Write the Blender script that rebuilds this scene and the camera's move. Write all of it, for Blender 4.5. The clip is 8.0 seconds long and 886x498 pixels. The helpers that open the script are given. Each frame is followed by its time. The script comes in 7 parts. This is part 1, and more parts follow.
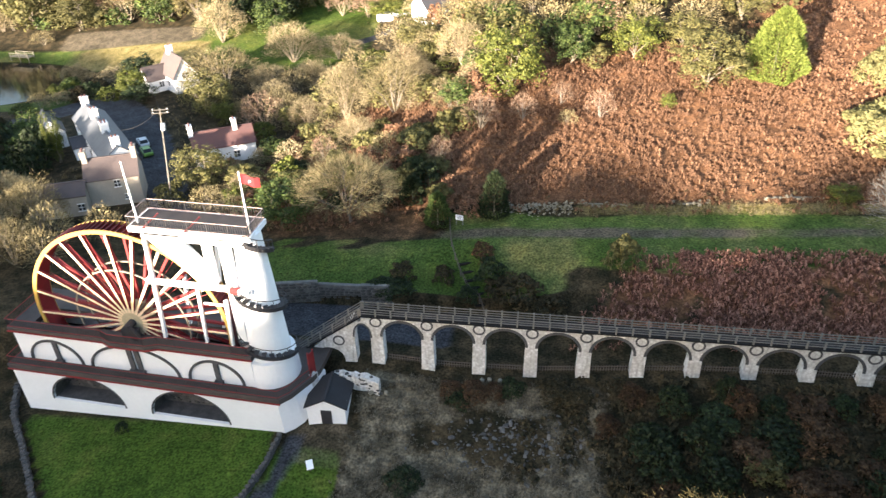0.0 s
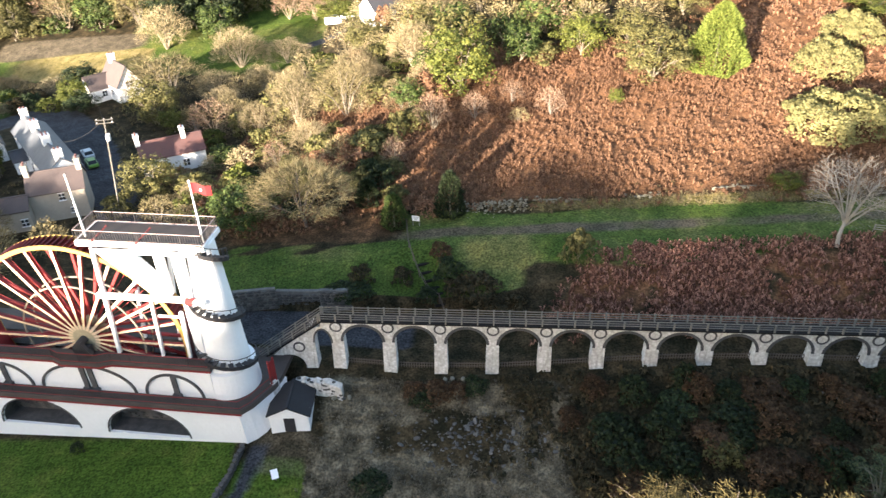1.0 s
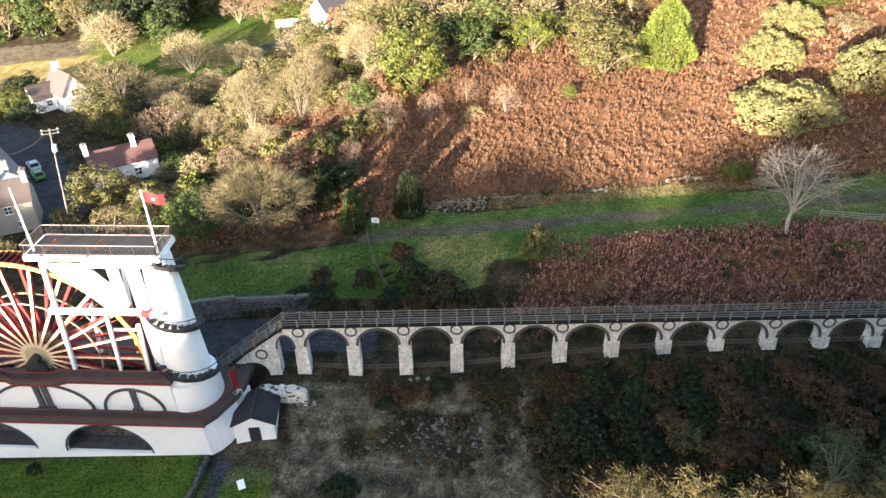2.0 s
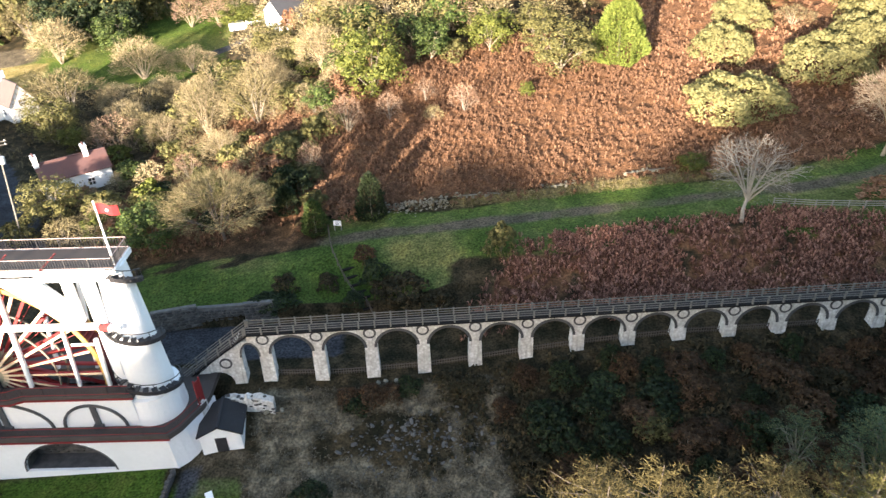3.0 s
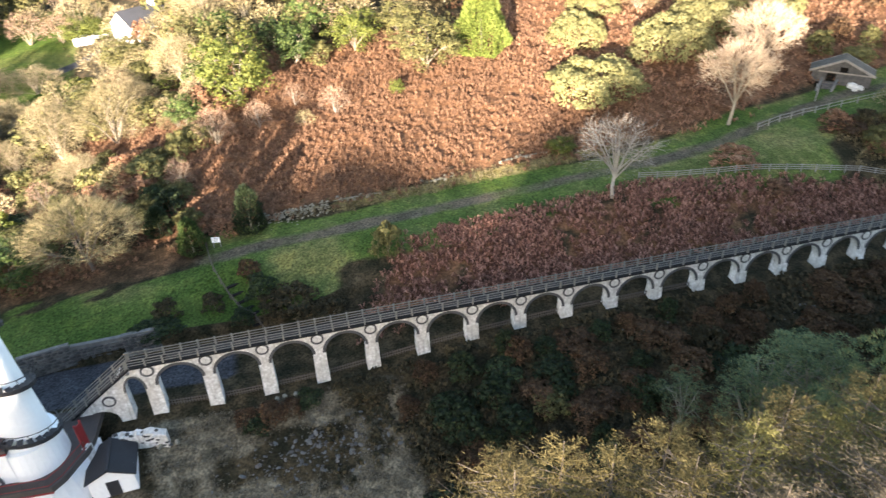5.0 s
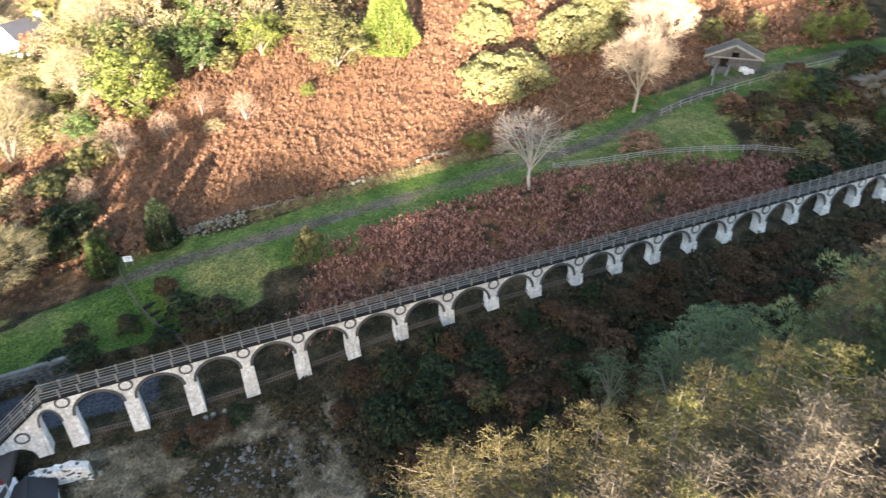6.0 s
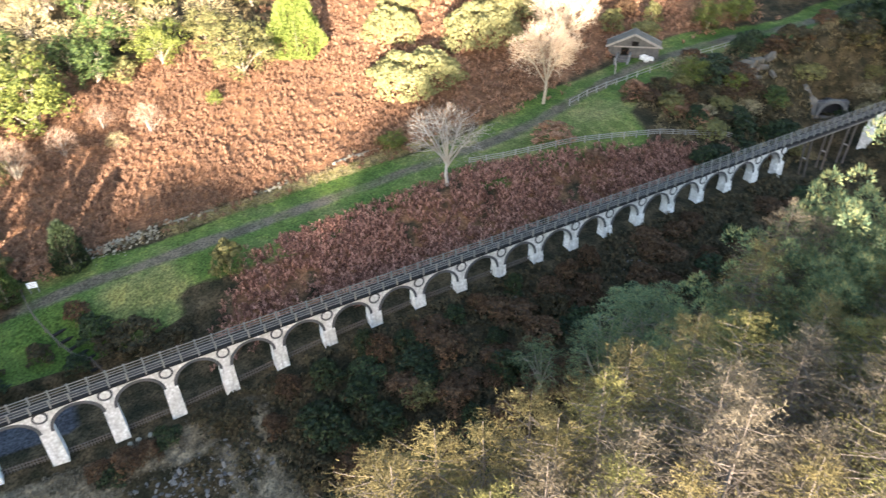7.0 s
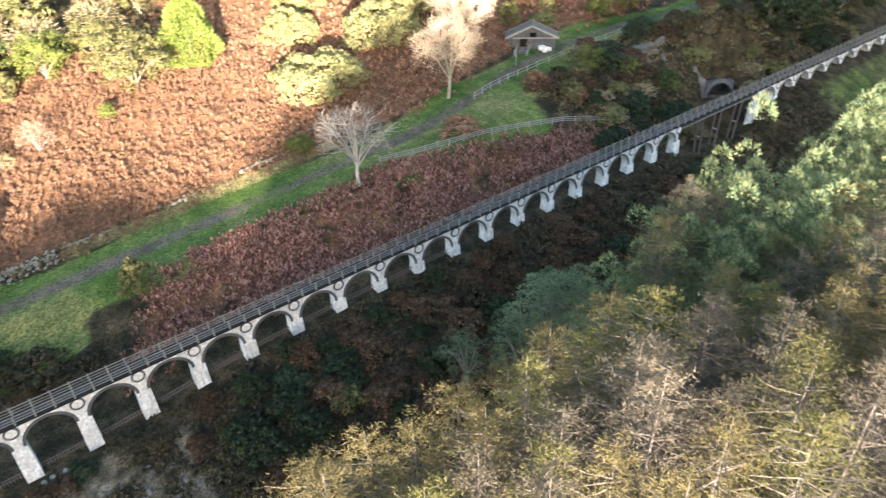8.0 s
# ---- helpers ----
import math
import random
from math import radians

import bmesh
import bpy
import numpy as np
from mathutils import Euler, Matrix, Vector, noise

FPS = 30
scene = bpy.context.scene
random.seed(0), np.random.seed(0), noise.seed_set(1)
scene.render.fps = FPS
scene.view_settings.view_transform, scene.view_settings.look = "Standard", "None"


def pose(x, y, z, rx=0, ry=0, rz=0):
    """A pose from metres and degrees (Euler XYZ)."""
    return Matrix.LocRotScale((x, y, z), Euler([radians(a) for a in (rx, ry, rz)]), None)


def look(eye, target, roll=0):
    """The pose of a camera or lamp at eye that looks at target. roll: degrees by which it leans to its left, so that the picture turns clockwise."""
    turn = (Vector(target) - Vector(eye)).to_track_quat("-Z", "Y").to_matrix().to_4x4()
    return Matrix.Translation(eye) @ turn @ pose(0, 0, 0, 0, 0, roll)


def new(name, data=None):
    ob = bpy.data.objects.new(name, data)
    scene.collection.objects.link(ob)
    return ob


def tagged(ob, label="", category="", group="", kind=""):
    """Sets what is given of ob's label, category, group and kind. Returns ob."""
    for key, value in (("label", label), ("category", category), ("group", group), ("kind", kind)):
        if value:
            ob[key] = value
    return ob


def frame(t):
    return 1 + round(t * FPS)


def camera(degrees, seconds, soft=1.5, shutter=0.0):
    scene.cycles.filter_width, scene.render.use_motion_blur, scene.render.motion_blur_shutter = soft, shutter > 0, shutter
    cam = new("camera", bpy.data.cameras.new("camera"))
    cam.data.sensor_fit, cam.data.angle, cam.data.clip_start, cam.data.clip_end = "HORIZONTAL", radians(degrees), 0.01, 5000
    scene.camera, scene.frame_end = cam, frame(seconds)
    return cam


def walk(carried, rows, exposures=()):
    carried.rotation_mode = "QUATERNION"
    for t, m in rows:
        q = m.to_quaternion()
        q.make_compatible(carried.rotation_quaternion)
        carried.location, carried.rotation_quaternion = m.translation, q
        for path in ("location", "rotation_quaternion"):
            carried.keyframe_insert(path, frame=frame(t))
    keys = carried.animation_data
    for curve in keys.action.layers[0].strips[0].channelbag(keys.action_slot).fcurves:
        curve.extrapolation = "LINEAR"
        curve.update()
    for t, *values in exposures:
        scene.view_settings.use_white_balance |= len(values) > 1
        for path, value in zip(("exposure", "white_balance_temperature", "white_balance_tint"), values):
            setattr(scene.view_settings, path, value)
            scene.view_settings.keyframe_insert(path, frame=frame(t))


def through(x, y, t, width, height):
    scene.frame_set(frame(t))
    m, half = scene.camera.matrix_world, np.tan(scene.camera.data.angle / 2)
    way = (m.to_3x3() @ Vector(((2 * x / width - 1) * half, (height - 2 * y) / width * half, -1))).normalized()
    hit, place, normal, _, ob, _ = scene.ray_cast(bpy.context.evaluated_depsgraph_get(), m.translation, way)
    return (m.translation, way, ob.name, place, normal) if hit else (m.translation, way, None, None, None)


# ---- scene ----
cam = camera(65.10, 8.0, 1.4, 0.6)


def aim(x, y, z, yaw, pitch, roll):
    """A camera's pose from its heading, tilt and roll."""
    return pose(x, y, z, 90 + pitch, 0, yaw) @ pose(0, 0, 0, 0, 0, roll)


ROWS = [
    (0.0, 21.71, -56.92, 46.53, 8.62, -32.52, -1.24),
    (0.5, 21.74, -56.97, 46.52, 6.52, -32.52, -1.39),
    (1.0, 21.77, -57.01, 46.53, 4.52, -32.52, -1.41),
    (1.5, 21.79, -57.05, 46.57, 2.55, -32.57, -1.47),
    (3.0, 22.17, -56.93, 46.64, -2.60, -32.78, -1.88),
    (3.5, 22.25, -56.88, 46.66, -4.51, -32.85, -2.05),
    (4.0, 22.33, -56.84, 46.68, -7.02, -32.97, -2.07),
    (4.5, 22.39, -56.80, 46.69, -10.06, -33.11, -2.13),
    (6.0, 22.48, -56.74, 46.72, -21.02, -33.55, -2.12),
    (6.5, 22.52, -56.77, 46.75, -24.78, -33.72, -2.12),
    (7.0, 22.56, -56.83, 46.78, -28.54, -33.90, -2.10),
    (7.5, 22.62, -56.91, 46.81, -32.60, -34.10, -2.12),
    (8.0, 22.68, -56.98, 46.84, -36.60, -34.36, -2.20),
]
STOPS = [(0.0, 2.85, 6500, 16), (3.5, 2.86, 6500, 16), (4.5, 3.02, 6440, 16), (6.0, 3.34, 6280, 16), (7.0, 3.52, 6180, 16), (8.0, 3.54, 6150, 15)]
walk(cam, [(t, aim(*row)) for t, *row in ROWS], STOPS)

# ---- light ----
SUN_AZ, SUN_EL = math.atan2(-0.5, -0.866), radians(7.0)
world = bpy.data.worlds.new("sky")
scene.world = world
world.use_nodes = True
wn, wl = world.node_tree.nodes, world.node_tree.links
sky = wn.new("ShaderNodeTexSky")
sky.sky_type, sky.sun_disc = "NISHITA", False
sky.sun_elevation, sky.sun_rotation = SUN_EL, SUN_AZ
sky.air_density, sky.dust_density = 1.0, 1.1
sky.ozone_density = 0.9
wl.new(sky.outputs["Color"], wn["Background"].inputs["Color"])
wn["Background"].inputs["Strength"].default_value = 0.116
lamp = bpy.data.lights.new("sun", "SUN")
lamp.energy, lamp.angle, lamp.color = 5.0, radians(1.0), (1.0, 0.86, 0.66)
sun = new("sun", lamp)
sun.matrix_world = look((-100 * 0.5, -100 * 0.866, 100 * math.tan(SUN_EL)), (0, 0, 0))

# ---- materials ----
def mat(name, rough=0.8, metal=0.0):
    m = bpy.data.materials.new(name)
    m.use_nodes = True
    b = m.node_tree.nodes["Principled BSDF"]
    b.inputs["Roughness"].default_value, b.inputs["Metallic"].default_value = rough, metal
    b.inputs["Specular IOR Level"].default_value = 0.3
    return m, m.node_tree.nodes, m.node_tree.links, b


def noise_tex(n, l, scale, detail=4, coord="Object", distort=0.0):
    c, t = n.new("ShaderNodeTexCoord"), n.new("ShaderNodeTexNoise")
    t.inputs["Scale"].default_value, t.inputs["Detail"].default_value, t.inputs["Distortion"].default_value = scale, detail, distort
    l.new(c.outputs[coord], t.inputs["Vector"])
    return t.outputs["Fac"]


def tint(n, l, fac, stops):
    r = n.new("ShaderNodeValToRGB")
    e = r.color_ramp.elements
    while len(e) < len(stops):
        e.new(0.5)
    for k, (pos, col) in enumerate(stops):
        e[k].position, e[k].color = pos, (*col, 1)
    l.new(fac, r.inputs["Fac"])
    return r.outputs["Color"]


def blend(n, l, fac, a, b, mode="MIX"):
    m = n.new("ShaderNodeMix")
    m.data_type, m.blend_type = "RGBA", mode
    for sock, v in ((m.inputs["Factor"], fac), (m.inputs["A"], a), (m.inputs["B"], b)):
        if isinstance(v, (int, float)):
            sock.default_value = v
        elif isinstance(v, tuple):
            sock.default_value = (*v, 1)
        else:
            l.new(v, sock)
    return m.outputs["Result"]


def calc(n, l, op, a, b=0.0):
    m = n.new("ShaderNodeMath")
    m.operation, m.use_clamp = op, True
    for k, v in enumerate((a, b)):
        if isinstance(v, (int, float)):
            m.inputs[k].default_value = v
        else:
            l.new(v, m.inputs[k])
    return m.outputs["Value"]


def relief(n, l, b, height, strength, distance):
    k = n.new("ShaderNodeBump")
    k.inputs["Strength"].default_value, k.inputs["Distance"].default_value = strength, distance
    l.new(height, k.inputs["Height"])
    l.new(k.outputs["Normal"], b.inputs["Normal"])


def surface(name, c1, c2, c3, scale=1.0, fine=8.0, rough=0.85, bump=0.4, depth=0.03, metal=0.0):
    """Two scales of mottling between three colours, with a fine relief."""
    m, n, l, b = mat(name, rough, metal)
    big, small = noise_tex(n, l, scale, 5), noise_tex(n, l, fine, 6)
    col = tint(n, l, big, [(0.36, c1), (0.64, c2)])
    l.new(blend(n, l, calc(n, l, "MULTIPLY", small, 0.75), col, c3), b.inputs["Base Color"])
    relief(n, l, b, small, bump, depth)
    return m


def foliage(name, dark, mid, light, rough=0.7, through=0.25):
    """Leaves: colour by leaf and by plant, a little light passing through."""
    m, n, l, b = mat(name, rough)
    g, o = n.new("ShaderNodeNewGeometry"), n.new("ShaderNodeObjectInfo")
    col = tint(n, l, g.outputs["Random Per Island"], [(0.0, dark), (0.5, mid), (1.0, light)])
    hs = n.new("ShaderNodeHueSaturation")
    l.new(col, hs.inputs["Color"])
    r = n.new("ShaderNodeMapRange")
    r.inputs["To Min"].default_value, r.inputs["To Max"].default_value = 0.75, 1.25
    l.new(o.outputs["Random"], r.inputs["Value"])
    patch = n.new("ShaderNodeMapRange")
    patch.inputs["To Min"].default_value, patch.inputs["To Max"].default_value = 0.6, 1.4
    l.new(noise_tex(n, l, 0.55, 3), patch.inputs["Value"])
    both = n.new("ShaderNodeMath")
    both.operation = "MULTIPLY"
    l.new(r.outputs["Result"], both.inputs[0])
    l.new(patch.outputs["Result"], both.inputs[1])
    l.new(both.outputs["Value"], hs.inputs["Value"])
    l.new(hs.outputs["Color"], b.inputs["Base Color"])
    t, mx = n.new("ShaderNodeBsdfTranslucent"), n.new("ShaderNodeMixShader")
    l.new(hs.outputs["Color"], t.inputs["Color"])
    mx.inputs["Fac"].default_value = through
    out = n["Material Output"]
    l.new(b.outputs["BSDF"], mx.inputs[1])
    l.new(t.outputs["BSDF"], mx.inputs[2])
    l.new(mx.outputs["Shader"], out.inputs["Surface"])
    return m


WHITE = surface("limewash", (0.89, 0.905, 0.925), (0.85, 0.865, 0.885), (0.77, 0.785, 0.805), 0.35, 2.6, 0.85, 0.6, 0.06)
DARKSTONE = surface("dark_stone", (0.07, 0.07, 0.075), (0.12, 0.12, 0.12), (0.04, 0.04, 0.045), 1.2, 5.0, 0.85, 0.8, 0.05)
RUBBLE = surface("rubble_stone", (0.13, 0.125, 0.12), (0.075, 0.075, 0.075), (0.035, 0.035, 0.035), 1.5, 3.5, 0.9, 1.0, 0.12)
BROWNROCK = surface("brown_rock", (0.135, 0.118, 0.098), (0.085, 0.073, 0.058), (0.045, 0.042, 0.030), 0.6, 3.0, 0.95, 1.0, 0.2)
GREYSTONE = surface("grey_masonry", (0.20, 0.195, 0.185), (0.13, 0.126, 0.12), (0.07, 0.068, 0.066), 1.1, 3.0, 0.9, 0.9, 0.1)
DRYSTONE = surface("dry_stone", (0.31, 0.29, 0.24), (0.21, 0.195, 0.155), (0.115, 0.115, 0.08), 1.5, 4.0, 0.9, 0.8, 0.08)
DECK = surface("tarred_deck", (0.068, 0.058, 0.055), (0.048, 0.041, 0.039), (0.090, 0.078, 0.074), 0.6, 6.0, 0.85, 0.4, 0.02)
TARBLACK = surface("tarred_black_boards", (0.012, 0.011, 0.011), (0.018, 0.016, 0.016), (0.008, 0.008, 0.008), 0.8, 6.0, 1.0, 0.4, 0.02)
PICKETS = surface("charcoal_pickets", (0.045, 0.040, 0.040), (0.032, 0.029, 0.029), (0.06, 0.053, 0.052), 0.8, 6.0, 0.8, 0.2, 0.01)
RAILWOOD = surface("grey_rail_wood", (0.26, 0.243, 0.218), (0.18, 0.168, 0.15), (0.10, 0.094, 0.085), 1.2, 7.0, 0.9, 0.4, 0.01)
BLACK = surface("black_iron", (0.02, 0.02, 0.023), (0.03, 0.03, 0.035), (0.045, 0.045, 0.05), 2.0, 9.0, 0.6, 0.2, 0.01)
REDPAINT = surface("red_paint", (0.30, 0.024, 0.026), (0.24, 0.024, 0.026), (0.16, 0.028, 0.028), 0.8, 5.0, 0.6, 0.15, 0.01)
MAROON = surface("maroon_boards", (0.17, 0.03, 0.035), (0.12, 0.025, 0.03), (0.09, 0.03, 0.03), 0.8, 5.0, 0.6, 0.3, 0.02)
YELLOW = surface("ochre_paint", (0.52, 0.33, 0.07), (0.44, 0.28, 0.07), (0.34, 0.21, 0.07), 0.8, 5.0, 0.55, 0.15, 0.01)
SPOKEPAINT = surface("cream_paint", (0.78, 0.66, 0.48), (0.72, 0.56, 0.38), (0.60, 0.40, 0.26), 0.5, 4.0, 0.55, 0.15, 0.01)
CREAM = surface("hub_paint", (0.55, 0.47, 0.30), (0.42, 0.36, 0.24), (0.20, 0.18, 0.14), 0.9, 4.0, 0.6, 0.3, 0.02)
OLDWOOD = surface("weathered_wood", (0.32, 0.30, 0.275), (0.23, 0.215, 0.195), (0.14, 0.13, 0.12), 1.2, 7.0, 0.85, 0.4, 0.01)
PINKWHITE = surface("faded_rail_paint", (0.44, 0.35, 0.34), (0.38, 0.29, 0.28), (0.32, 0.23, 0.22), 1.0, 6.0, 0.6, 0.1, 0.01)
SLATE = surface("slate_roof", (0.055, 0.058, 0.07), (0.04, 0.042, 0.052), (0.075, 0.078, 0.088), 0.8, 5.0, 0.6, 0.5, 0.03)
REDROOF = surface("weathered_red_roof", (0.12, 0.052, 0.05), (0.085, 0.045, 0.05), (0.15, 0.09, 0.08), 0.5, 4.0, 0.8, 0.5, 0.03)
GREYWALL = surface("grey_render", (0.42, 0.38, 0.32), (0.34, 0.31, 0.27), (0.26, 0.24, 0.21), 0.5, 3.0, 0.9, 0.4, 0.04)
BROWNROOF = surface("brown_roof", (0.085, 0.066, 0.066), (0.065, 0.053, 0.056), (0.115, 0.093, 0.088), 0.5, 4.0, 0.8, 0.5, 0.03)
GLASS = surface("window_glass", (0.02, 0.024, 0.03), (0.03, 0.034, 0.04), (0.015, 0.018, 0.02), 1.0, 2.0, 0.12, 0.05, 0.002)
BARK = surface("bark", (0.20, 0.17, 0.13), (0.13, 0.11, 0.085), (0.28, 0.25, 0.20), 2.0, 12.0, 0.9, 0.8, 0.02)
PALEBARK = surface("pale_bark", (0.30, 0.25, 0.18), (0.22, 0.18, 0.13), (0.36, 0.31, 0.24), 1.0, 8.0, 0.9, 0.4, 0.02)
BONEBARK = surface("grey_white_bark", (0.26, 0.23, 0.20), (0.20, 0.175, 0.15), (0.14, 0.125, 0.105), 1.0, 8.0, 0.9, 0.4, 0.02)
ASHBARK = surface("pale_grey_bark", (0.40, 0.37, 0.33), (0.32, 0.29, 0.26), (0.23, 0.21, 0.18), 1.0, 8.0, 0.9, 0.4, 0.02)
BLACKSLATE = surface("black_slate", (0.022, 0.023, 0.028), (0.016, 0.017, 0.02), (0.035, 0.036, 0.04), 0.9, 5.0, 0.7, 0.5, 0.02)
PALESLATE = surface("pale_slate", (0.095, 0.105, 0.125), (0.07, 0.078, 0.095), (0.125, 0.135, 0.15), 0.8, 5.0, 0.55, 0.5, 0.03)
GREYBARK = surface("grey_twig_bark", (0.12, 0.10, 0.088), (0.088, 0.074, 0.064), (0.065, 0.056, 0.048), 1.0, 8.0, 0.9, 0.4, 0.02)
CARPAINT = surface("car_paint", (0.55, 0.58, 0.62), (0.50, 0.53, 0.57), (0.42, 0.45, 0.50), 0.5, 2.0, 0.3, 0.05, 0.003)
CARWHITE = surface("white_car_paint", (0.80, 0.80, 0.80), (0.76, 0.76, 0.76), (0.7, 0.7, 0.7), 0.5, 2.0, 0.3, 0.05, 0.003)
CARGREEN = surface("green_car_paint", (0.16, 0.30, 0.06), (0.13, 0.26, 0.05), (0.10, 0.2, 0.05), 0.5, 2.0, 0.3, 0.05, 0.003)
RUBBER = surface("rubber", (0.02, 0.02, 0.02), (0.03, 0.03, 0.03), (0.04, 0.04, 0.04), 2.0, 9.0, 0.9, 0.2, 0.005)
FLAGRED = surface("red_flag_cloth", (0.30, 0.02, 0.028), (0.25, 0.02, 0.025), (0.20, 0.02, 0.02), 1.0, 5.0, 0.8, 0.2, 0.01)
WATER = surface("stream_water", (0.02, 0.018, 0.014), (0.014, 0.015, 0.013), (0.026, 0.022, 0.018), 0.3, 2.0, 0.06, 0.25, 0.03)



def worn_wash():
    """Limewash worn off rubble masonry: pale coat, grey stones showing, streaks running down."""
    m, n, l, b = mat("worn_limewash", 0.9)
    c = n.new("ShaderNodeTexCoord")
    mp = n.new("ShaderNodeMapping")
    mp.inputs["Scale"].default_value = (2.2, 2.2, 0.35)
    l.new(c.outputs["Object"], mp.inputs["Vector"])
    streak = n.new("ShaderNodeTexNoise")
    streak.inputs["Scale"].default_value, streak.inputs["Detail"].default_value = 1.4, 5
    l.new(mp.outputs["Vector"], streak.inputs["Vector"])
    cells = n.new("ShaderNodeTexVoronoi")
    cells.inputs["Scale"].default_value = 3.2
    l.new(c.outputs["Object"], cells.inputs["Vector"])
    big, small = noise_tex(n, l, 0.7, 5), noise_tex(n, l, 5.0, 6)
    coat = tint(n, l, big, [(0.38, (0.88, 0.88, 0.875)), (0.62, (0.62, 0.61, 0.585))])
    coat = blend(n, l, calc(n, l, "MULTIPLY", cells.outputs["Distance"], 0.85), coat, (0.36, 0.35, 0.325))
    bare = calc(n, l, "MULTIPLY", calc(n, l, "SUBTRACT", streak.outputs["Fac"], 0.52), 6.0)
    coat = blend(n, l, calc(n, l, "MULTIPLY", bare, small), coat, (0.20, 0.195, 0.17))
    l.new(coat, b.inputs["Base Color"])
    relief(n, l, b, blend(n, l, 0.5, cells.outputs["Distance"], small), 0.6, 0.07)
    return m


PIERWHITE = worn_wash()

LEAF_OLIVE = foliage("olive_leaves", (0.07, 0.072, 0.026), (0.11, 0.106, 0.037), (0.17, 0.155, 0.056))
LEAF_GREEN = foliage("green_leaves", (0.018, 0.033, 0.010), (0.048, 0.078, 0.019), (0.10, 0.135, 0.034))
LEAF_YELLOW = foliage("yellow_green_leaves", (0.045, 0.062, 0.012), (0.09, 0.108, 0.02), (0.145, 0.155, 0.032))
LEAF_BRIGHT = foliage("bright_green_needles", (0.07, 0.10, 0.018), (0.115, 0.148, 0.028), (0.165, 0.195, 0.045))
LEAF_DARK = foliage("dark_evergreen_leaves", (0.008, 0.015, 0.007), (0.020, 0.034, 0.013), (0.045, 0.065, 0.022))
LEAF_PINE = foliage("blue_green_needles", (0.055, 0.100, 0.062), (0.125, 0.166, 0.084), (0.265, 0.255, 0.104), 0.9, 0.35)
LEAF_LARCH = foliage("golden_larch_needles", (0.080, 0.066, 0.026), (0.118, 0.097, 0.040), (0.155, 0.130, 0.058), 0.9, 0.4)
LARCH_GREEN = foliage("greenish_larch_needles", (0.066, 0.064, 0.020), (0.10, 0.095, 0.031), (0.135, 0.125, 0.045), 0.9, 0.4)
LARCH_GREY = foliage("grey_larch_twigs", (0.064, 0.053, 0.037), (0.088, 0.073, 0.051), (0.112, 0.095, 0.067), 0.9, 0.3)
LEAF_GORSE = foliage("gorse_leaves", (0.13, 0.128, 0.05), (0.165, 0.158, 0.064), (0.205, 0.195, 0.085))
TWIG = foliage("pale_twigs", (0.14, 0.112, 0.06), (0.26, 0.215, 0.125), (0.385, 0.325, 0.20), 0.9, 0.15)
TWIG_TAN = foliage("cream_twigs", (0.19, 0.14, 0.10), (0.33, 0.25, 0.18), (0.46, 0.37, 0.27), 0.9, 0.15)
TWIG_PINK = foliage("reddish_twigs", (0.14, 0.088, 0.06), (0.25, 0.165, 0.115), (0.36, 0.26, 0.19), 0.9, 0.15)
TWIG_BROWN = foliage("brown_twigs", (0.085, 0.07, 0.035), (0.18, 0.15, 0.075), (0.31, 0.265, 0.15), 0.9, 0.15)
TWIG_WHITE = foliage("whitish_twigs", (0.16, 0.143, 0.128), (0.25, 0.225, 0.20), (0.36, 0.325, 0.29), 0.9, 0.15)
STRAWTUFT = foliage("straw_tufts", (0.11, 0.092, 0.045), (0.20, 0.165, 0.085), (0.30, 0.25, 0.14), 0.9, 0.2)
FERN = foliage("dead_bracken", (0.105, 0.054, 0.030), (0.185, 0.099, 0.057), (0.285, 0.168, 0.105), 0.9, 0.2)
FERN_RED = foliage("reddish_dead_bracken", (0.050, 0.022, 0.015), (0.19, 0.09, 0.062), (0.44, 0.245, 0.185), 0.9, 0.2)
HEATH = foliage("dark_scrub", (0.02, 0.021, 0.011), (0.042, 0.036, 0.018), (0.085, 0.062, 0.03), 0.9, 0.2)
RUSTHEATH = foliage("rust_bramble", (0.04, 0.024, 0.013), (0.075, 0.043, 0.022), (0.13, 0.078, 0.04), 0.9, 0.15)
BRAMBLE = foliage("brown_bramble", (0.05, 0.042, 0.02), (0.11, 0.085, 0.04), (0.20, 0.155, 0.085), 0.9, 0.15)
TUFT = foliage("dead_grass", (0.085, 0.076, 0.055), (0.135, 0.12, 0.09), (0.19, 0.17, 0.13), 0.9, 0.2)


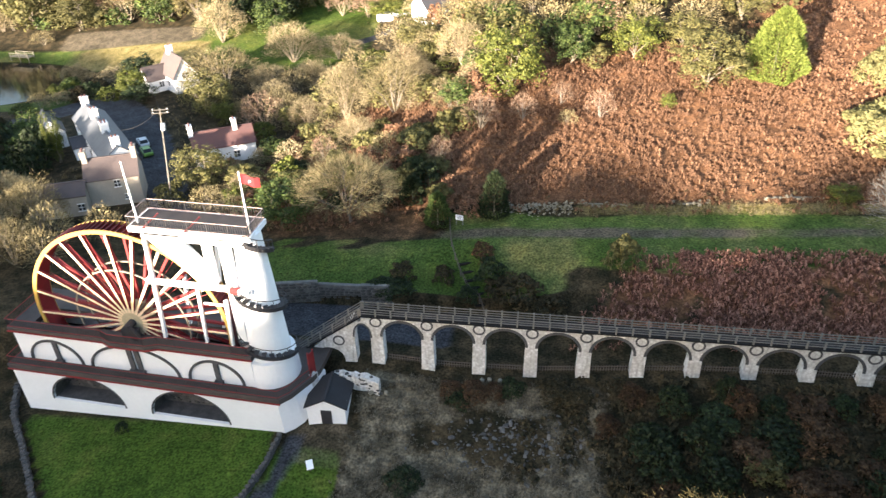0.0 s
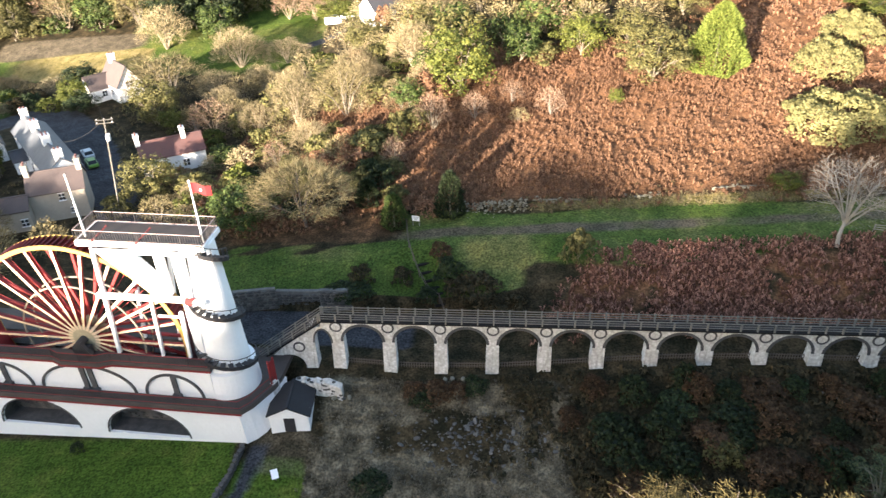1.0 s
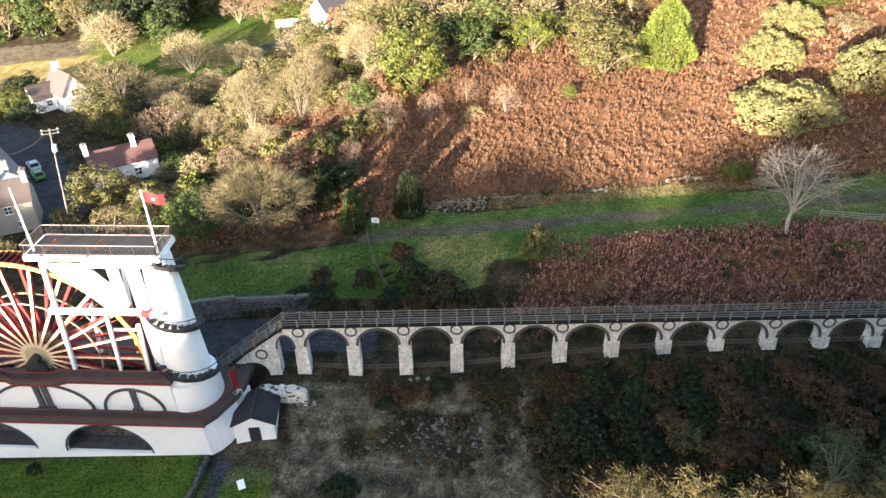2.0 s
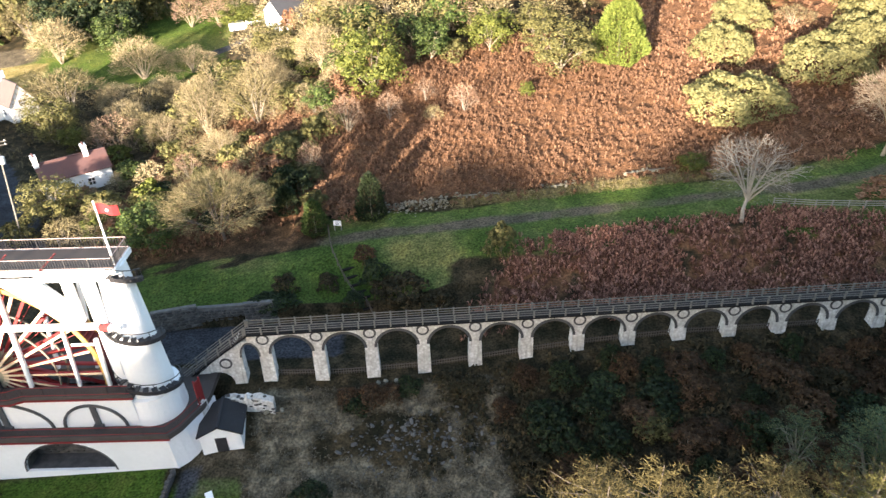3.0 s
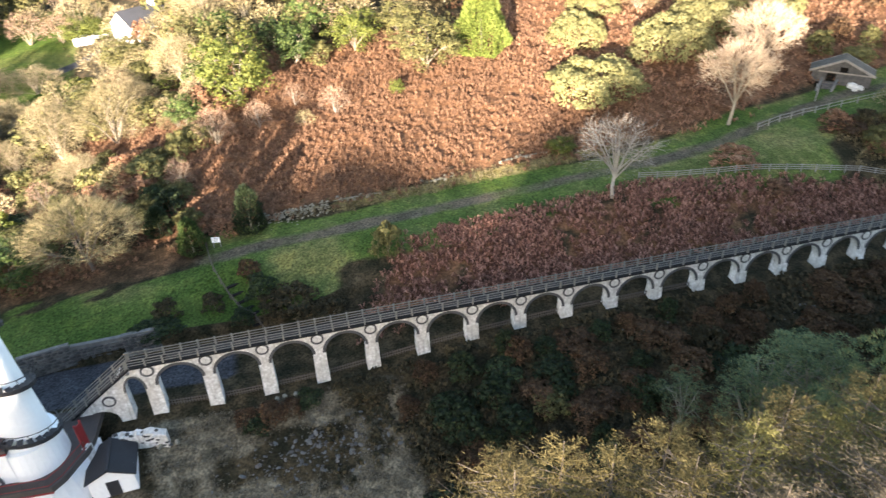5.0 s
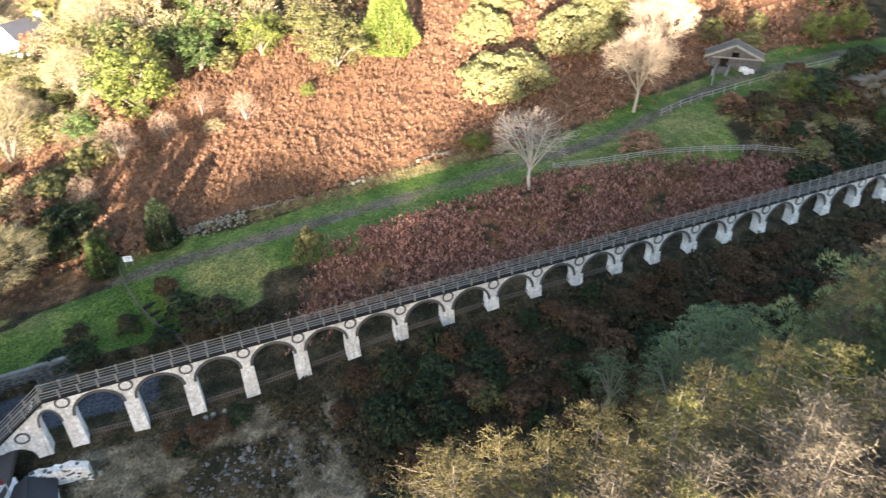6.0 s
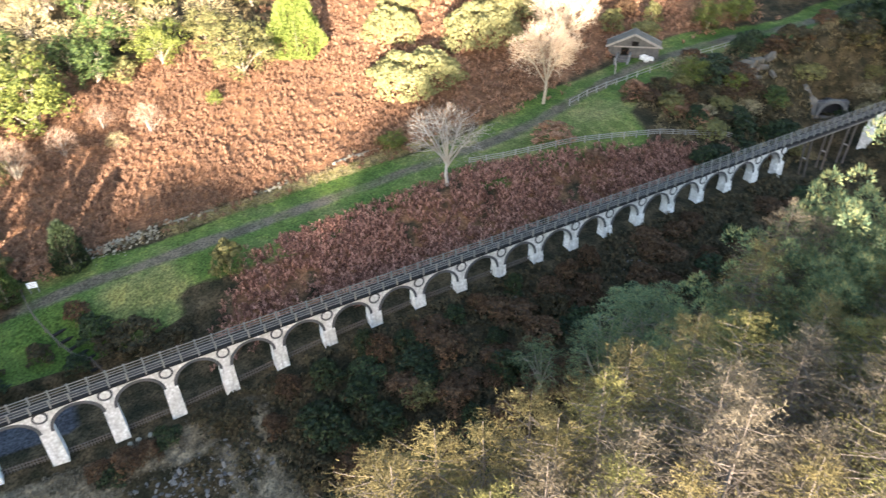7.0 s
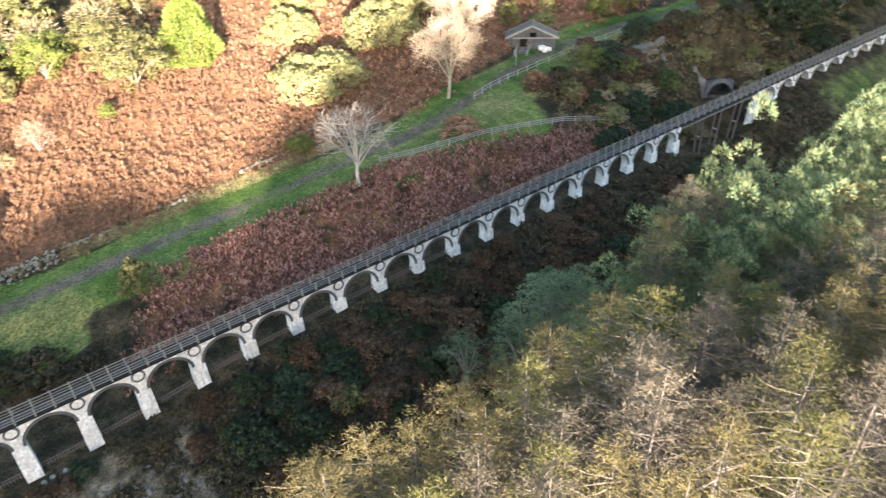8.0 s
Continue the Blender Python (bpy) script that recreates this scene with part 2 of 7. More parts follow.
def ground_material():
    m, n, l, b = mat("valley_ground", 0.95)
    b.inputs["Specular IOR Level"].default_value = 0.1
    mid, small, wide = noise_tex(n, l, 0.5, 6), noise_tex(n, l, 4.0, 6), noise_tex(n, l, 0.09, 4)

    def zone(name):
        a = n.new("ShaderNodeAttribute")
        a.attribute_name = name
        e = calc(n, l, "ADD", a.outputs["Fac"], calc(n, l, "SUBTRACT", calc(n, l, "MULTIPLY", mid, 0.5), 0.25))
        s = n.new("ShaderNodeMapRange")
        s.inputs["From Min"].default_value, s.inputs["From Max"].default_value = 0.35, 0.65
        l.new(e, s.inputs["Value"])
        return s.outputs["Result"]

    scrub = tint(n, l, mid, [(0.35, (0.014, 0.014, 0.008)), (0.5, (0.032, 0.026, 0.015)), (0.65, (0.06, 0.046, 0.026))])
    grass = tint(n, l, wide, [(0.38, (0.036, 0.063, 0.014)), (0.5, (0.058, 0.086, 0.022)), (0.62, (0.090, 0.098, 0.036))])
    grass = blend(n, l, 0.5, grass, tint(n, l, mid, [(0.33, (0.62, 0.72, 0.55)), (0.5, (1.1, 1.1, 1.1)), (0.66, (1.9, 1.6, 1.35))]), "MULTIPLY")
    blades = tint(n, l, noise_tex(n, l, 1.9, 9), [(0.32, (0.5, 0.55, 0.45)), (0.5, (1.15, 1.15, 1.1)), (0.68, (2.1, 1.9, 1.7))])
    grass = blend(n, l, 0.32, grass, blades, "MULTIPLY")
    fern = tint(n, l, mid, [(0.35, (0.085, 0.045, 0.025)), (0.65, (0.16, 0.085, 0.046))])
    pale = tint(n, l, mid, [(0.36, (0.04, 0.035, 0.023)), (0.49, (0.120, 0.102, 0.070)), (0.63, (0.172, 0.148, 0.104))])
    lawn = tint(n, l, blend(n, l, 0.5, mid, wide), [(0.36, (0.026, 0.052, 0.008)), (0.5, (0.044, 0.080, 0.012)), (0.66, (0.078, 0.100, 0.020))])
    lawn = blend(n, l, 0.3, lawn, blades, "MULTIPLY")
    straw = tint(n, l, mid, [(0.35, (0.13, 0.11, 0.04)), (0.65, (0.22, 0.18, 0.08))])
    dirt = tint(n, l, mid, [(0.35, (0.060, 0.052, 0.036)), (0.65, (0.105, 0.088, 0.064))])
    tar = tint(n, l, mid, [(0.35, (0.032, 0.034, 0.039)), (0.65, (0.053, 0.056, 0.064))])
    col = scrub
    for name, c in (("fern", fern), ("pale", pale), ("grass", grass), ("lawn", lawn), ("straw", straw), ("dirt", dirt), ("tar", tar)):
        col = blend(n, l, zone(name), col, c)
    l.new(blend(n, l, 0.8, col, tint(n, l, small, [(0.32, (0.35, 0.35, 0.35)), (0.68, (1.7, 1.7, 1.7))]), "MULTIPLY"), b.inputs["Base Color"])
    relief(n, l, b, small, 0.8, 0.15)
    return m


GROUND = ground_material()


# ---- geometry helpers ----
class Geo:
    """Gathers vertices and faces of one mesh."""

    def __init__(self):
        self.v, self.f = [], []

    def face(self, *pts):
        k = len(self.v)
        self.v += [tuple(p) for p in pts]
        self.f.append(tuple(range(k, k + len(pts))))

    def box(self, c, s, rot=None):
        """A box of size s about c."""
        k = len(self.v)
        for dx in (-0.5, 0.5):
            for dy in (-0.5, 0.5):
                for dz in (-0.5, 0.5):
                    p = Vector((dx * s[0], dy * s[1], dz * s[2]))
                    if rot:
                        p = rot @ p
                    self.v.append((c[0] + p[0], c[1] + p[1], c[2] + p[2]))
        self.f += [(k, k + 1, k + 3, k + 2), (k + 4, k + 6, k + 7, k + 5), (k, k + 4, k + 5, k + 1), (k + 2, k + 3, k + 7, k + 6), (k, k + 2, k + 6, k + 4), (k + 1, k + 5, k + 7, k + 3)]
        return self

    def beam(self, a, b, w, h):
        """A square bar from a to b."""
        a, b = Vector(a), Vector(b)
        rot = (b - a).to_track_quat("Y", "Z").to_matrix()
        return self.box((a + b) / 2, (w, (b - a).length, h), rot)

    def tube(self, pts, radii, n=6, cap=True):
        """A round tapered bar along pts."""
        k, rings = len(self.v), len(pts)
        pts = [Vector(p) for p in pts]
        for i, (p, r) in enumerate(zip(pts, radii)):
            d = (pts[min(i + 1, rings - 1)] - pts[max(i - 1, 0)]).normalized()
            a = d.orthogonal().normalized()
            c = d.cross(a)
            for j in range(n):
                t = 2 * math.pi * j / n
                self.v.append(tuple(p + (a * math.cos(t) + c * math.sin(t)) * r))
        for i in range(rings - 1):
            for j in range(n):
                q = (j + 1) % n
                self.f.append((k + i * n + j, k + i * n + q, k + (i + 1) * n + q, k + (i + 1) * n + j))
        if cap:
            self.f.append(tuple(k + n - 1 - j for j in range(n)))
            self.f.append(tuple(k + (rings - 1) * n + j for j in range(n)))
        return self

    def sweep(self, profiles, closed=False):
        """Skin between equal rows of points; each row is a closed outline."""
        k, m = len(self.v), len(profiles[0])
        for row in profiles:
            self.v += [tuple(p) for p in row]
        last = len(profiles) if closed else len(profiles) - 1
        for i in range(last):
            a, b = k + i * m, k + ((i + 1) % len(profiles)) * m
            for j in range(m):
                q = (j + 1) % m
                self.f.append((a + j, a + q, b + q, b + j))
        if not closed:
            self.f.append(tuple(k + m - 1 - j for j in range(m)))
            self.f.append(tuple(k + (len(profiles) - 1) * m + j for j in range(m)))
        return self

    def mesh(self, name, material, smooth=False, weld=False):
        me = bpy.data.meshes.new(name)
        me.from_pydata(self.v, [], self.f)
        me.materials.append(material)
        bm = bmesh.new()
        bm.from_mesh(me)
        if weld:
            bmesh.ops.remove_doubles(bm, verts=bm.verts, dist=0.001)
        bmesh.ops.recalc_face_normals(bm, faces=bm.faces)
        bm.to_mesh(me)
        bm.free()
        if smooth:
            me.shade_smooth()
        return me


def part(name, geo, material, parent, label="", smooth=False):
    """One mesh object under a thing or a part."""
    ob = new(name, geo if isinstance(geo, bpy.types.Mesh) else geo.mesh(name, material, smooth))
    ob.parent = parent
    if label:
        ob["label"] = label
    return ob


def thing(name, m, label, category, group="", kind=""):
    """An Empty at a thing's base."""
    ob = new(name)
    ob.matrix_world = m
    return tagged(ob, label, category, group, kind)


def ellipse_arch(u, c, a, sill, rise):
    return sill + rise * math.sqrt(max(0.0, 1 - ((u - c) / a) ** 2))


def arched_wall(g, u0, u1, zlow, ztop, v0, v1, arches, steps=14):
    """A wall from u0 to u1 and v0 to v1 with arched openings (centre, half width, sill, rise) cut right through. zlow may be a function."""
    low = zlow if callable(zlow) else (lambda u: zlow)
    edge = u0
    for c, a, sill, rise in sorted(arches):
        if c - a > edge:
            wall_piece(g, edge, c - a, low, ztop, v0, v1)
        us = [c - a * math.cos(math.pi * i / steps) for i in range(steps + 1)]
        zs = [ellipse_arch(u, c, a, sill, rise) for u in us]
        zs[0] = zs[-1] = sill
        for i in range(steps):
            ua, ub, za, zb = us[i], us[i + 1], zs[i], zs[i + 1]
            g.face((ua, v0, za), (ub, v0, zb), (ub, v0, ztop), (ua, v0, ztop))
            g.face((ua, v1, za), (ua, v1, ztop), (ub, v1, ztop), (ub, v1, zb))
            g.face((ua, v0, za), (ua, v1, za), (ub, v1, zb), (ub, v0, zb))
            g.face((ua, v0, ztop), (ub, v0, ztop), (ub, v1, ztop), (ua, v1, ztop))
        if sill > low(c) + 0.05:
            wall_piece(g, c - a, c + a, low, sill, v0, v1)
        edge = c + a
    if edge < u1:
        wall_piece(g, edge, u1, low, ztop, v0, v1)


def wall_piece(g, ua, ub, low, ztop, v0, v1):
    a, b = low(ua), low(ub)
    g.sweep([[(ua, v0, a), (ua, v1, a), (ua, v1, ztop), (ua, v0, ztop)], [(ub, v0, b), (ub, v1, b), (ub, v1, ztop), (ub, v0, ztop)]])


def arch_strip(g, c, a, sill, rise, width, v0, v1, steps=18):
    """A raised band round an arch."""
    rows = []
    for i in range(steps + 1):
        t = math.pi * i / steps
        p = (c - a * math.cos(t), sill + rise * math.sin(t))
        q = (c - (a + width) * math.cos(t), sill + (rise + width) * math.sin(t))
        rows.append([(p[0], v0, p[1]), (q[0], v0, q[1]), (q[0], v1, q[1]), (p[0], v1, p[1])])
    g.sweep(rows)


def ramp(a, b, v):
    """Smooth step from 0 at a to 1 at b."""
    k = np.clip((np.asarray(v, float) - a) / (b - a), 0.0, 1.0)
    return k * k * (3 - 2 * k)


def path_y(x):
    """Centre line of the track above the viaduct."""
    return 21.8 + 7.5 * ramp(72, 112, x) - 1.3 * ramp(20, -10, x) - 5.0 * ramp(118, 150, x)


def path_z(x):
    return np.clip(-1.8 + 0.065 * np.asarray(x, float), -3.0, 8.0)


def bumps(x, y):
    return (np.sin(0.31 * x + 1.3 * np.sin(0.17 * y)) * np.sin(0.27 * y + 0.9 * np.sin(0.21 * x))
            + 0.5 * np.sin(0.83 * x + 0.6 * y) * np.sin(0.71 * y - 0.4 * x))


def ground_z(x, y):
    """Height of the valley's ground."""
    x, y = np.asarray(x, float), np.asarray(y, float)
    foot = np.interp(x, [-10, 5, 14, 22, 28, 34, 40, 50, 100, 110, 116, 131, 135, 142, 160], [-5.8, -5.7, -6.2, -5.9, -5.3, -4.6, -4.0, -3.5, -3.4, -3.6, -6.4, -6.2, -3.0, -1.7, -1.5])
    yp, zp = path_y(x), path_z(x)
    # north bank: road and retaining bank beside the wheel, fern bank further along
    near_l = np.where(y < 10.2, foot, foot + 2.0 * ramp(10.2, 11.0, y) + (zp - foot - 2.0) * ramp(11, yp - 3, y))
    near_r = foot + (zp - foot) * ramp(1.5, yp - 7.5, y)
    bank = near_l + (near_r - near_l) * ramp(18, 36, x)
    hill = zp + 0.25 * np.clip(y - yp - 3.0, 0, 140)
    north = np.where(y < yp, bank, hill)
    # village floor west of the hill
    village = -5.9 - 0.02 * np.clip(y - 12, 0, 60) - 0.05 * np.clip(-x - 60, 0, 80) + 0.22 * np.clip(y - 108, 0, 160)
    village = village - 5.0 * np.exp(-(((x + 114) / 26) ** 2 + ((y - 101) / 18.5) ** 2))
    north = village + (north - village) * ramp(-42, 14, x - 0.1 * y)
    # south of the viaduct: slope down to the stream, then up the other side
    slope = np.maximum(foot + 0.38 * y, -13.5) + 0.36 * np.clip(-26 - y, 0, 60)
    lawn = -10.35 + 0.062 * (x + 18.8) + 0.30 * np.clip(-30 - y, 0, 60)
    south = slope + (lawn - slope) * ramp(2.0, -4.0, x)
    z = np.where(y > 0, north, south)
    z = z + 4.6 * np.exp(-(((x - 139.5) / 7) ** 2 + ((y - 14) / 3.6) ** 2)) - 4.5 * np.exp(-(((x - 133) / 6) ** 2 + ((y - 5.5) / 4.2) ** 2))
    z = z + bumps(x, y) * 0.35 * np.clip(np.abs(y - 12) / 25 - 0.3, 0, 1) * ramp(-5, 8, x)
    # cutting in front of the tunnel mouth
    v, u = (x - 136.0) * 0.469 + (y - 8.8) * 0.883, np.abs((x - 136.0) * 0.883 - (y - 8.8) * 0.469)
    z = z + np.minimum(-4.9 - z, 0.0) * ramp(3.2, 1.9, v) * ramp(-9.0, -5.0, v) * ramp(4.6, 2.9, u)
    # unseen ridge to the south-west, its skyline heights set to shade the valley
    s, w = 0.5 * x + 0.866 * y, 0.866 * x - 0.5 * y
    top = np.interp(w, [-200, -86, -74, -66, -60, -40, -30, -20, -6, 8, 34, 38, 44, 50, 57, 64, 71, 76, 82, 90, 98, 110, 400],
                    [15, 14.5, 19.5, 21.5, 15.0, 14.0, 17.5, 19.5, 19.5, 25.0, 25.0, 28.2, 33.0, 35.0, 36.0, 36.6, 37.2, 38.0, 36.8, 36.6, 39.0, 46.0, 46.0])
    top = top + 0.8 * np.sin(w / 5.3) + 0.7 * np.sin(w / 2.9 + 1)
    return z + (top - z) * ramp(-75, -150, s) * (1 - 0.5 * ramp(-160, -400, s))


# ---- land ----
def ground_sheet():
    xs = np.concatenate([[-3000, -1500, -800, -500, -380, -300, -240, -200], np.arange(-170, 215, 1.3), [230, 260, 310, 400, 600, 1000, 1800, 3000]])
    ys = np.concatenate([[-3000, -1500, -800, -550], np.arange(-420, -70, 7.0), np.arange(-66, 9, 1.3), np.arange(9.4, 12, 0.4), np.arange(12.5, 160, 1.3), [170, 190, 230, 300, 420, 700, 1200, 3000]])
    X, Y = np.meshgrid(xs, ys)
    Z = ground_z(X, Y)
    nx, ny = len(xs), len(ys)
    me = bpy.data.meshes.new("ground")
    idx = np.arange(nx * ny).reshape(ny, nx)
    quads = np.stack([idx[:-1, :-1], idx[:-1, 1:], idx[1:, 1:], idx[1:, :-1]], -1).reshape(-1, 4)
    me.from_pydata(np.stack([X, Y, Z], -1).reshape(-1, 3).tolist(), [], quads.tolist())
    for name, mask in zones(X, Y).items():
        me.attributes.new(name, "FLOAT", "POINT").data.foreach_set("value", mask.reshape(-1).astype(np.float32))
    me.materials.append(GROUND)
    me.shade_smooth()
    return tagged(new("ground", me), "grassy valley ground with a track, dead bracken and bare earth", "ground", kind="structure")


def band(v, a, b, soft):
    return ramp(a - soft, a + soft, v) * (1 - ramp(b - soft, b + soft, v))


def zones(x, y):
    """How far each point belongs to lawn, track, bracken, dead grass and tarmac."""
    yp = path_y(x)
    lawn = band(x, -37.5, -4.5, 0.8) * band(y, -40, -7.5, 0.8) * ramp(0.6, 1.6, x - np.interp(y, [-40, -21.5, -16.5, -12, -8, -3], [-9, -23, -27.5, -31.5, -35.5, -38.5]))
    spoil = np.clip(1.25 - np.hypot((x - 19.5) / 9.5, (y + 7.2) / 3.0) + 0.22 * bumps(x * 2.3, y * 2.3), 0, 1) * 1.4
    strip = band(y, yp - 7.5 + 2.2 * np.sin(x / 9.0), yp + 4.0 + 1.0 * np.sin(x / 6.0), 1.0) * ramp(8, 13, x)
    kerb = 18.0 + 0.16 * np.clip(2 - x, 0, 20)
    upper = np.maximum(band(x, -14, 26, 2.5) * band(y, 11.2, kerb, 0.4), band(x, -14, 11, 1.5) * band(y, kerb + 0.7, kerb + 1.7, 0.3))
    meadow = band(x, 66, 96, 3) * band(y, 11, 24, 2)
    far = band(x, -75, -22, 5) * band(y, 103, 150, 3)
    village = np.maximum(band(x, -140, -66, 4) * band(y, 109, 119, 2), band(x, -120, -84, 3) * band(y, 76, 84, 1.5))
    meadow = np.maximum(meadow, 0.5 * band(x, 146, 200, 3) * band(y, -16, -1, 2))
    shade = band(x, -3.5, 3.5, 0.8) * band(y, -18, -10, 0.8)
    bare = band(x, -112, -70, 5) * band(y, 119, 127, 1.5)
    track = band(y, yp - 2.4, yp + 0.8, 1.1) * ramp(4, 12, x) * (0.86 + 0.14 * np.clip(bumps(x * 1.4, y * 2.4), -1, 1) - 0.12 * band(x, 40, 70, 8))
    fern = np.maximum(band(x, -24, 68, 4) * band(y, yp + 6, yp + 44, 3), ramp(-3, 3, x - 25 - 0.95 * (y - 3)) * (1 - ramp(100, 112, x)) * band(y, 4.6, np.minimum(yp - 6, np.interp(x, [66, 72, 77.4, 87, 98, 109], [16.4, 14.4, 12.8, 11.6, 10.2, 8.0])), 1.2) * (0.3 + 0.7 * ramp(-0.9, -0.1, bumps(x * 1.6, y * 1.9))))
    fern = np.maximum(fern, band(x, 60, 140, 6) * band(y, yp + 5, yp + 60, 4))
    fern = np.maximum(fern, 0.45 * band(x, -18, 10, 2) * band(y, kerb + 2.0, kerb + 9, 0.5))
    pale = band(x, 4, 30, 2) * band(y, -24, -1.2, 1.0) * (0.75 + 0.35 * band(bumps(x * 1.7, y * 1.7), -0.5, 1.5, 0.4))
    pale = pale * (1 - np.clip(spoil, 0, 1)) * ramp(-1.5, -0.6, bumps(x * 0.9 + 4, y * 1.1))
    straw = np.maximum(band(x, -104, -66, 4) * band(y, 109.5, 119, 1.5), band(y, yp + 3.6, yp + 5.4, 0.7) * band(x, 26, 70, 5) * 0.8)
    straw = np.maximum(straw, 0.42 * meadow)
    road = band(x, -14, 13, 2.0) * band(y, 3.6, 9.8, 0.5)
    lane = ((-34, 30, 3), (-40, 40, 4), (-46, 48, 4.5), (-53, 57, 5), (-61, 67, 5), (-70, 76, 4), (-78, 79, 4), (-84, 72, 3.5), (-90, 66, 3.5), (-110, 62, 3.5))
    for (x0, y0, r0), (x1, y1, r1) in zip(lane[:-1], lane[1:]):
        t = np.clip(((x - x0) * (x1 - x0) + (y - y0) * (y1 - y0)) / ((x1 - x0) ** 2 + (y1 - y0) ** 2), 0, 1)
        off = np.hypot(x - x0 - t * (x1 - x0), y - y0 - t * (y1 - y0))
        road = np.maximum(road, 1 - ramp(r0 - 0.7, r0 + 0.7, off))
    edge = np.interp(y, [-24, -21, -16.5, -12.5, -8.8], [-8.0, -6.5, -4.4, -3.6, -3.4])
    road = np.maximum(road, 0.75 * band(x - edge, 0.5, 2.6, 0.35) * band(y, -26, -8.5, 0.5))
    road = np.maximum(road, band(x, -27, -8, 1) * band(y, 116.5, 119.5, 0.6))
    court = band(x, -3.5, 4.5, 0.5) * band(y, -12.5, -6.0, 0.5)
    return {"grass": np.maximum.reduce([strip, upper, meadow, village, far]), "lawn": np.maximum.reduce([lawn, shade, 0.48 * far]), "straw": straw, "dirt": np.maximum.reduce([track * 0.78, court * 0.45, bare]), "fern": fern, "pale": pale, "tar": road}


ground_sheet()


def gz(x, y):
    return float(ground_z(x, y))


# ---- stones ----
def stone_meshes(material, seed, count=4):
    out = []
    r = random.Random(seed)
    for _ in range(count):
        bm = bmesh.new()
        bmesh.ops.create_icosphere(bm, subdivisions=1, radius=0.58)
        for q in bm.verts:
            q.co = Vector([math.copysign(min(abs(c), 0.46), c) * r.uniform(0.85, 1.1) for c in q.co])
        me = bpy.data.meshes.new("stone")
        bm.to_mesh(me)
        bm.free()
        me.materials.append(material)
        out.append(me)
    return out


STONES, RUBBLES, PALES, GREYS, BROWNS = stone_meshes(DRYSTONE, 3), stone_meshes(RUBBLE, 5), stone_meshes(PIERWHITE, 8), stone_meshes(GREYSTONE, 9), stone_meshes(BROWNROCK, 10)


# ---- wheelhouse ----
HOUSE = pose(-18.78, -7.4, 0, 0, 0, -3.23)


def railing(owner, pts, height, post_gap, picket_gap=0.0, rail_mat=None, picket_mat=None, lows=(0.12,), thick=0.05):
    """Posts, rails and pickets along a line of points, as parts of owner."""
    rail_mat, picket_mat = rail_mat or REDPAINT, picket_mat or BLACK
    pickets = Geo()
    for a, b in zip(pts[:-1], pts[1:]):
        a, b = Vector(a), Vector(b)
        run = (b - a).length
        for h in (*lows, height):
            part("rail", Geo().beam(a + Vector((0, 0, h)), b + Vector((0, 0, h)), thick, thick), rail_mat, owner)
        count = max(1, round(run / post_gap))
        for k in range(count + 1):
            p = a.lerp(b, k / count)
            part("post", Geo().beam(p, p + Vector((0, 0, height)), thick, thick), rail_mat if not picket_gap else picket_mat, owner)
        if picket_gap:
            for k in range(1, int(run / picket_gap)):
                p = a.lerp(b, k * picket_gap / run)
                pickets.beam(p + Vector((0, 0, 0.1)), p + Vector((0, 0, height - 0.02)), 0.035, 0.035)
    if picket_gap:
        tagged(part("picket", pickets, picket_mat, owner), kind="stuff")


def slab(g, outline, z0, z1):
    g.sweep([[(u, v, z0) for u, v in outline], [(u, v, z1) for u, v in outline]])
    return g


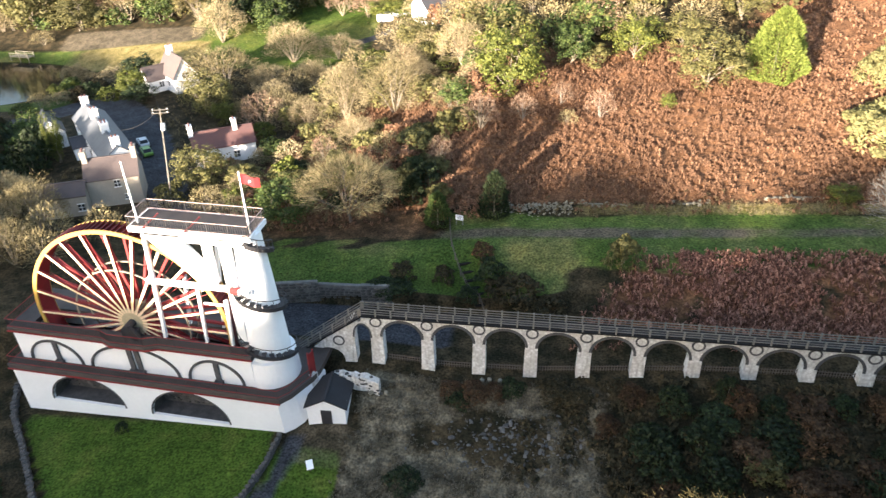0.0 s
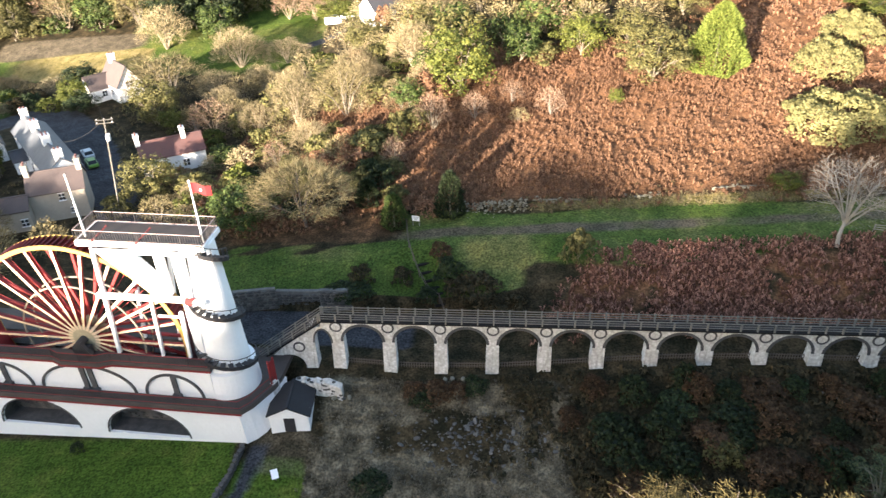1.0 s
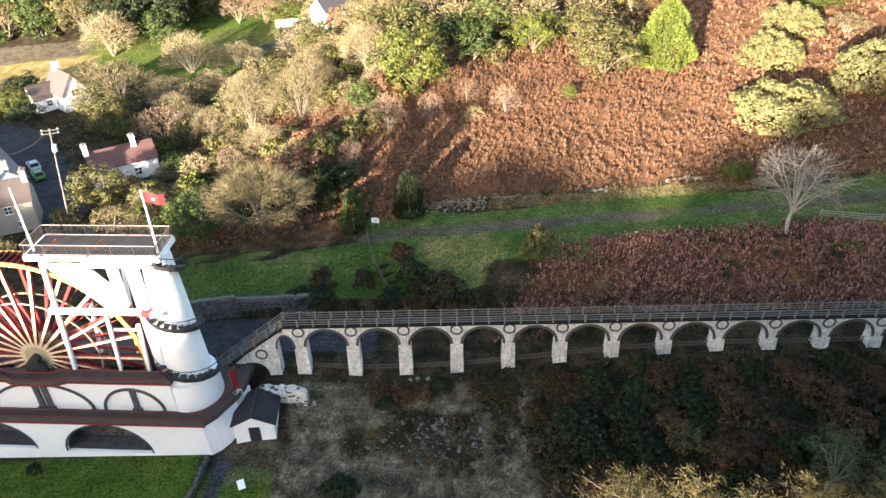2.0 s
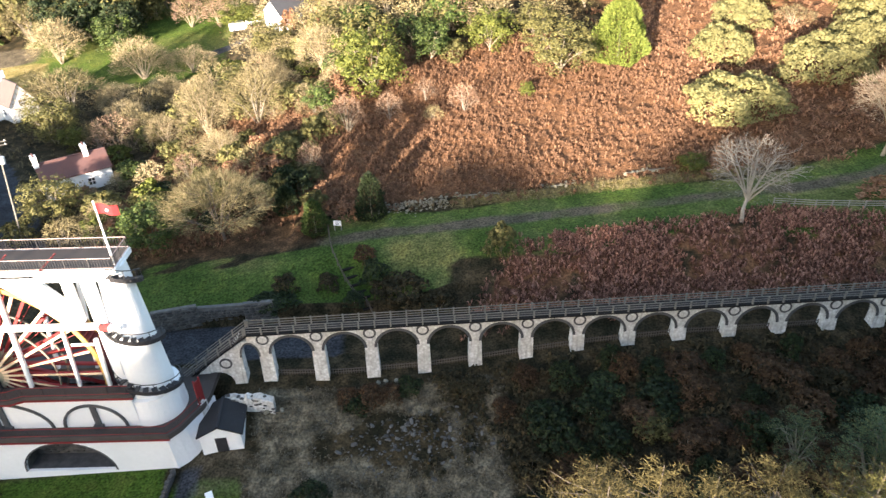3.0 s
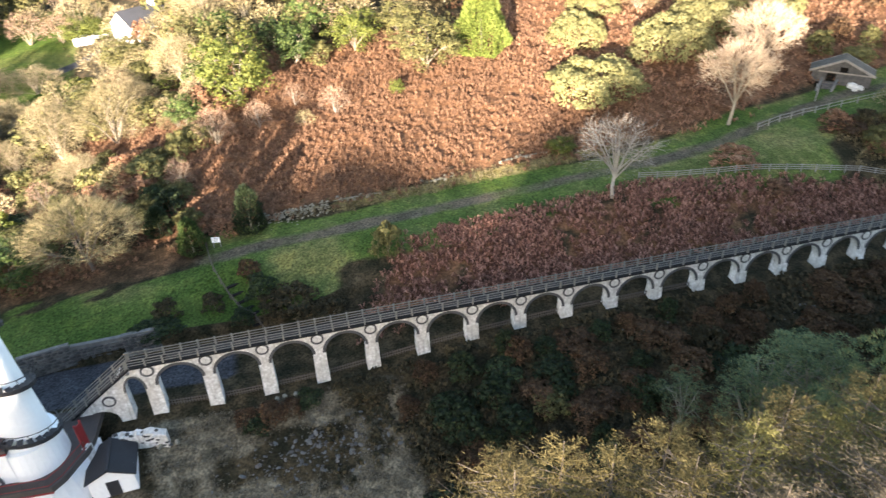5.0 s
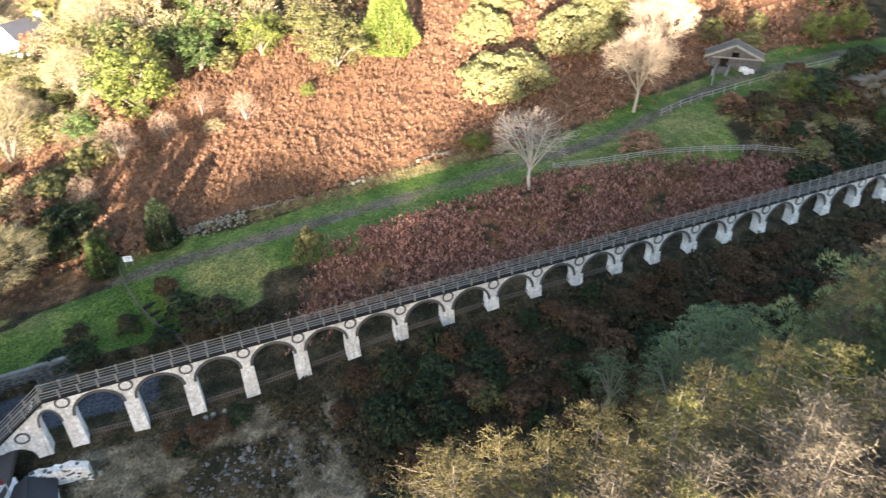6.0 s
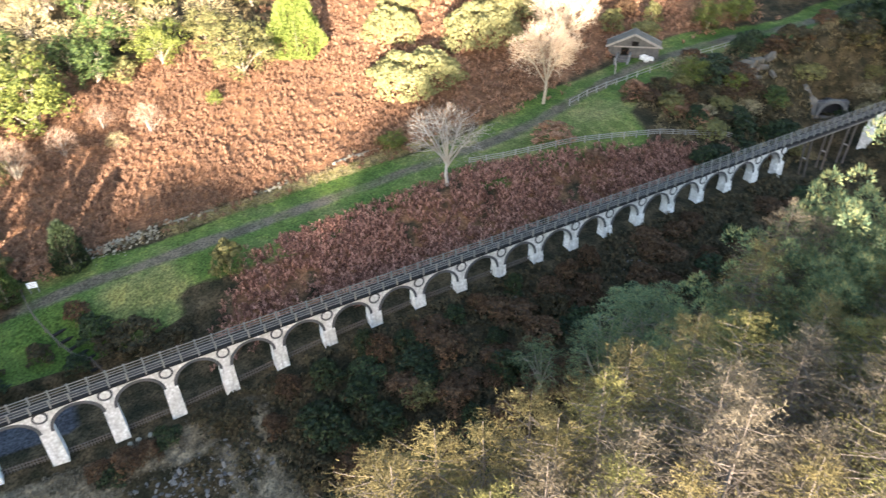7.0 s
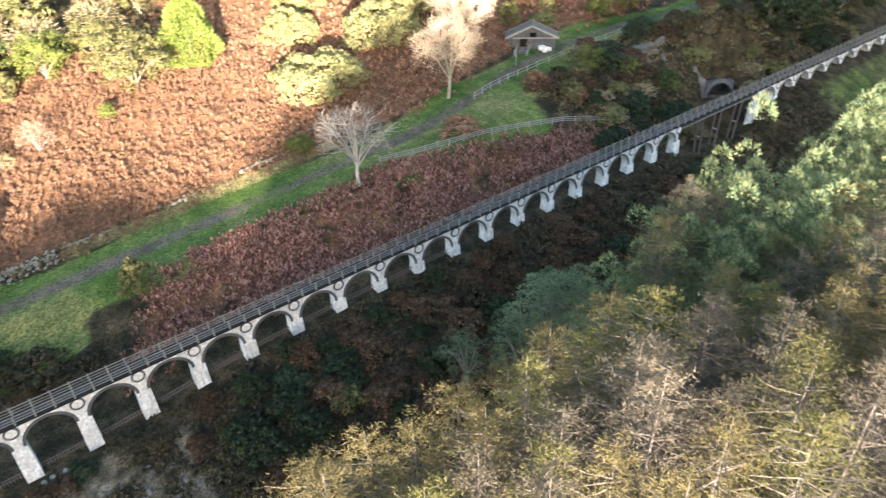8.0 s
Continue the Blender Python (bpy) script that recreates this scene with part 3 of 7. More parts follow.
def wheelhouse():
    h = thing("wheelhouse", HOUSE, "white limewashed stone wheelhouse with dark ledges and round tower", "building")
    foot = lambda u: -12.2
    g = Geo()
    low_arches = [(-7.45, 4.45, -9.1, 3.8), (4.85, 4.55, -9.35, 3.85)]
    arched_wall(g, -15.9, 15.3, foot, -5.0, 0.2, 2.4, low_arches)
    part("base_wall", g.mesh("base_wall", WHITE, weld=True), WHITE, h)
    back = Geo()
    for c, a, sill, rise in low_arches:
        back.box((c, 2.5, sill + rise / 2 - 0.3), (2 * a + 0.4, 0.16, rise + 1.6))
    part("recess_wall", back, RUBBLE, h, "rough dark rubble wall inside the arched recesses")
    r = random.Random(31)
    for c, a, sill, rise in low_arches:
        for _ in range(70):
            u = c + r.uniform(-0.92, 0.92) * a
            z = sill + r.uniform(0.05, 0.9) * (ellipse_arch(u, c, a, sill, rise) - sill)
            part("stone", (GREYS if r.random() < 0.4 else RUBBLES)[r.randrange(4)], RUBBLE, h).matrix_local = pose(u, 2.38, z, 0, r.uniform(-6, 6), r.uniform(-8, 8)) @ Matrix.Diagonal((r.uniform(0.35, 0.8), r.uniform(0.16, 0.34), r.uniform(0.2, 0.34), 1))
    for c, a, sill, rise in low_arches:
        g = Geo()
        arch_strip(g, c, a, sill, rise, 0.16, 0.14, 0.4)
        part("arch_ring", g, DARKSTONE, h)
    # thin dark slabs cover the white sill and line the arch reveals
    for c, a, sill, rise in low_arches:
        part("recess_floor", Geo().box((c, 1.46, sill + 0.01), (2 * a - 0.1, 1.9, 0.06)), DARKSTONE, h, "dark stone floor slab")
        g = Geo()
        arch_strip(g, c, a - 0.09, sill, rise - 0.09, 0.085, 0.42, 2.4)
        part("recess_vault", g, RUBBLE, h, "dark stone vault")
    part("side_wall", Geo().box((-15.3, 5.0, -8.6), (1.2, 7.0, 7.2)), WHITE, h)
    part("back_wall", Geo().box((0, 9.0, -8.0), (31.0, 1.0, 6.0)), WHITE, h)
    # curved wing wall at the corner
    rows = []
    for k in range(9):
        t = k / 8
        u, v = float(np.interp(t, [0, 0.2, 0.5, 0.8, 1], [15.3, 16.6, 17.4, 18.2, 18.6])), 0.2 + 5.6 * t
        r = 0.25 + 0.75 * math.sin(math.pi * min(1.0, t + 0.15))
        low = -11.2 + 3.2 * t
        rows.append([(u + r, v - 0.2, low), (u + 0.55 * r, v - 0.1, (low - 4.95) / 2), (u + 0.1, v, -4.92), (u - 1.2, v + 0.4, -4.92), (u - 1.2, v + 0.4, low)])
    part("wing_wall", Geo().sweep(rows), WHITE, h, smooth=False)
    edge = [(-15.9, -0.15), (15.9, -0.15), (16.8, 0.9), (17.5, 2.4), (18.2, 3.8), (18.5, 5.2), (18.5, 9.4), (-15.9, 9.4)]
    part("lower_ledge", slab(Geo(), edge, -4.9, -4.25), DECK, h, "dark tarred walkway ledge")
    part("ledge_edging", slab(Geo(), [(-15.98, -0.22), (15.95, -0.22), (15.95, -0.16), (-15.98, -0.16)], -5.0, -4.82), REDPAINT, h, "thin red edging")
    # upper storey
    g = Geo()
    wall_piece(g, -14.8, 12.8, lambda u: -4.25, -0.4, 1.2, 2.1)
    part("upper_wall", g, WHITE, h)
    part("upper_side_wall", Geo().box((-14.4, 4.9, -2.3), (0.8, 5.6, 3.8)), WHITE, h)
    part("upper_back_wall", Geo().box((-1.0, 7.6, -2.3), (27.6, 0.8, 3.8)), WHITE, h)
    part("pit_floor", Geo().box((-1.0, 4.7, -4.1), (27.0, 5.0, 0.2)), DECK, h)
    for c, a, rise, pil in ((-10.4, 3.0, 2.75, (0.35,)), (-0.95, 5.05, 3.25, (-0.1, 0.75)), (8.5, 2.95, 2.75, (0.3,))):
        g = Geo()
        arch_strip(g, c, a, -4.2, rise, 0.26, 1.04, 1.3)
        part("blind_arch", g, DARKSTONE, h, "dark grey raised blind arch moulding")
        for p in pil:
            top = ellipse_arch(c + p, c, a, -4.2, rise)
            q = Geo().box((c + p, 1.12, (-4.2 + top) / 2), (0.55, 0.22, top + 4.2))
            q.box((c + p, 1.02, -4.02), (0.95, 0.5, 0.36))
            part("pilaster", q, DARKSTONE, h, "dark grey pilaster")
    # upper deck round the pit, with the bay at the axle
    bay = [(-15.0, 0.85), (-3.6, 0.85), (-2.4, 0.35), (1.6, 0.35), (2.8, 0.85), (13.2, 0.85), (13.2, 2.3), (-15.0, 2.3)]
    part("upper_deck", slab(Geo(), bay, -0.4, 0.2), DECK, h, "dark tarred upper walkway")
    g = Geo()
    slab(g, [(-15.0, 4.8), (13.2, 4.8), (13.2, 8.2), (-15.0, 8.2)], -0.4, 0.2)
    slab(g, [(11.6, 2.304), (13.2, 2.304), (13.2, 4.796), (11.6, 4.796)], -0.4, 0.2)
    slab(g, [(-15.0, 2.304), (-12.6, 2.304), (-12.6, 4.796), (-15.0, 4.796)], -0.4, 0.2)
    part("upper_deck", g, DECK, h)
    railing(h, [(-15.7, 8.0, -4.25), (-15.7, 0.0, -4.25), (15.7, 0.0, -4.25), (16.6, 1.0, -4.25), (17.3, 2.5, -4.25), (18.0, 3.9, -4.25)], 1.05, 2.2, 0.16, REDPAINT, PICKETS)
    railing(h, [(-14.9, 8.0, 0.2), (-14.9, 0.95, 0.2), (-3.6, 0.95, 0.2), (-2.4, 0.45, 0.2), (1.6, 0.45, 0.2), (2.8, 0.95, 0.2), (13.0, 0.95, 0.2)], 1.1, 2.2, 0.15, REDPAINT, PICKETS)
    part("deck_edging", slab(Geo(), [(-15.05, 0.76), (-3.6, 0.76), (-2.4, 0.26), (1.6, 0.26), (2.8, 0.76), (13.2, 0.76), (13.2, 0.84), (2.8, 0.84), (1.6, 0.34), (-2.4, 0.34), (-3.6, 0.84), (-15.05, 0.84)], -0.36, -0.18), REDPAINT, h, "thin red edging")
    # stair tower
    tu, tv = 13.6, 4.0
    prof = [(-4.25, 2.95), (-1.2, 2.75), (-1.15, 2.3), (3.0, 2.02), (8.0, 1.68), (13.2, 1.32)]
    g = Geo().tube([(tu, tv, z) for z, r in prof], [r for z, r in prof], 32)
    part("stair_tower", g, WHITE, h, "tapering round white stair tower", smooth=False)
    # spiral stair round the tower
    turns, rise = 2.6, 5.9
    step = Geo().box((0, 0, 0), (0.9, 0.5, 0.10)).mesh("stair_step", BLACK)
    rail, string = [], []
    count = int(turns * 22)
    for k in range(count):
        f = k / (count - 1)
        z = 13.0 + 1.2 * max(0.0, 1 - turns * f) - turns * rise * f
        if z > 12.9:
            continue
        ang = math.radians(-140) + 2 * math.pi * turns * f
        r = float(np.interp(z, [q[0] for q in prof[2:]], [q[1] for q in prof[2:]]))
        cu, cv = math.cos(ang), math.sin(ang)
        ob = part("stair_step", step, BLACK, h)
        ob.matrix_local = pose(tu + (r + 0.35) * cu, tv + (r + 0.35) * cv, z, 0, 0, math.degrees(ang))
        rail.append((tu + (r + 0.7) * cu, tv + (r + 0.7) * cv, z + 0.95))
        string.append((tu + (r + 0.7) * cu, tv + (r + 0.7) * cv, z - 0.1))
        if k % 2 == 0:
            part("baluster", Geo().beam(string[-1], rail[-1], 0.05, 0.05), BLACK, h)
    part("stair_rail", Geo().tube(rail, [0.05] * len(rail), 5), BLACK, h)
    rows = []
    for (x, y, z) in string:
        d = Vector((x - tu, y - tv, 0)).normalized() * 0.06
        rows.append([(x, y, z - 0.28), (x + d.x, y + d.y, z - 0.28), (x + d.x, y + d.y, z + 0.18), (x, y, z + 0.18)])
    part("stair_string", Geo().sweep(rows), BLACK, h)
    # viewing platform
    part("platform", Geo().box((8.45, 4.3, 13.2), (12.5, 3.7, 0.5)), WHITE, h)
    part("platform_deck", Geo().box((8.45, 4.3, 13.48), (12.1, 3.4, 0.06)), DECK, h, "grey boarded platform floor")
    railing(h, [(2.3, 2.55, 13.5), (14.6, 2.55, 13.5), (14.6, 6.05, 13.5), (2.3, 6.05, 13.5), (2.3, 2.55, 13.5)], 1.1, 1.9, 0.24, PINKWHITE, BLACK, (0.1,), 0.05)
    for u in (4.6, 8.9):
        part("brace", Geo().beam((u - 0.7, 2.4, 13.5), (u + 0.5, 3.6, 14.6), 0.12, 0.12), MAROON, h, "red painted brace")
    # white frame that carries the platform
    part("column", Geo().beam((3.0, 2.3, 0.2), (3.9, 2.3, 13.0), 0.34, 0.34), WHITE, h)
    part("column", Geo().beam((7.7, 2.3, 0.2), (8.2, 2.3, 7.5), 0.28, 0.28), WHITE, h)
    part("column", Geo().beam((10.6, 2.3, 0.2), (10.9, 2.3, 6.0), 0.3, 0.3), WHITE, h)
    part("column", Geo().box((11.9, 2.6, 6.6), (0.9, 0.8, 12.8)), WHITE, h)
    part("column", Geo().box((10.05, 2.6, 10.4), (0.75, 0.6, 5.2)), WHITE, h)
    part("head_beam", Geo().box((9.0, 2.4, 12.75), (10.2, 0.5, 0.5)), WHITE, h)
    part("tie_beam", Geo().box((7.3, 2.25, 7.5), (9.1, 0.4, 0.5)), WHITE, h)
    part("tie_beam", Geo().box((12.3, 2.0, 7.52), (0.9, 0.5, 0.54)), REDPAINT, h, "red painted beam joint")
    part("tie_beam", Geo().box((13.3, 1.9, 7.5), (1.1, 0.44, 0.5)), WHITE, h)
    part("low_beam", Geo().box((9.8, 2.25, 5.4), (2.6, 0.16, 0.2)), WHITE, h)
    g = Geo()
    outline = [(3.9, 13.0), (7.6, 13.0), (10.4, 9.4), (10.4, 7.8), (8.8, 7.8), (6.3, 10.6), (4.6, 12.1)]
    g.sweep([[(u, 2.15, z) for u, z in outline], [(u, 2.5, z) for u, z in outline]])
    part("bracket_plate", g, WHITE, h, "white painted iron bracket plate")
    for u in (6.0, 9.9):
        part("strut", Geo().beam((u - 1.6, 4.9, 0.2), (u, 4.9, 13.0), 0.3, 0.3), WHITE, h)
    for u, v, tag in ((2.9, 3.3, ""), (14.5, 3.1, "")):
        pole = thing("flagpole", HOUSE @ pose(u, v, 13.5), "white flagpole standing on the platform", "flagpole", "flagpoles on the platform")
        part("pole", Geo().tube([(0, 0, 0), (0, 0, 6.3)], [0.10, 0.06], 8), WHITE, pole)
        part("finial", Geo().tube([(0, 0, 6.3), (0, 0, 6.42)], [0.1, 0.05], 8), WHITE, pole)
        if u > 10:
            g = Geo()
            cols = []
            for k in range(9):
                a = k / 8
                x, y, d = 0.08 + 1.75 * a, 0.14 * math.sin(a * 7), -0.25 * a
                cols.append([(x, y, 6.15 + d), (x, y + 0.015, 6.15 + d), (x, y + 0.015, 5.2 + d), (x, y, 5.2 + d)])
            g.sweep(cols)
            part("flag", g, FLAGRED, pole, "red flag with a small pale emblem")
            part("emblem", Geo().tube([(0.95, -0.12, 5.55), (0.95, 0.16, 5.55)], [0.12, 0.12], 8), WHITE, pole, "pale emblem")
    return h


wheelhouse()


def two_tone(me):
    """Cream on the faces that look along the axle, red on the sides."""
    me.materials.append(SPOKEPAINT)
    for p in me.polygons:
        p.material_index = 1 if abs(p.normal.y) > 0.7 else 0
    return me


def water_wheel():
    cu, cz, R, v0, v1 = -0.55, 1.6, 11.15, 2.55, 4.45
    w = thing("water_wheel", HOUSE @ pose(cu, (v0 + v1) / 2, cz), "huge timber water wheel with cream spokes, red drum and ochre rim", "water wheel")
    hv = (v1 - v0) / 2

    def ring(r0, r1, a, b, n=96):
        rows = []
        for k in range(n):
            t = 2 * math.pi * k / n
            c, s = math.cos(t), math.sin(t)
            rows.append([(r0 * c, a, r0 * s), (r1 * c, a, r1 * s), (r1 * c, b, r1 * s), (r0 * c, b, r0 * s)])
        return Geo().sweep(rows, closed=True)

    part("front_rim", ring(R - 0.42, R, -hv - 0.1, -hv + 0.05), YELLOW, w, "ochre painted rim")
    part("rear_rim", ring(R - 0.42, R, hv - 0.05, hv + 0.1), YELLOW, w, "ochre painted rim")
    part("drum", ring(R - 0.5, R - 0.4, -hv + 0.052, hv - 0.052), REDPAINT, w, "red inner face of the bucket drum")
    bucket = Geo().box((R - 0.17, 0, 0), (0.46, 2 * hv - 0.11, 0.09), Euler((0, 0.5, 0)).to_matrix()).mesh("bucket", MAROON)
    for k in range(120):
        ob = part("bucket", bucket, MAROON, w)
        ob.matrix_local = pose(0, 0, 0, 0, 3.0 * k, 0)
    spoke = two_tone(Geo().beam((1.2, -hv + 0.05, 0), (R - 0.45, -hv + 0.02, 0), 0.30, 0.26).mesh("spoke", REDPAINT))
    rear = Geo().beam((1.2, hv - 0.05, 0), (R - 0.45, hv - 0.02, 0), 0.30, 0.26).mesh("spoke", REDPAINT)
    rod = Geo().tube([(1.2, -0.3, 0), (R - 0.5, hv - 0.2, 0)], [0.035, 0.035], 5).mesh("tie_rod", REDPAINT)
    for k in range(24):
        for me, off in ((spoke, 0.0), (rear, 3.0)):
            part("spoke", me, SPOKEPAINT, w, "" if me is spoke else "red painted rear spoke").matrix_local = pose(0, 0, 0, 0, 15.0 * k + off, 0)
        part("tie_rod", rod, REDPAINT, w).matrix_local = pose(0, 0, 0, 0, 15.0 * k + 7.5, 0)
    for y in (-hv + 0.12, hv - 0.12):
        part("brace_ring", ring(6.3, 6.46, y - 0.06, y + 0.06, 48), BARK, w, "brown timber bracing ring")
        part("hub", Geo().tube([(0, y - 0.22, 0), (0, y + 0.22, 0)], [1.65, 1.65], 32), CREAM, w, "ochre iron hub plate")
    part("axle", Geo().tube([(0, -hv - 1.4, 0), (0, hv + 0.8, 0)], [0.42, 0.42], 20), BLACK, w, "black iron axle")
    part("crank", Geo().beam((0, -hv - 1.15, 0.2), (0.9, -hv - 1.15, -1.3), 0.4, 0.8), BLACK, w, "black iron crank")
    part("bearing", Geo().box((0, -hv - 0.75, -0.85), (1.8, 0.7, 1.0)), BLACK, w)
    return w


water_wheel()

# ---- viaduct ----
BAY, DECK_Z, SPRING = 5.58, 0.78, -1.95


def viaduct():
    v = thing("viaduct", pose(0, 0, 0), "long whitewashed stone viaduct with round arches and timber-railed deck", "viaduct")
    ring = Geo()
    arch_strip(ring, 0, 2.12, SPRING, 2.06, 0.30, -0.06, 0.1, 20)
    ring = ring.mesh("arch_ring", DARKSTONE)
    rim_rows, disc = [], Geo().tube([(0, -0.05, 0), (0, 0.05, 0)], [0.50, 0.50], 20).mesh("roundel_panel", PIERWHITE)
    for k in range(24):
        c, s = math.cos(k * math.pi / 12), math.sin(k * math.pi / 12)
        rim_rows.append([(0.49 * c, -0.09, 0.49 * s), (0.68 * c, -0.09, 0.68 * s), (0.68 * c, 0.04, 0.68 * s), (0.49 * c, 0.04, 0.49 * s)])
    rim = Geo().sweep(rim_rows, closed=True).mesh("roundel", DARKSTONE)

    def roundel(x, z):
        r = part("roundel", rim, DARKSTONE, v, "dark stone ring")
        r.matrix_local = pose(x, 0, z)
        part("roundel_panel", disc, PIERWHITE, r, "weathered pale panel")

    def pier(x, half=0.67):
        z0 = min(gz(x, -0.2), gz(x, 1.2)) - 0.6
        g = Geo()
        g.sweep([[(x - half - 0.07, -0.14, z0), (x + half + 0.07, -0.14, z0), (x + half + 0.07, 1.28, z0), (x - half - 0.07, 1.28, z0)],
                 [(x - half, 0, SPRING), (x + half, 0, SPRING), (x + half, 1.16, SPRING), (x - half, 1.16, SPRING)]])
        part("pier", g, PIERWHITE, v)

    arches = [i for i in range(1, 33) if i not in (20, 21, 22, 23)]
    for i in arches:
        c = BAY * (i + 0.5)
        g = Geo()
        arched_wall(g, BAY * i + 0.001, BAY * (i + 1) - 0.001, SPRING, DECK_Z - 0.1, 0.0, 1.16, [(c, 2.12, SPRING, 2.06)], 18)
        part("spandrel", g, PIERWHITE, v)
        part("arch_ring", ring, DARKSTONE, v, "dark stone arch ring").matrix_local = pose(c, 0, 0)
        k = part("arch_ring", ring, DARKSTONE, v, "dark stone arch ring")
        k.matrix_local = pose(c, 1.12, 0)
    for i in range(1, 34):
        if i in (21, 22, 23):
            continue
        pier(BAY * i)
        roundel(BAY * i, 0.0)
    # girder span over the stream
    part("girder", Geo().box((BAY * 22, 0.58, 0.32), (BAY * 4 - 1.2, 1.1, 0.6)), BLACK, v, "dark iron girder")
    part("girder_flange", Geo().box((BAY * 22, -0.02, 0.06), (BAY * 4 - 1.2, 0.12, 0.08)), OLDWOOD, v, "pale weathered flange under the girder")
    for x, lean in ((BAY * 21.15, 0.5), (BAY * 22.05, -0.4), (BAY * 23.1, -0.9)):
        z0 = gz(x, 0.6) - 0.4
        for y in (0.1, 1.05):
            part("trestle_leg", Geo().beam((x + lean, y, z0), (x, y, 0.05), 0.22, 0.22), GREYBARK, v, "grey weathered trestle leg")
        part("trestle_tie", Geo().beam((x + lean * 0.5, 0.1, z0 * 0.5), (x + lean * 0.5, 1.05, z0 * 0.5), 0.16, 0.16), OLDWOOD, v)
    # narrow first arch and the sloping stair end
    g = Geo()
    arched_wall(g, 3.05, BAY - 0.671, SPRING - 0.3, -0.1, 0.0, 1.16, [(3.98, 0.9, SPRING - 0.3, 1.75)], 14)
    g.box((4.747, 0.58, 0.29), (1.662, 1.15, 0.77)).box((5.244, 0.58, -1.03), (0.668, 1.15, 1.84))
    part("spandrel", g, PIERWHITE, v)
    g = Geo()
    arch_strip(g, 3.98, 0.9, SPRING - 0.3, 1.75, 0.2, -0.06, 0.1, 14)
    part("arch_ring", g, DARKSTONE, v, "dark stone arch ring")
    pier(2.45, 0.6)
    g = Geo()
    steps = 12
    for k in range(steps):
        ua, ub = -3.0 + 6.0 * k / steps, -3.0 + 6.0 * (k + 1) / steps
        za, zb = -5.3 + 5.5 * k / steps, -5.3 + 5.5 * (k + 1) / steps
        lo = lambda u: ellipse_arch(u, 0.0, 1.75, -5.6, 1.5) if abs(u) < 1.75 else -6.4
        g.sweep([[(ua, 0.01, min(lo(ua), za)), (ua, 1.155, min(lo(ua), za)), (ua, 1.155, za), (ua, 0.01, za)], [(ub, 0.01, min(lo(ub), zb)), (ub, 1.155, min(lo(ub), zb)), (ub, 1.155, zb), (ub, 0.01, zb)]])
    part("stair_wall", g, PIERWHITE, v, "whitewashed sloping stair wall with a low arch")
    roundel(1.25, -2.95)
    part("stair_slab", Geo().beam((-3.9, 0.5, -5.3), (4.0, 0.5, 0.66), 1.6, 0.12), TARBLACK, v, "dark timber stair boards")
    part("landing", Geo().box((4.9, 0.5, DECK_Z), (2.15, 1.6, 0.16)), TARBLACK, v)
    for k in range(26):
        f = (k + 0.5) / 26
        part("stair_tread", Geo().box((-3.6 + 7.6 * f, 0.5, -5.0 + 5.85 * f), (0.34, 1.3, 0.07)), DECK, v)
    # deck and rails
    part("deck", Geo().box((BAY * 17 + 2, 0.5, DECK_Z), (BAY * 32.2 + 2, 1.6, 0.16)), TARBLACK, v, "dark timber deck")
    for y in (0.25, 0.75):
        part("pump_rail", Geo().box((BAY * 17 + 2, y, DECK_Z + 0.13), (BAY * 32, 0.12, 0.1)), BLACK, v, "dark iron rail along the deck")
    post = Geo().box((0, 0, 0.45), (0.16, 0.16, 1.08)).mesh("post", RAILWOOD)
    x0, x1 = 4.0, BAY * 33
    for y in (-0.2, 1.2):
        for x in np.arange(x0, x1, BAY / 3.34):
            part("post", post, RAILWOOD, v).matrix_local = pose(x, y, DECK_Z)
        for z, w in ((0.32, 0.065), (0.62, 0.065), (0.95, 0.085)):
            part("rail", Geo().box(((x0 + x1) / 2, y + (0.09 if y > 0 else -0.09) * -1, DECK_Z + z), (x1 - x0, 0.05, w)), RAILWOOD, v)
        for k in range(6):
            f = k / 5
            part("post", post, RAILWOOD, v).matrix_local = pose(-3.8 + 7.6 * f, y, -5.1 + 5.85 * f)
        for z in (0.3, 0.6, 0.94):
            part("rail", Geo().beam((-3.9, y, -5.15 + z), (3.95, y, 0.82 + z), 0.05, 0.075), RAILWOOD, v)
    return v


viaduct()


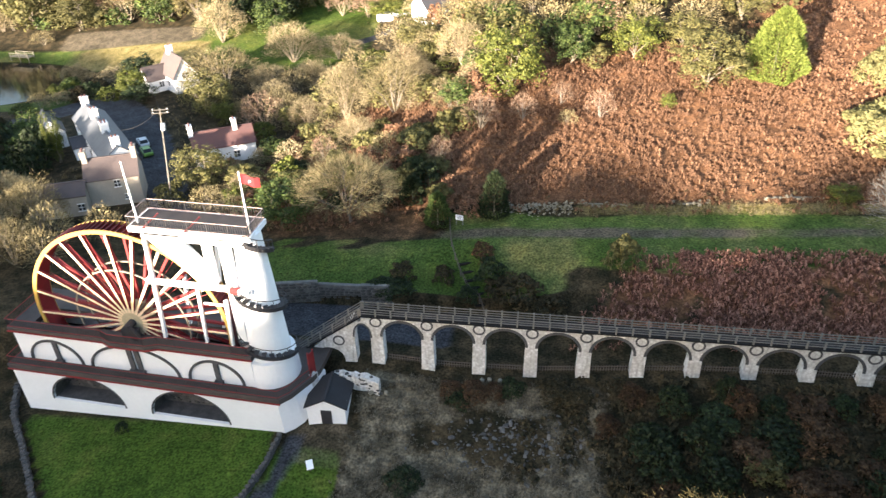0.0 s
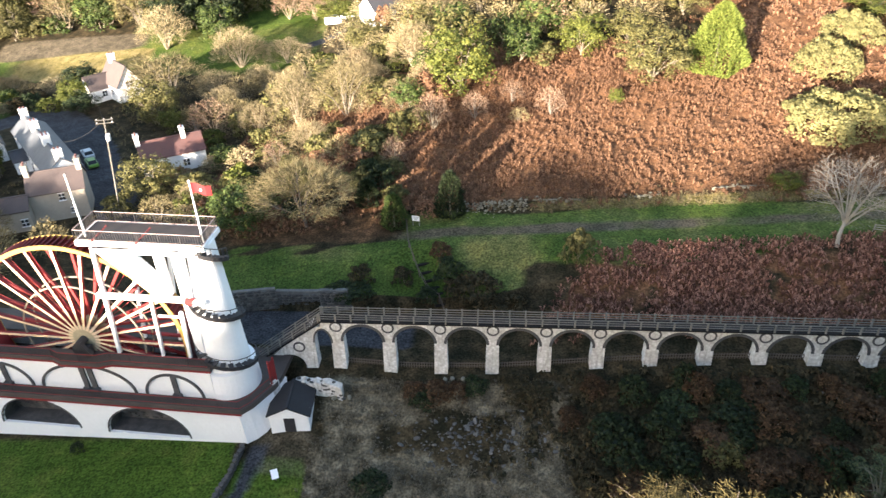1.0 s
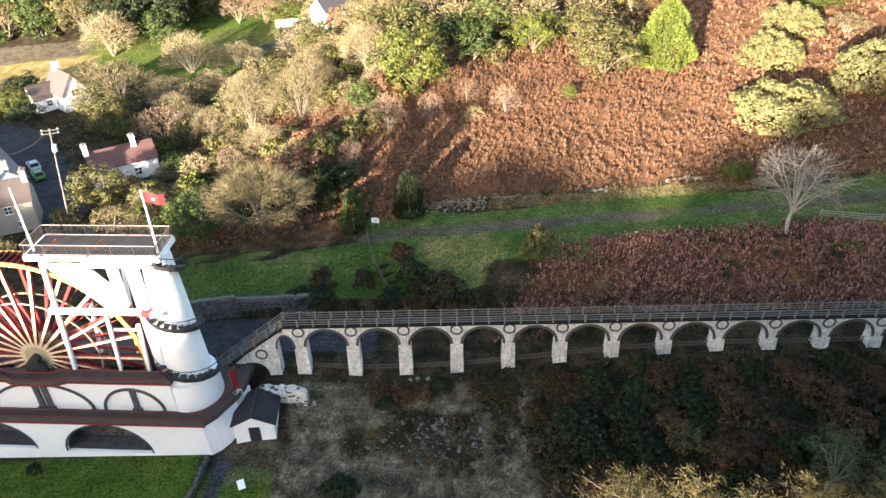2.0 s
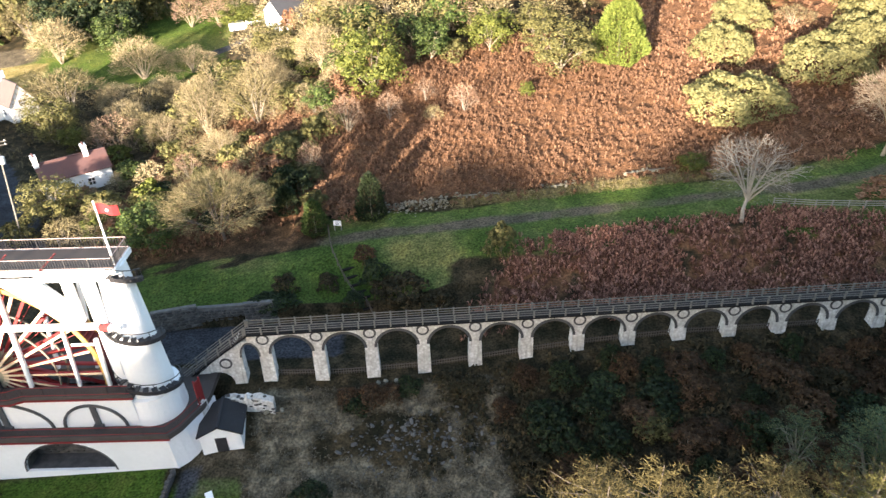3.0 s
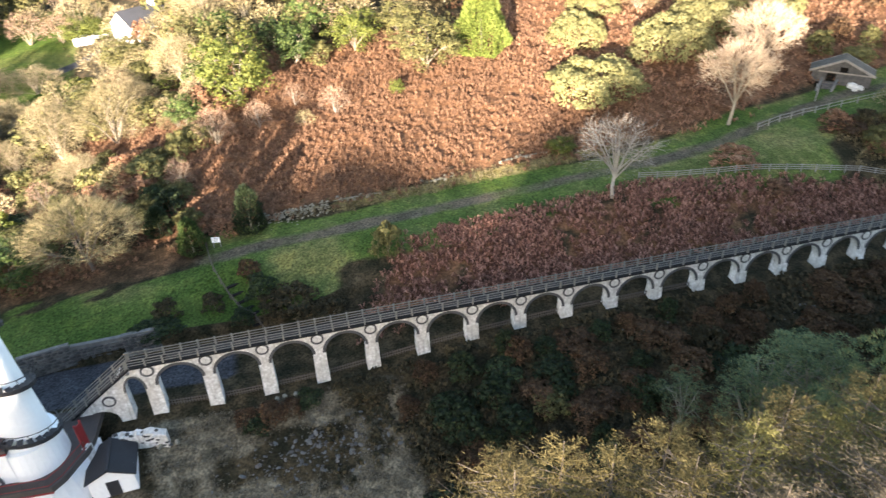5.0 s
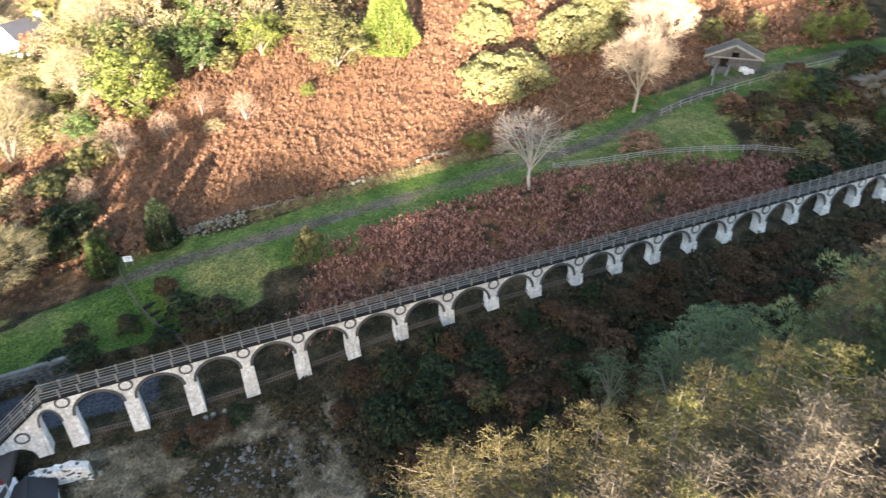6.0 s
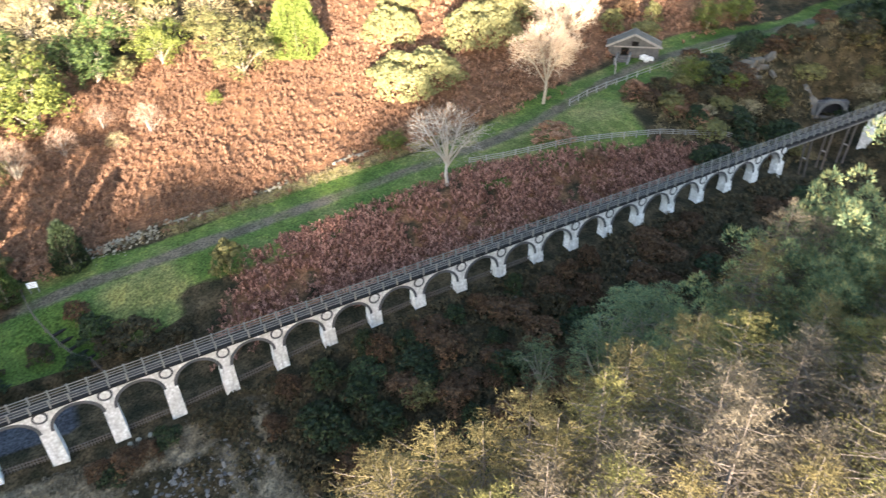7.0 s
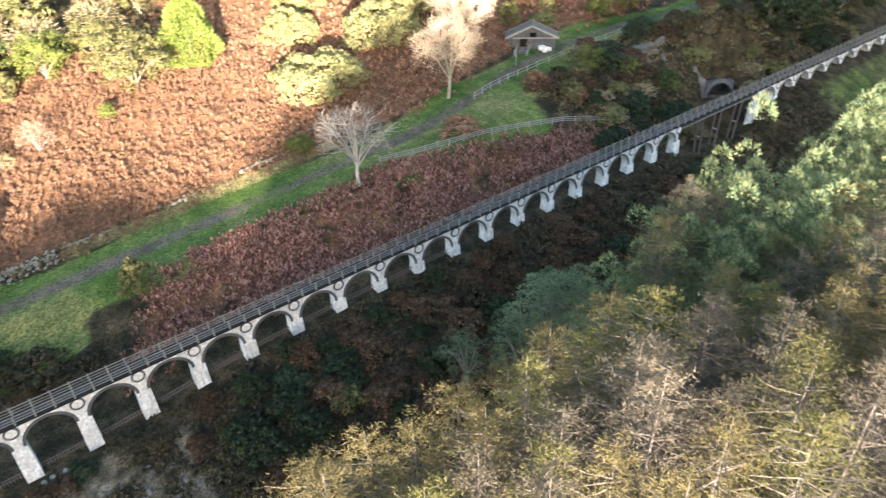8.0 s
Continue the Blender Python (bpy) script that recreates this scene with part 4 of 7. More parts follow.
# ---- buildings and small things ----
def gable_house(name, label, x, y, turn, length, width, eave, ridge, wall, roof, chimneys=(), windows=(), door=None, base=None, group="", cap=0.0):
    """A house along its own x axis: walls, two roof slopes, chimneys (place along the ridge), windows (side, place, sill, width, height)."""
    z = gz(x, y) if base is None else base
    h = thing(name, pose(x, y, z, 0, 0, turn), label, "house", group)
    L, W = length / 2, width / 2
    g = Geo()
    pent = [(-W, -1.0), (W, -1.0), (W, eave), (0, ridge - 0.12), (-W, eave)]
    g.sweep([[(-L, v, q) for v, q in pent], [(L, v, q) for v, q in pent]])
    part("wall", g, wall, h)
    slope = (ridge - eave) / W
    for s in (-1, 1):
        g = Geo()
        out = W + 0.25
        prof = [(0, ridge), (s * out, ridge - slope * out), (s * out, ridge - slope * out - 0.16), (0, ridge - 0.16)]
        g.sweep([[(-L - 0.2, v, q) for v, q in prof], [(L + 0.2, v, q) for v, q in prof]])
        r = part("roof", g, roof, h)
    part("ridge_cap", Geo().box((0, 0, ridge + 0.03), (2 * L + 0.4, 0.3, 0.12)), roof, h)
    for cx in chimneys:
        c = part("chimney", Geo().box((cx * L, 0, ridge + 0.35), (0.75, 1.3, 1.9)).box((cx * L, 0, ridge + 1.32), (0.9, 1.45, 0.14)), WHITE if wall is WHITE else GREYWALL, h)
        for k in (-0.3, 0.3):
            part("chimney_pot", Geo().tube([(cx * L, k, ridge + 1.38), (cx * L, k, ridge + 1.8)], [0.16, 0.13], 8), REDROOF, c)
    for side, place, sill, ww, hh in windows:
        g, f = Geo(), Geo()
        if side in ("f", "b"):
            v = -W - 0.02 if side == "f" else W + 0.02
            g.box((place, v, sill + hh / 2), (ww, 0.06, hh))
            f.box((place, v, sill + hh / 2), (0.07, 0.12, hh)).box((place, v, sill + hh / 2), (ww, 0.12, 0.07))
            f.box((place, v, sill - 0.06), (ww + 0.3, 0.26, 0.12)).box((place, v, sill + hh + 0.05), (ww + 0.16, 0.14, 0.1))
        else:
            u = -L - 0.02 if side == "l" else L + 0.02
            g.box((u, place, sill + hh / 2), (0.06, ww, hh))
            f.box((u, place, sill + hh / 2), (0.12, 0.07, hh)).box((u, place, sill + hh / 2), (0.12, ww, 0.07))
            f.box((u, place, sill - 0.06), (0.26, ww + 0.3, 0.12)).box((u, place, sill + hh + 0.05), (0.14, ww + 0.16, 0.1))
        w = part("window", g, GLASS, h, "dark glazed window")
        part("window_frame", f, WHITE, w)
    if door:
        side, place, ww, hh = door
        u = {"r": (L + 0.02, place, hh / 2 - 0.1), "l": (-L - 0.02, place, hh / 2 - 0.1), "f": (place, -W - 0.02, hh / 2 - 0.1), "b": (place, W + 0.02, hh / 2 - 0.1)}[side]
        s = (0.08, ww, hh) if side in "lr" else (ww, 0.08, hh)
        part("door", Geo().box(u, s), BLACK, h, "dark doorway")
    return h


gable_house("shed", "small white shed with black slate roof and dark doorway", 1.3, -5.2, 93.0, 3.9, 4.1, 2.4, 3.45, WHITE, BLACKSLATE, door=("l", 0.0, 1.15, 1.9), base=-8.3)
gable_house("house", "grey rendered stone house with brown slate roof and two chimneys", -45.2, 35.0, 24.0, 7.8, 5.8, 5.0, 7.3, GREYWALL, BROWNROOF, (-0.94, 0.94), [("f", 0.6, 3.3, 0.8, 1.1), ("f", 1.6, 1.0, 0.6, 0.8)], group="village houses")
gable_house("outbuilding", "long low grey stone outbuilding with brown slate roof", -51.4, 29.0, 24.0, 8.3, 4.1, 3.6, 5.0, GREYWALL, BROWNROOF, (), [("f", 3.2, 0.9, 0.9, 1.1)], group="village houses")
for k, (dx, dy) in enumerate(((0, 0), (-5.65, 6.1), (-11.3, 12.2))):
    gable_house("terraced_house", "white terraced house with grey slate roof and white chimneys", -50.6 + dx, 44.2 + dy, 133.0, 8.25, 5.6, 4.4 + 0.12 * k, 6.5 + 0.12 * k, WHITE, PALESLATE, (-0.9, 0.92), [("f", -1.6, 2.6, 0.9, 1.1), ("f", 1.6, 2.6, 0.9, 1.1), ("b", -1.6, 2.6, 0.9, 1.1), ("b", 1.6, 2.6, 0.9, 1.1)], door=("b", 0, 0.95, 2.0), group="terraced houses")
gable_house("cottage", "white cottage with a long weathered red roof", -34.0, 51.3, 31.0, 10.5, 5.4, 3.8, 5.9, WHITE, REDROOF, (-0.98, 0.45), [("f", -1.4, 1.2, 1.0, 1.2), ("f", 1.8, 1.2, 1.0, 1.2)], group="village houses")
gable_house("cottage", "white gabled cottage with brown roof and white chimney", -61.0, 89.0, -42.0, 9.0, 5.6, 3.8, 7.8, WHITE, BROWNROOF, (-0.5,), [("r", 0.0, 3.2, 1.5, 1.3), ("f", 1.0, 1.2, 1.0, 1.2)], group="village houses")
gable_house("cottage_wing", "side wing of the white cottage with brown roof", -66.0, 87.6, 48.0, 5.0, 4.6, 3.2, 5.6, WHITE, BROWNROOF, (), [("f", 0.4, 1.2, 1.0, 1.2)], group="village houses")
gable_house("cottage", "small white house with steep grey slate roof", -71.0, 55.5, -49.0, 6.0, 4.8, 3.4, 6.2, WHITE, SLATE, (), [("r", 0, 2.6, 0.8, 1.0)], group="village houses")
gable_house("bungalow", "white bungalow with a blue-grey slate roof among trees", -2.5, 104.0, 38.0, 10.0, 7.0, 2.8, 5.2, WHITE, SLATE, (0.6,), [("f", -2, 1.0, 1.2, 1.2), ("f", 2, 1.0, 1.2, 1.2)], group="village houses")
gable_house("annexe", "white lean annexe with a pale roof behind the terrace", -60.5, 51.0, 40.0, 5.0, 4.0, 2.6, 3.8, WHITE, SLATE, (), (), group="village houses")


def car(x, y, turn, paint, label):
    c = thing("car", pose(x, y, gz(x, y), 0, 0, turn), label, "car", "parked cars")
    g = Geo()
    rows = []
    for u, z0, z1, w in ((-2.1, 0.45, 0.80, 0.72), (-1.9, 0.30, 0.98, 0.84), (0.9, 0.28, 0.95, 0.86), (1.9, 0.30, 0.85, 0.82), (2.1, 0.42, 0.70, 0.70)):
        rows.append([(u, -w, z0), (u, w, z0), (u, w, z1), (u, -w, z1)])
    part("body", g.sweep(rows), paint, c)
    g = Geo()
    rows = []
    for u, z1, w in ((-1.85, 0.97, 0.80), (-1.3, 1.45, 0.66), (0.2, 1.46, 0.66), (1.05, 0.96, 0.78)):
        rows.append([(u, -w, 0.95), (u, w, 0.95), (u, w * 0.92, z1), (u, -w * 0.92, z1)])
    part("cabin", g.sweep(rows), GLASS, c, "dark glazed cabin")
    part("roof", Geo().box((-0.55, 0, 1.47), (1.5, 1.22, 0.06)), paint, c)
    for u in (-1.3, 1.3):
        for v in (-0.8, 0.8):
            w = part("wheel", Geo().tube([(u, v - 0.1, 0.31), (u, v + 0.1, 0.31)], [0.31, 0.31], 14), RUBBER, c)
            part("rim", Geo().tube([(u, v - 0.11, 0.31), (u, v + 0.11, 0.31)], [0.18, 0.18], 10), CARPAINT, w)
    return c


car(-49.8, 52.0, 130, CARGREEN, "yellow-green car parked beside the terrace")
car(-52.6, 56.0, 130, CARPAINT, "silver car parked beside the terrace")
car(-15.6, 125.0, 35, CARWHITE, "white car parked by the bungalow drive")
car(-12.8, 122.6, 35, CARPAINT, "grey car parked by the bungalow drive")
v = thing("van", pose(-19.6, 125.6, gz(-19.6, 125.6), 0, 0, 20), "white van parked on the drive by the lawn", "van")
part("body", Geo().sweep([[(-2.5, -0.95, 0.4), (-2.5, 0.95, 0.4), (-2.5, 0.9, 2.3), (-2.5, -0.9, 2.3)], [(1.0, -0.95, 0.4), (1.0, 0.95, 0.4), (1.0, 0.9, 2.35), (1.0, -0.9, 2.35)], [(1.8, -0.93, 0.4), (1.8, 0.93, 0.4), (1.8, 0.85, 1.2), (1.8, -0.85, 1.2)], [(2.6, -0.85, 0.45), (2.6, 0.85, 0.45), (2.6, 0.8, 0.95), (2.6, -0.8, 0.95)]]), CARWHITE, v)
for u in (-1.6, 1.7):
    for q in (-0.85, 0.85):
        part("wheel", Geo().tube([(u, q - 0.12, 0.35), (u, q + 0.12, 0.35)], [0.35, 0.35], 14), RUBBER, v)


def utility_pole(x, y, top):
    z = gz(x, y)
    p = thing("utility_pole", pose(x, y, z, 0, 7, 0), "tall grey wooden utility pole with cross arms and transformer", "utility pole")
    part("pole", Geo().tube([(0, 0, -0.5), (0, 0, top)], [0.13, 0.085], 8), RAILWOOD, p)
    for k in (0.2, 0.7):
        part("cross_arm", Geo().box((0, 0, top - k), (2.4, 0.1, 0.1), Euler((0, 0, 0.6)).to_matrix()), RAILWOOD, p)
        for s in (-1.0, 0.0, 1.0):
            part("insulator", Geo().tube([(s * 0.82, s * 0.56, top - k + 0.06), (s * 0.82, s * 0.56, top - k + 0.24)], [0.05, 0.04], 6), WHITE, p)
    part("transformer", Geo().tube([(0.35, -0.3, top - 3.2), (0.35, -0.3, top - 2.2)], [0.34, 0.34], 12), CARWHITE, p, "pale grey transformer drum")
    return p


utility_pole(-35.4, 33.0, 16.4)


def overhead_wire(a, b, sag):
    """A cable hanging between two points."""
    a, b = Vector(a), Vector(b)
    pts = [a.lerp(b, k / 10) - Vector((0, 0, sag * 4 * (k / 10) * (1 - k / 10))) for k in range(11)]
    tagged(new("overhead_wire", Geo().tube(pts, [0.022] * 11, 4).mesh("overhead_wire", RUBBER)), "thin dark overhead cable strung from the utility pole", "cable", "overhead cables")


top = gz(-35.4, 33.6) + 16.2
for p in ((-50.0, 45.0, gz(-50, 45) + 7.5), (-35.5, 50.0, gz(-35.5, 50) + 6.0), (-68.0, 88.0, gz(-68, 88) + 9.0)):
    overhead_wire((-33.5, 33.0, top), p, 1.0)


def line_wall(name, label, pts, height, thick, material, seed, step=0.55, tumble=0.08):
    """A wall of separate uneven stones along a line, following the ground."""
    r = random.Random(seed)
    w = thing(name, pose(0, 0, 0), label, "wall", kind="")
    core = Geo()
    for a, b in zip(pts[:-1], pts[1:]):
        run = math.dist(a, b)
        n = max(1, int(run / step))
        turn = math.atan2(b[1] - a[1], b[0] - a[0])
        for k in range(n):
            f = (k + 0.5) / n
            x, y = a[0] + (b[0] - a[0]) * f, a[1] + (b[1] - a[1]) * f
            z = gz(x, y)
            rows = max(1, round(height / 0.32))
            core.box((x, y, z + height * 0.2), (step * 1.05, thick * 0.6, height * 0.4), Euler((0, 0, turn)).to_matrix())
            for j in range(rows):
                ob = part("stone", STONES[r.randrange(len(STONES))], material, w)
                ob.matrix_local = pose(x + r.uniform(-tumble, tumble), y + r.uniform(-tumble, tumble), z + (j + 0.5) * height / rows * (1 - 0.4 * (tumble > 0.1) * r.random()), r.uniform(-12, 12) * (1 + 8 * tumble), r.uniform(-12, 12) * (1 + 8 * tumble), math.degrees(turn) + r.uniform(-14, 14)) @ Matrix.Diagonal((step * r.uniform(0.8, 1.2), thick * r.uniform(0.9, 1.15), height / rows * r.uniform(0.85, 1.15), 1))
                ob.data = {"dry_stone": STONES, "worn_limewash": PALES if r.random() < 0.4 else RUBBLES}.get(material.name, RUBBLES)[r.randrange(4)]
    part("core", core, RUBBLE if material is PIERWHITE else material, w)
    return w


line_wall("garden_wall", "low dark dry-stone wall round the lawn", [(-38.5, -3.0), (-35.5, -8.0), (-31.5, -12.0), (-27.5, -16.5), (-23.0, -21.5)], 0.9, 0.7, RUBBLE, 11)
line_wall("garden_wall", "low stone wall between lawn and paved path", [(-3.4, -8.8), (-3.6, -12.5), (-4.4, -16.5), (-6.5, -21.0)], 0.9, 0.55, RUBBLE, 12)
heap = thing("track_wall", pose(0, 0, 0), "tumbled heap of pale wall stones beside the grassy track", "wall")
r = random.Random(13)
for k in range(300):
    x, q = r.uniform(17.3, 26.8), abs(r.gauss(0, 0.55))
    y, c = 27.1 - q * 1.5, r.uniform(0.16, 0.33)
    part("stone", STONES[r.randrange(4)], DRYSTONE, heap).matrix_local = pose(x, y, gz(x, y) + max(0.05, 0.75 - 0.8 * q) * r.random(), r.uniform(-25, 25), r.uniform(-25, 25), r.uniform(0, 360)) @ Matrix.Diagonal((c * 1.3, c, c * 0.6, 1))
for k, run in enumerate([[(27.5, 27.4), (31, 27.3), (34.5, 27.2)], [(40.5, 27.4), (45, 27.6)], [(51.5, 28.2), (54, 28.4), (58.5, 28.6)]]):
    line_wall("track_wall", "tumbled remains of a low dry-stone wall below the bracken", run, 0.24, 0.5, DRYSTONE, 14 + k, 0.6, 0.8)


def retaining_wall():
    w = thing("retaining_wall", pose(0, 0, 0), "dark wet stone retaining wall behind the yard", "wall", kind="")
    for (x0, y0), (x1, y1), z0, z1 in (((-9.5, 9.4), (-4.4, 10.4), -6.2, -2.8), ((-4.4, 10.6), (4.6, 10.9), -6.2, -3.3), ((1.2, 10.1), (4.8, 10.3), -6.2, -2.7)):
        turn = math.atan2(y1 - y0, x1 - x0)
        L = math.dist((x0, y0), (x1, y1))
        part("core", Geo().box(((x0 + x1) / 2, (y0 + y1) / 2 + 0.2, (z0 + z1) / 2), (L, 0.5, z1 - z0), Euler((0, 0, turn)).to_matrix()), GREYSTONE, w)
        r = random.Random(int(L * 100))
        rows = int((z1 - z0) / 0.42)
        for j in range(rows):
            q = 0.0
            while q < L:
                s = r.uniform(0.5, 1.0)
                f = min(1.0, (q + s / 2) / L)
                ob = part("stone", (GREYS if r.random() < 0.25 else RUBBLES)[r.randrange(4)], RUBBLE, w)
                ob.matrix_local = pose(x0 + (x1 - x0) * f, y0 + (y1 - y0) * f - 0.02, z0 + (j + 0.5) * 0.42, 0, 0, math.degrees(turn) + r.uniform(-9, 9)) @ Matrix.Diagonal((s, r.uniform(0.3, 0.6), r.uniform(0.3, 0.5), 1))
                q += s
    return w


retaining_wall()

# boulders and quarry rubble on the slope
r = random.Random(77)
for k in range(300):
    x, y = r.gauss(21.0, 3.8), r.gauss(-7.2, 1.5)
    if k < 6:
        x, y = ((13.0, -7.8), (14.6, -7.2), (28.0, -6.6), (23.8, -8.0), (24.6, -6.6), (20.6, -5.4))[k]
    s = (0.7 if k < 3 else 0.6) if k < 6 else r.uniform(0.14, 0.3) + 0.35 * r.random() ** 4
    b = new("boulder", (GREYS if r.random() < 0.6 else RUBBLES)[r.randrange(4)])
    b.matrix_world = pose(x, y, gz(x, y) + 0.15 * s, r.uniform(-30, 30), r.uniform(-30, 30), r.uniform(0, 360)) @ Matrix.Diagonal((s * 1.3, s * 0.8, s * 0.42, 1))
    tagged(b, "loose grey quarry stone lying on the slope", "rock", "loose stones on the slope")


rock = thing("rock_outcrop", pose(0, 0, 0), "bare grey-brown rock face among scrub below the track", "rock")
for k in range(34):
    x, y = r.gauss(122.5, 2.6), r.gauss(16.6, 0.9)
    c = r.uniform(0.7, 1.9)
    part("stone", BROWNS[r.randrange(4)], BROWNROCK, rock).matrix_local = pose(x, y, gz(x, y) + 0.5 * c, r.uniform(-25, 25), r.uniform(-25, 25), r.uniform(0, 360)) @ Matrix.Diagonal((c * 1.7, c, c * 0.9, 1))
# gully stones, also standing in for white glints on the water
for k in range(46):
    x, y = (r.gauss(79, 2.0), r.gauss(-5.6, 1.0)) if k < 30 else (r.gauss(58.8, 1.5), r.gauss(-3.4, 0.5))
    c = r.uniform(0.16, 0.42)
    b = new("boulder", GREYS[r.randrange(4)])
    b.matrix_world = pose(x, y, gz(x, y) + 0.2 * c, r.uniform(-20, 20), r.uniform(-20, 20), r.uniform(0, 360)) @ Matrix.Diagonal((c * 1.4, c, c * 0.6, 1))
    tagged(b, "wet grey stone lying in the dark gully, doubling as water glint", "rock", "stones in the gully")


def broken_wall(pts, height, thick, seed):
    """A stump of whitewashed masonry with an uneven broken top and loose coping stones."""
    r = random.Random(seed)
    w = thing("ruined_wall", pose(0, 0, 0), "broken whitewashed stone wall stump below the stair", "wall")
    rows = []
    for a, b in zip(pts[:-1], pts[1:]):
        for k in range(7):
            f = k / 7
            x, y = a[0] + (b[0] - a[0]) * f, a[1] + (b[1] - a[1]) * f
            z, t = gz(x, y), height * r.uniform(0.85, 1.06)
            j = r.uniform(-0.07, 0.07)
            rows.append([(x, y - thick / 2 + j, z - 0.6), (x, y + thick / 2, z - 0.6), (x, y + thick / 2 + j, z + t), (x, y - thick / 2 + j * 1.5, z + t * r.uniform(0.92, 1.0))])
            if k % 3 == 1:
                s = r.uniform(0.35, 0.6)
                ob = part("stone", RUBBLES[r.randrange(4)], RUBBLE, w)
                ob.matrix_local = pose(x, y + 0.1, z + t, r.uniform(-15, 15), r.uniform(-15, 15), r.uniform(0, 90)) @ Matrix.Diagonal((s, s * 0.8, s * 0.5, 1))
    part("masonry", Geo().sweep(rows), PIERWHITE, w, "patchy whitewashed masonry")
    for k in range(60):
        q = rows[r.randrange(len(rows))]
        s = r.uniform(0.25, 0.5)
        ob = part("stone", (PALES if r.random() < 0.45 else RUBBLES)[r.randrange(4)], PIERWHITE, w)
        ob.matrix_local = pose(q[0][0] + r.uniform(-0.2, 0.2), q[3][1] + 0.08, gz(q[0][0], q[0][1]) + height * r.uniform(0.1, 0.95), r.uniform(-8, 8), r.uniform(-8, 8), r.uniform(-8, 8)) @ Matrix.Diagonal((s * 1.3, 0.3, s * 0.75, 1))
    return w


broken_wall([(1.2, -2.7), (3.6, -2.9), (6.8, -3.3)], 1.8, 0.8, 21)
for x, y, s in ((5.4, -3.6, 0.6), (7.0, -3.4, 0.5), (18.0, -0.8, 0.5), (19.2, -0.9, 0.6), (17.2, -0.9, 0.5)):
    b = new("boulder", STONES[int(x * 10) % 4])
    b.matrix_world = pose(x, y, gz(x, y) + 0.3 * s, 10, 20, x * 40) @ Matrix.Diagonal((s * 1.2, s, s * 0.9, 1))
    tagged(b, "pale block from a ruined wall below the stair", "rock", "ruined wall blocks")


def post_fence(name, label, pts, gap, height, rails, material, thick=0.1):
    f = thing(name, pose(0, 0, 0), label, "fence")
    me = Geo().box((0, 0, height / 2 - 0.15), (thick, thick, height + 0.3)).mesh("post", material)
    last = None
    for a, b in zip(pts[:-1], pts[1:]):
        n = max(1, round(math.dist(a, b) / gap))
        for k in range(n + (b == pts[-1])):
            q = k / n
            x, y = a[0] + (b[0] - a[0]) * q, a[1] + (b[1] - a[1]) * q
            z = gz(x, y)
            part("post", me, material, f).matrix_local = pose(x, y, z, 0, 0, 20)
            if last:
                for h in rails:
                    part("rail", Geo().beam((last[0], last[1], last[2] + h), (x, y, z + h), 0.05, 0.09), material, f)
            last = (x, y, z)
    return f


post_fence("rail_fence", "grey weathered post-and-rail fence along the fern bank", [(67.5, 17.2), (72, 15.6), (77.4, 14.2), (87, 13), (98, 11.8), (109, 9.2), (116, 6.5)], 2.2, 1.1, (0.4, 0.7, 1.0), OLDWOOD, 0.12)
post_fence("rail_fence", "grey post-and-rail fence beside the upper track", [(89.7, 23.4), (94, 24.4), (98.4, 25.0), (104.9, 24.9), (110.8, 25.1), (116.7, 25.2), (122, 24.8), (127.7, 24.2)], 2.4, 1.1, (0.5, 1.0), OLDWOOD, 0.12)
post_fence("path_fence", "leaning timber post fence beside the path steps", [(10.6, 23.2), (11.0, 20.5), (11.5, 17.8), (12.2, 15.9), (13.1, 14.0), (14.4, 11.9), (15.8, 10.8), (17.6, 8.0)], 1.7, 1.2, (0.6, 1.05), GREYBARK, 0.1)
post_fence("gate_fence", "short timber fence beside the shelter", [(103.4, 28.6), (105.2, 30.4), (106.0, 31.8)], 1.4, 1.1, (0.5, 1.0), OLDWOOD, 0.12)
for k in range(7):
    x, y = 12.6 + 0.5 * k, 15.4 - 0.95 * k
    s = new("path_step", Geo().box((0, 0, 0), (1.5, 0.34, 0.22)).mesh("path_step", TARBLACK))
    s.matrix_world = pose(x + 0.9, y, gz(x + 0.9, y) + 0.08, 0, 0, 24)
    tagged(s, "dark timber step let into the grassy bank", "step", "path steps")

# small sign board by the track
s = thing("sign_board", pose(11.9, 23.2, gz(11.9, 23.2), 0, 0, -12), "small white notice board on two posts by the track", "sign")
for u in (-0.45, 0.45):
    part("post", Geo().box((u, 0, 0.7), (0.09, 0.09, 1.5)), OLDWOOD, s)
part("board", Geo().box((0, -0.08, 1.15), (1.05, 0.06, 0.75)), WHITE, s)
for k in range(3):
    part("text_bar", Geo().box((0, -0.118, 1.38 - 0.2 * k), (0.75 - 0.15 * k, 0.012, 0.06)), DECK, s)
s = thing("sign_board", pose(0.8, -12.0, gz(0.8, -12.0), 0, 0, 25), "small white information lectern on the grass by the shed", "sign")
part("board", Geo().box((0, 0, 0.9), (0.7, 0.95, 0.06), Euler((0.5, 0, 0)).to_matrix()), WHITE, s)
part("post", Geo().box((0, 0.05, 0.4), (0.12, 0.12, 0.9)), OLDWOOD, s)

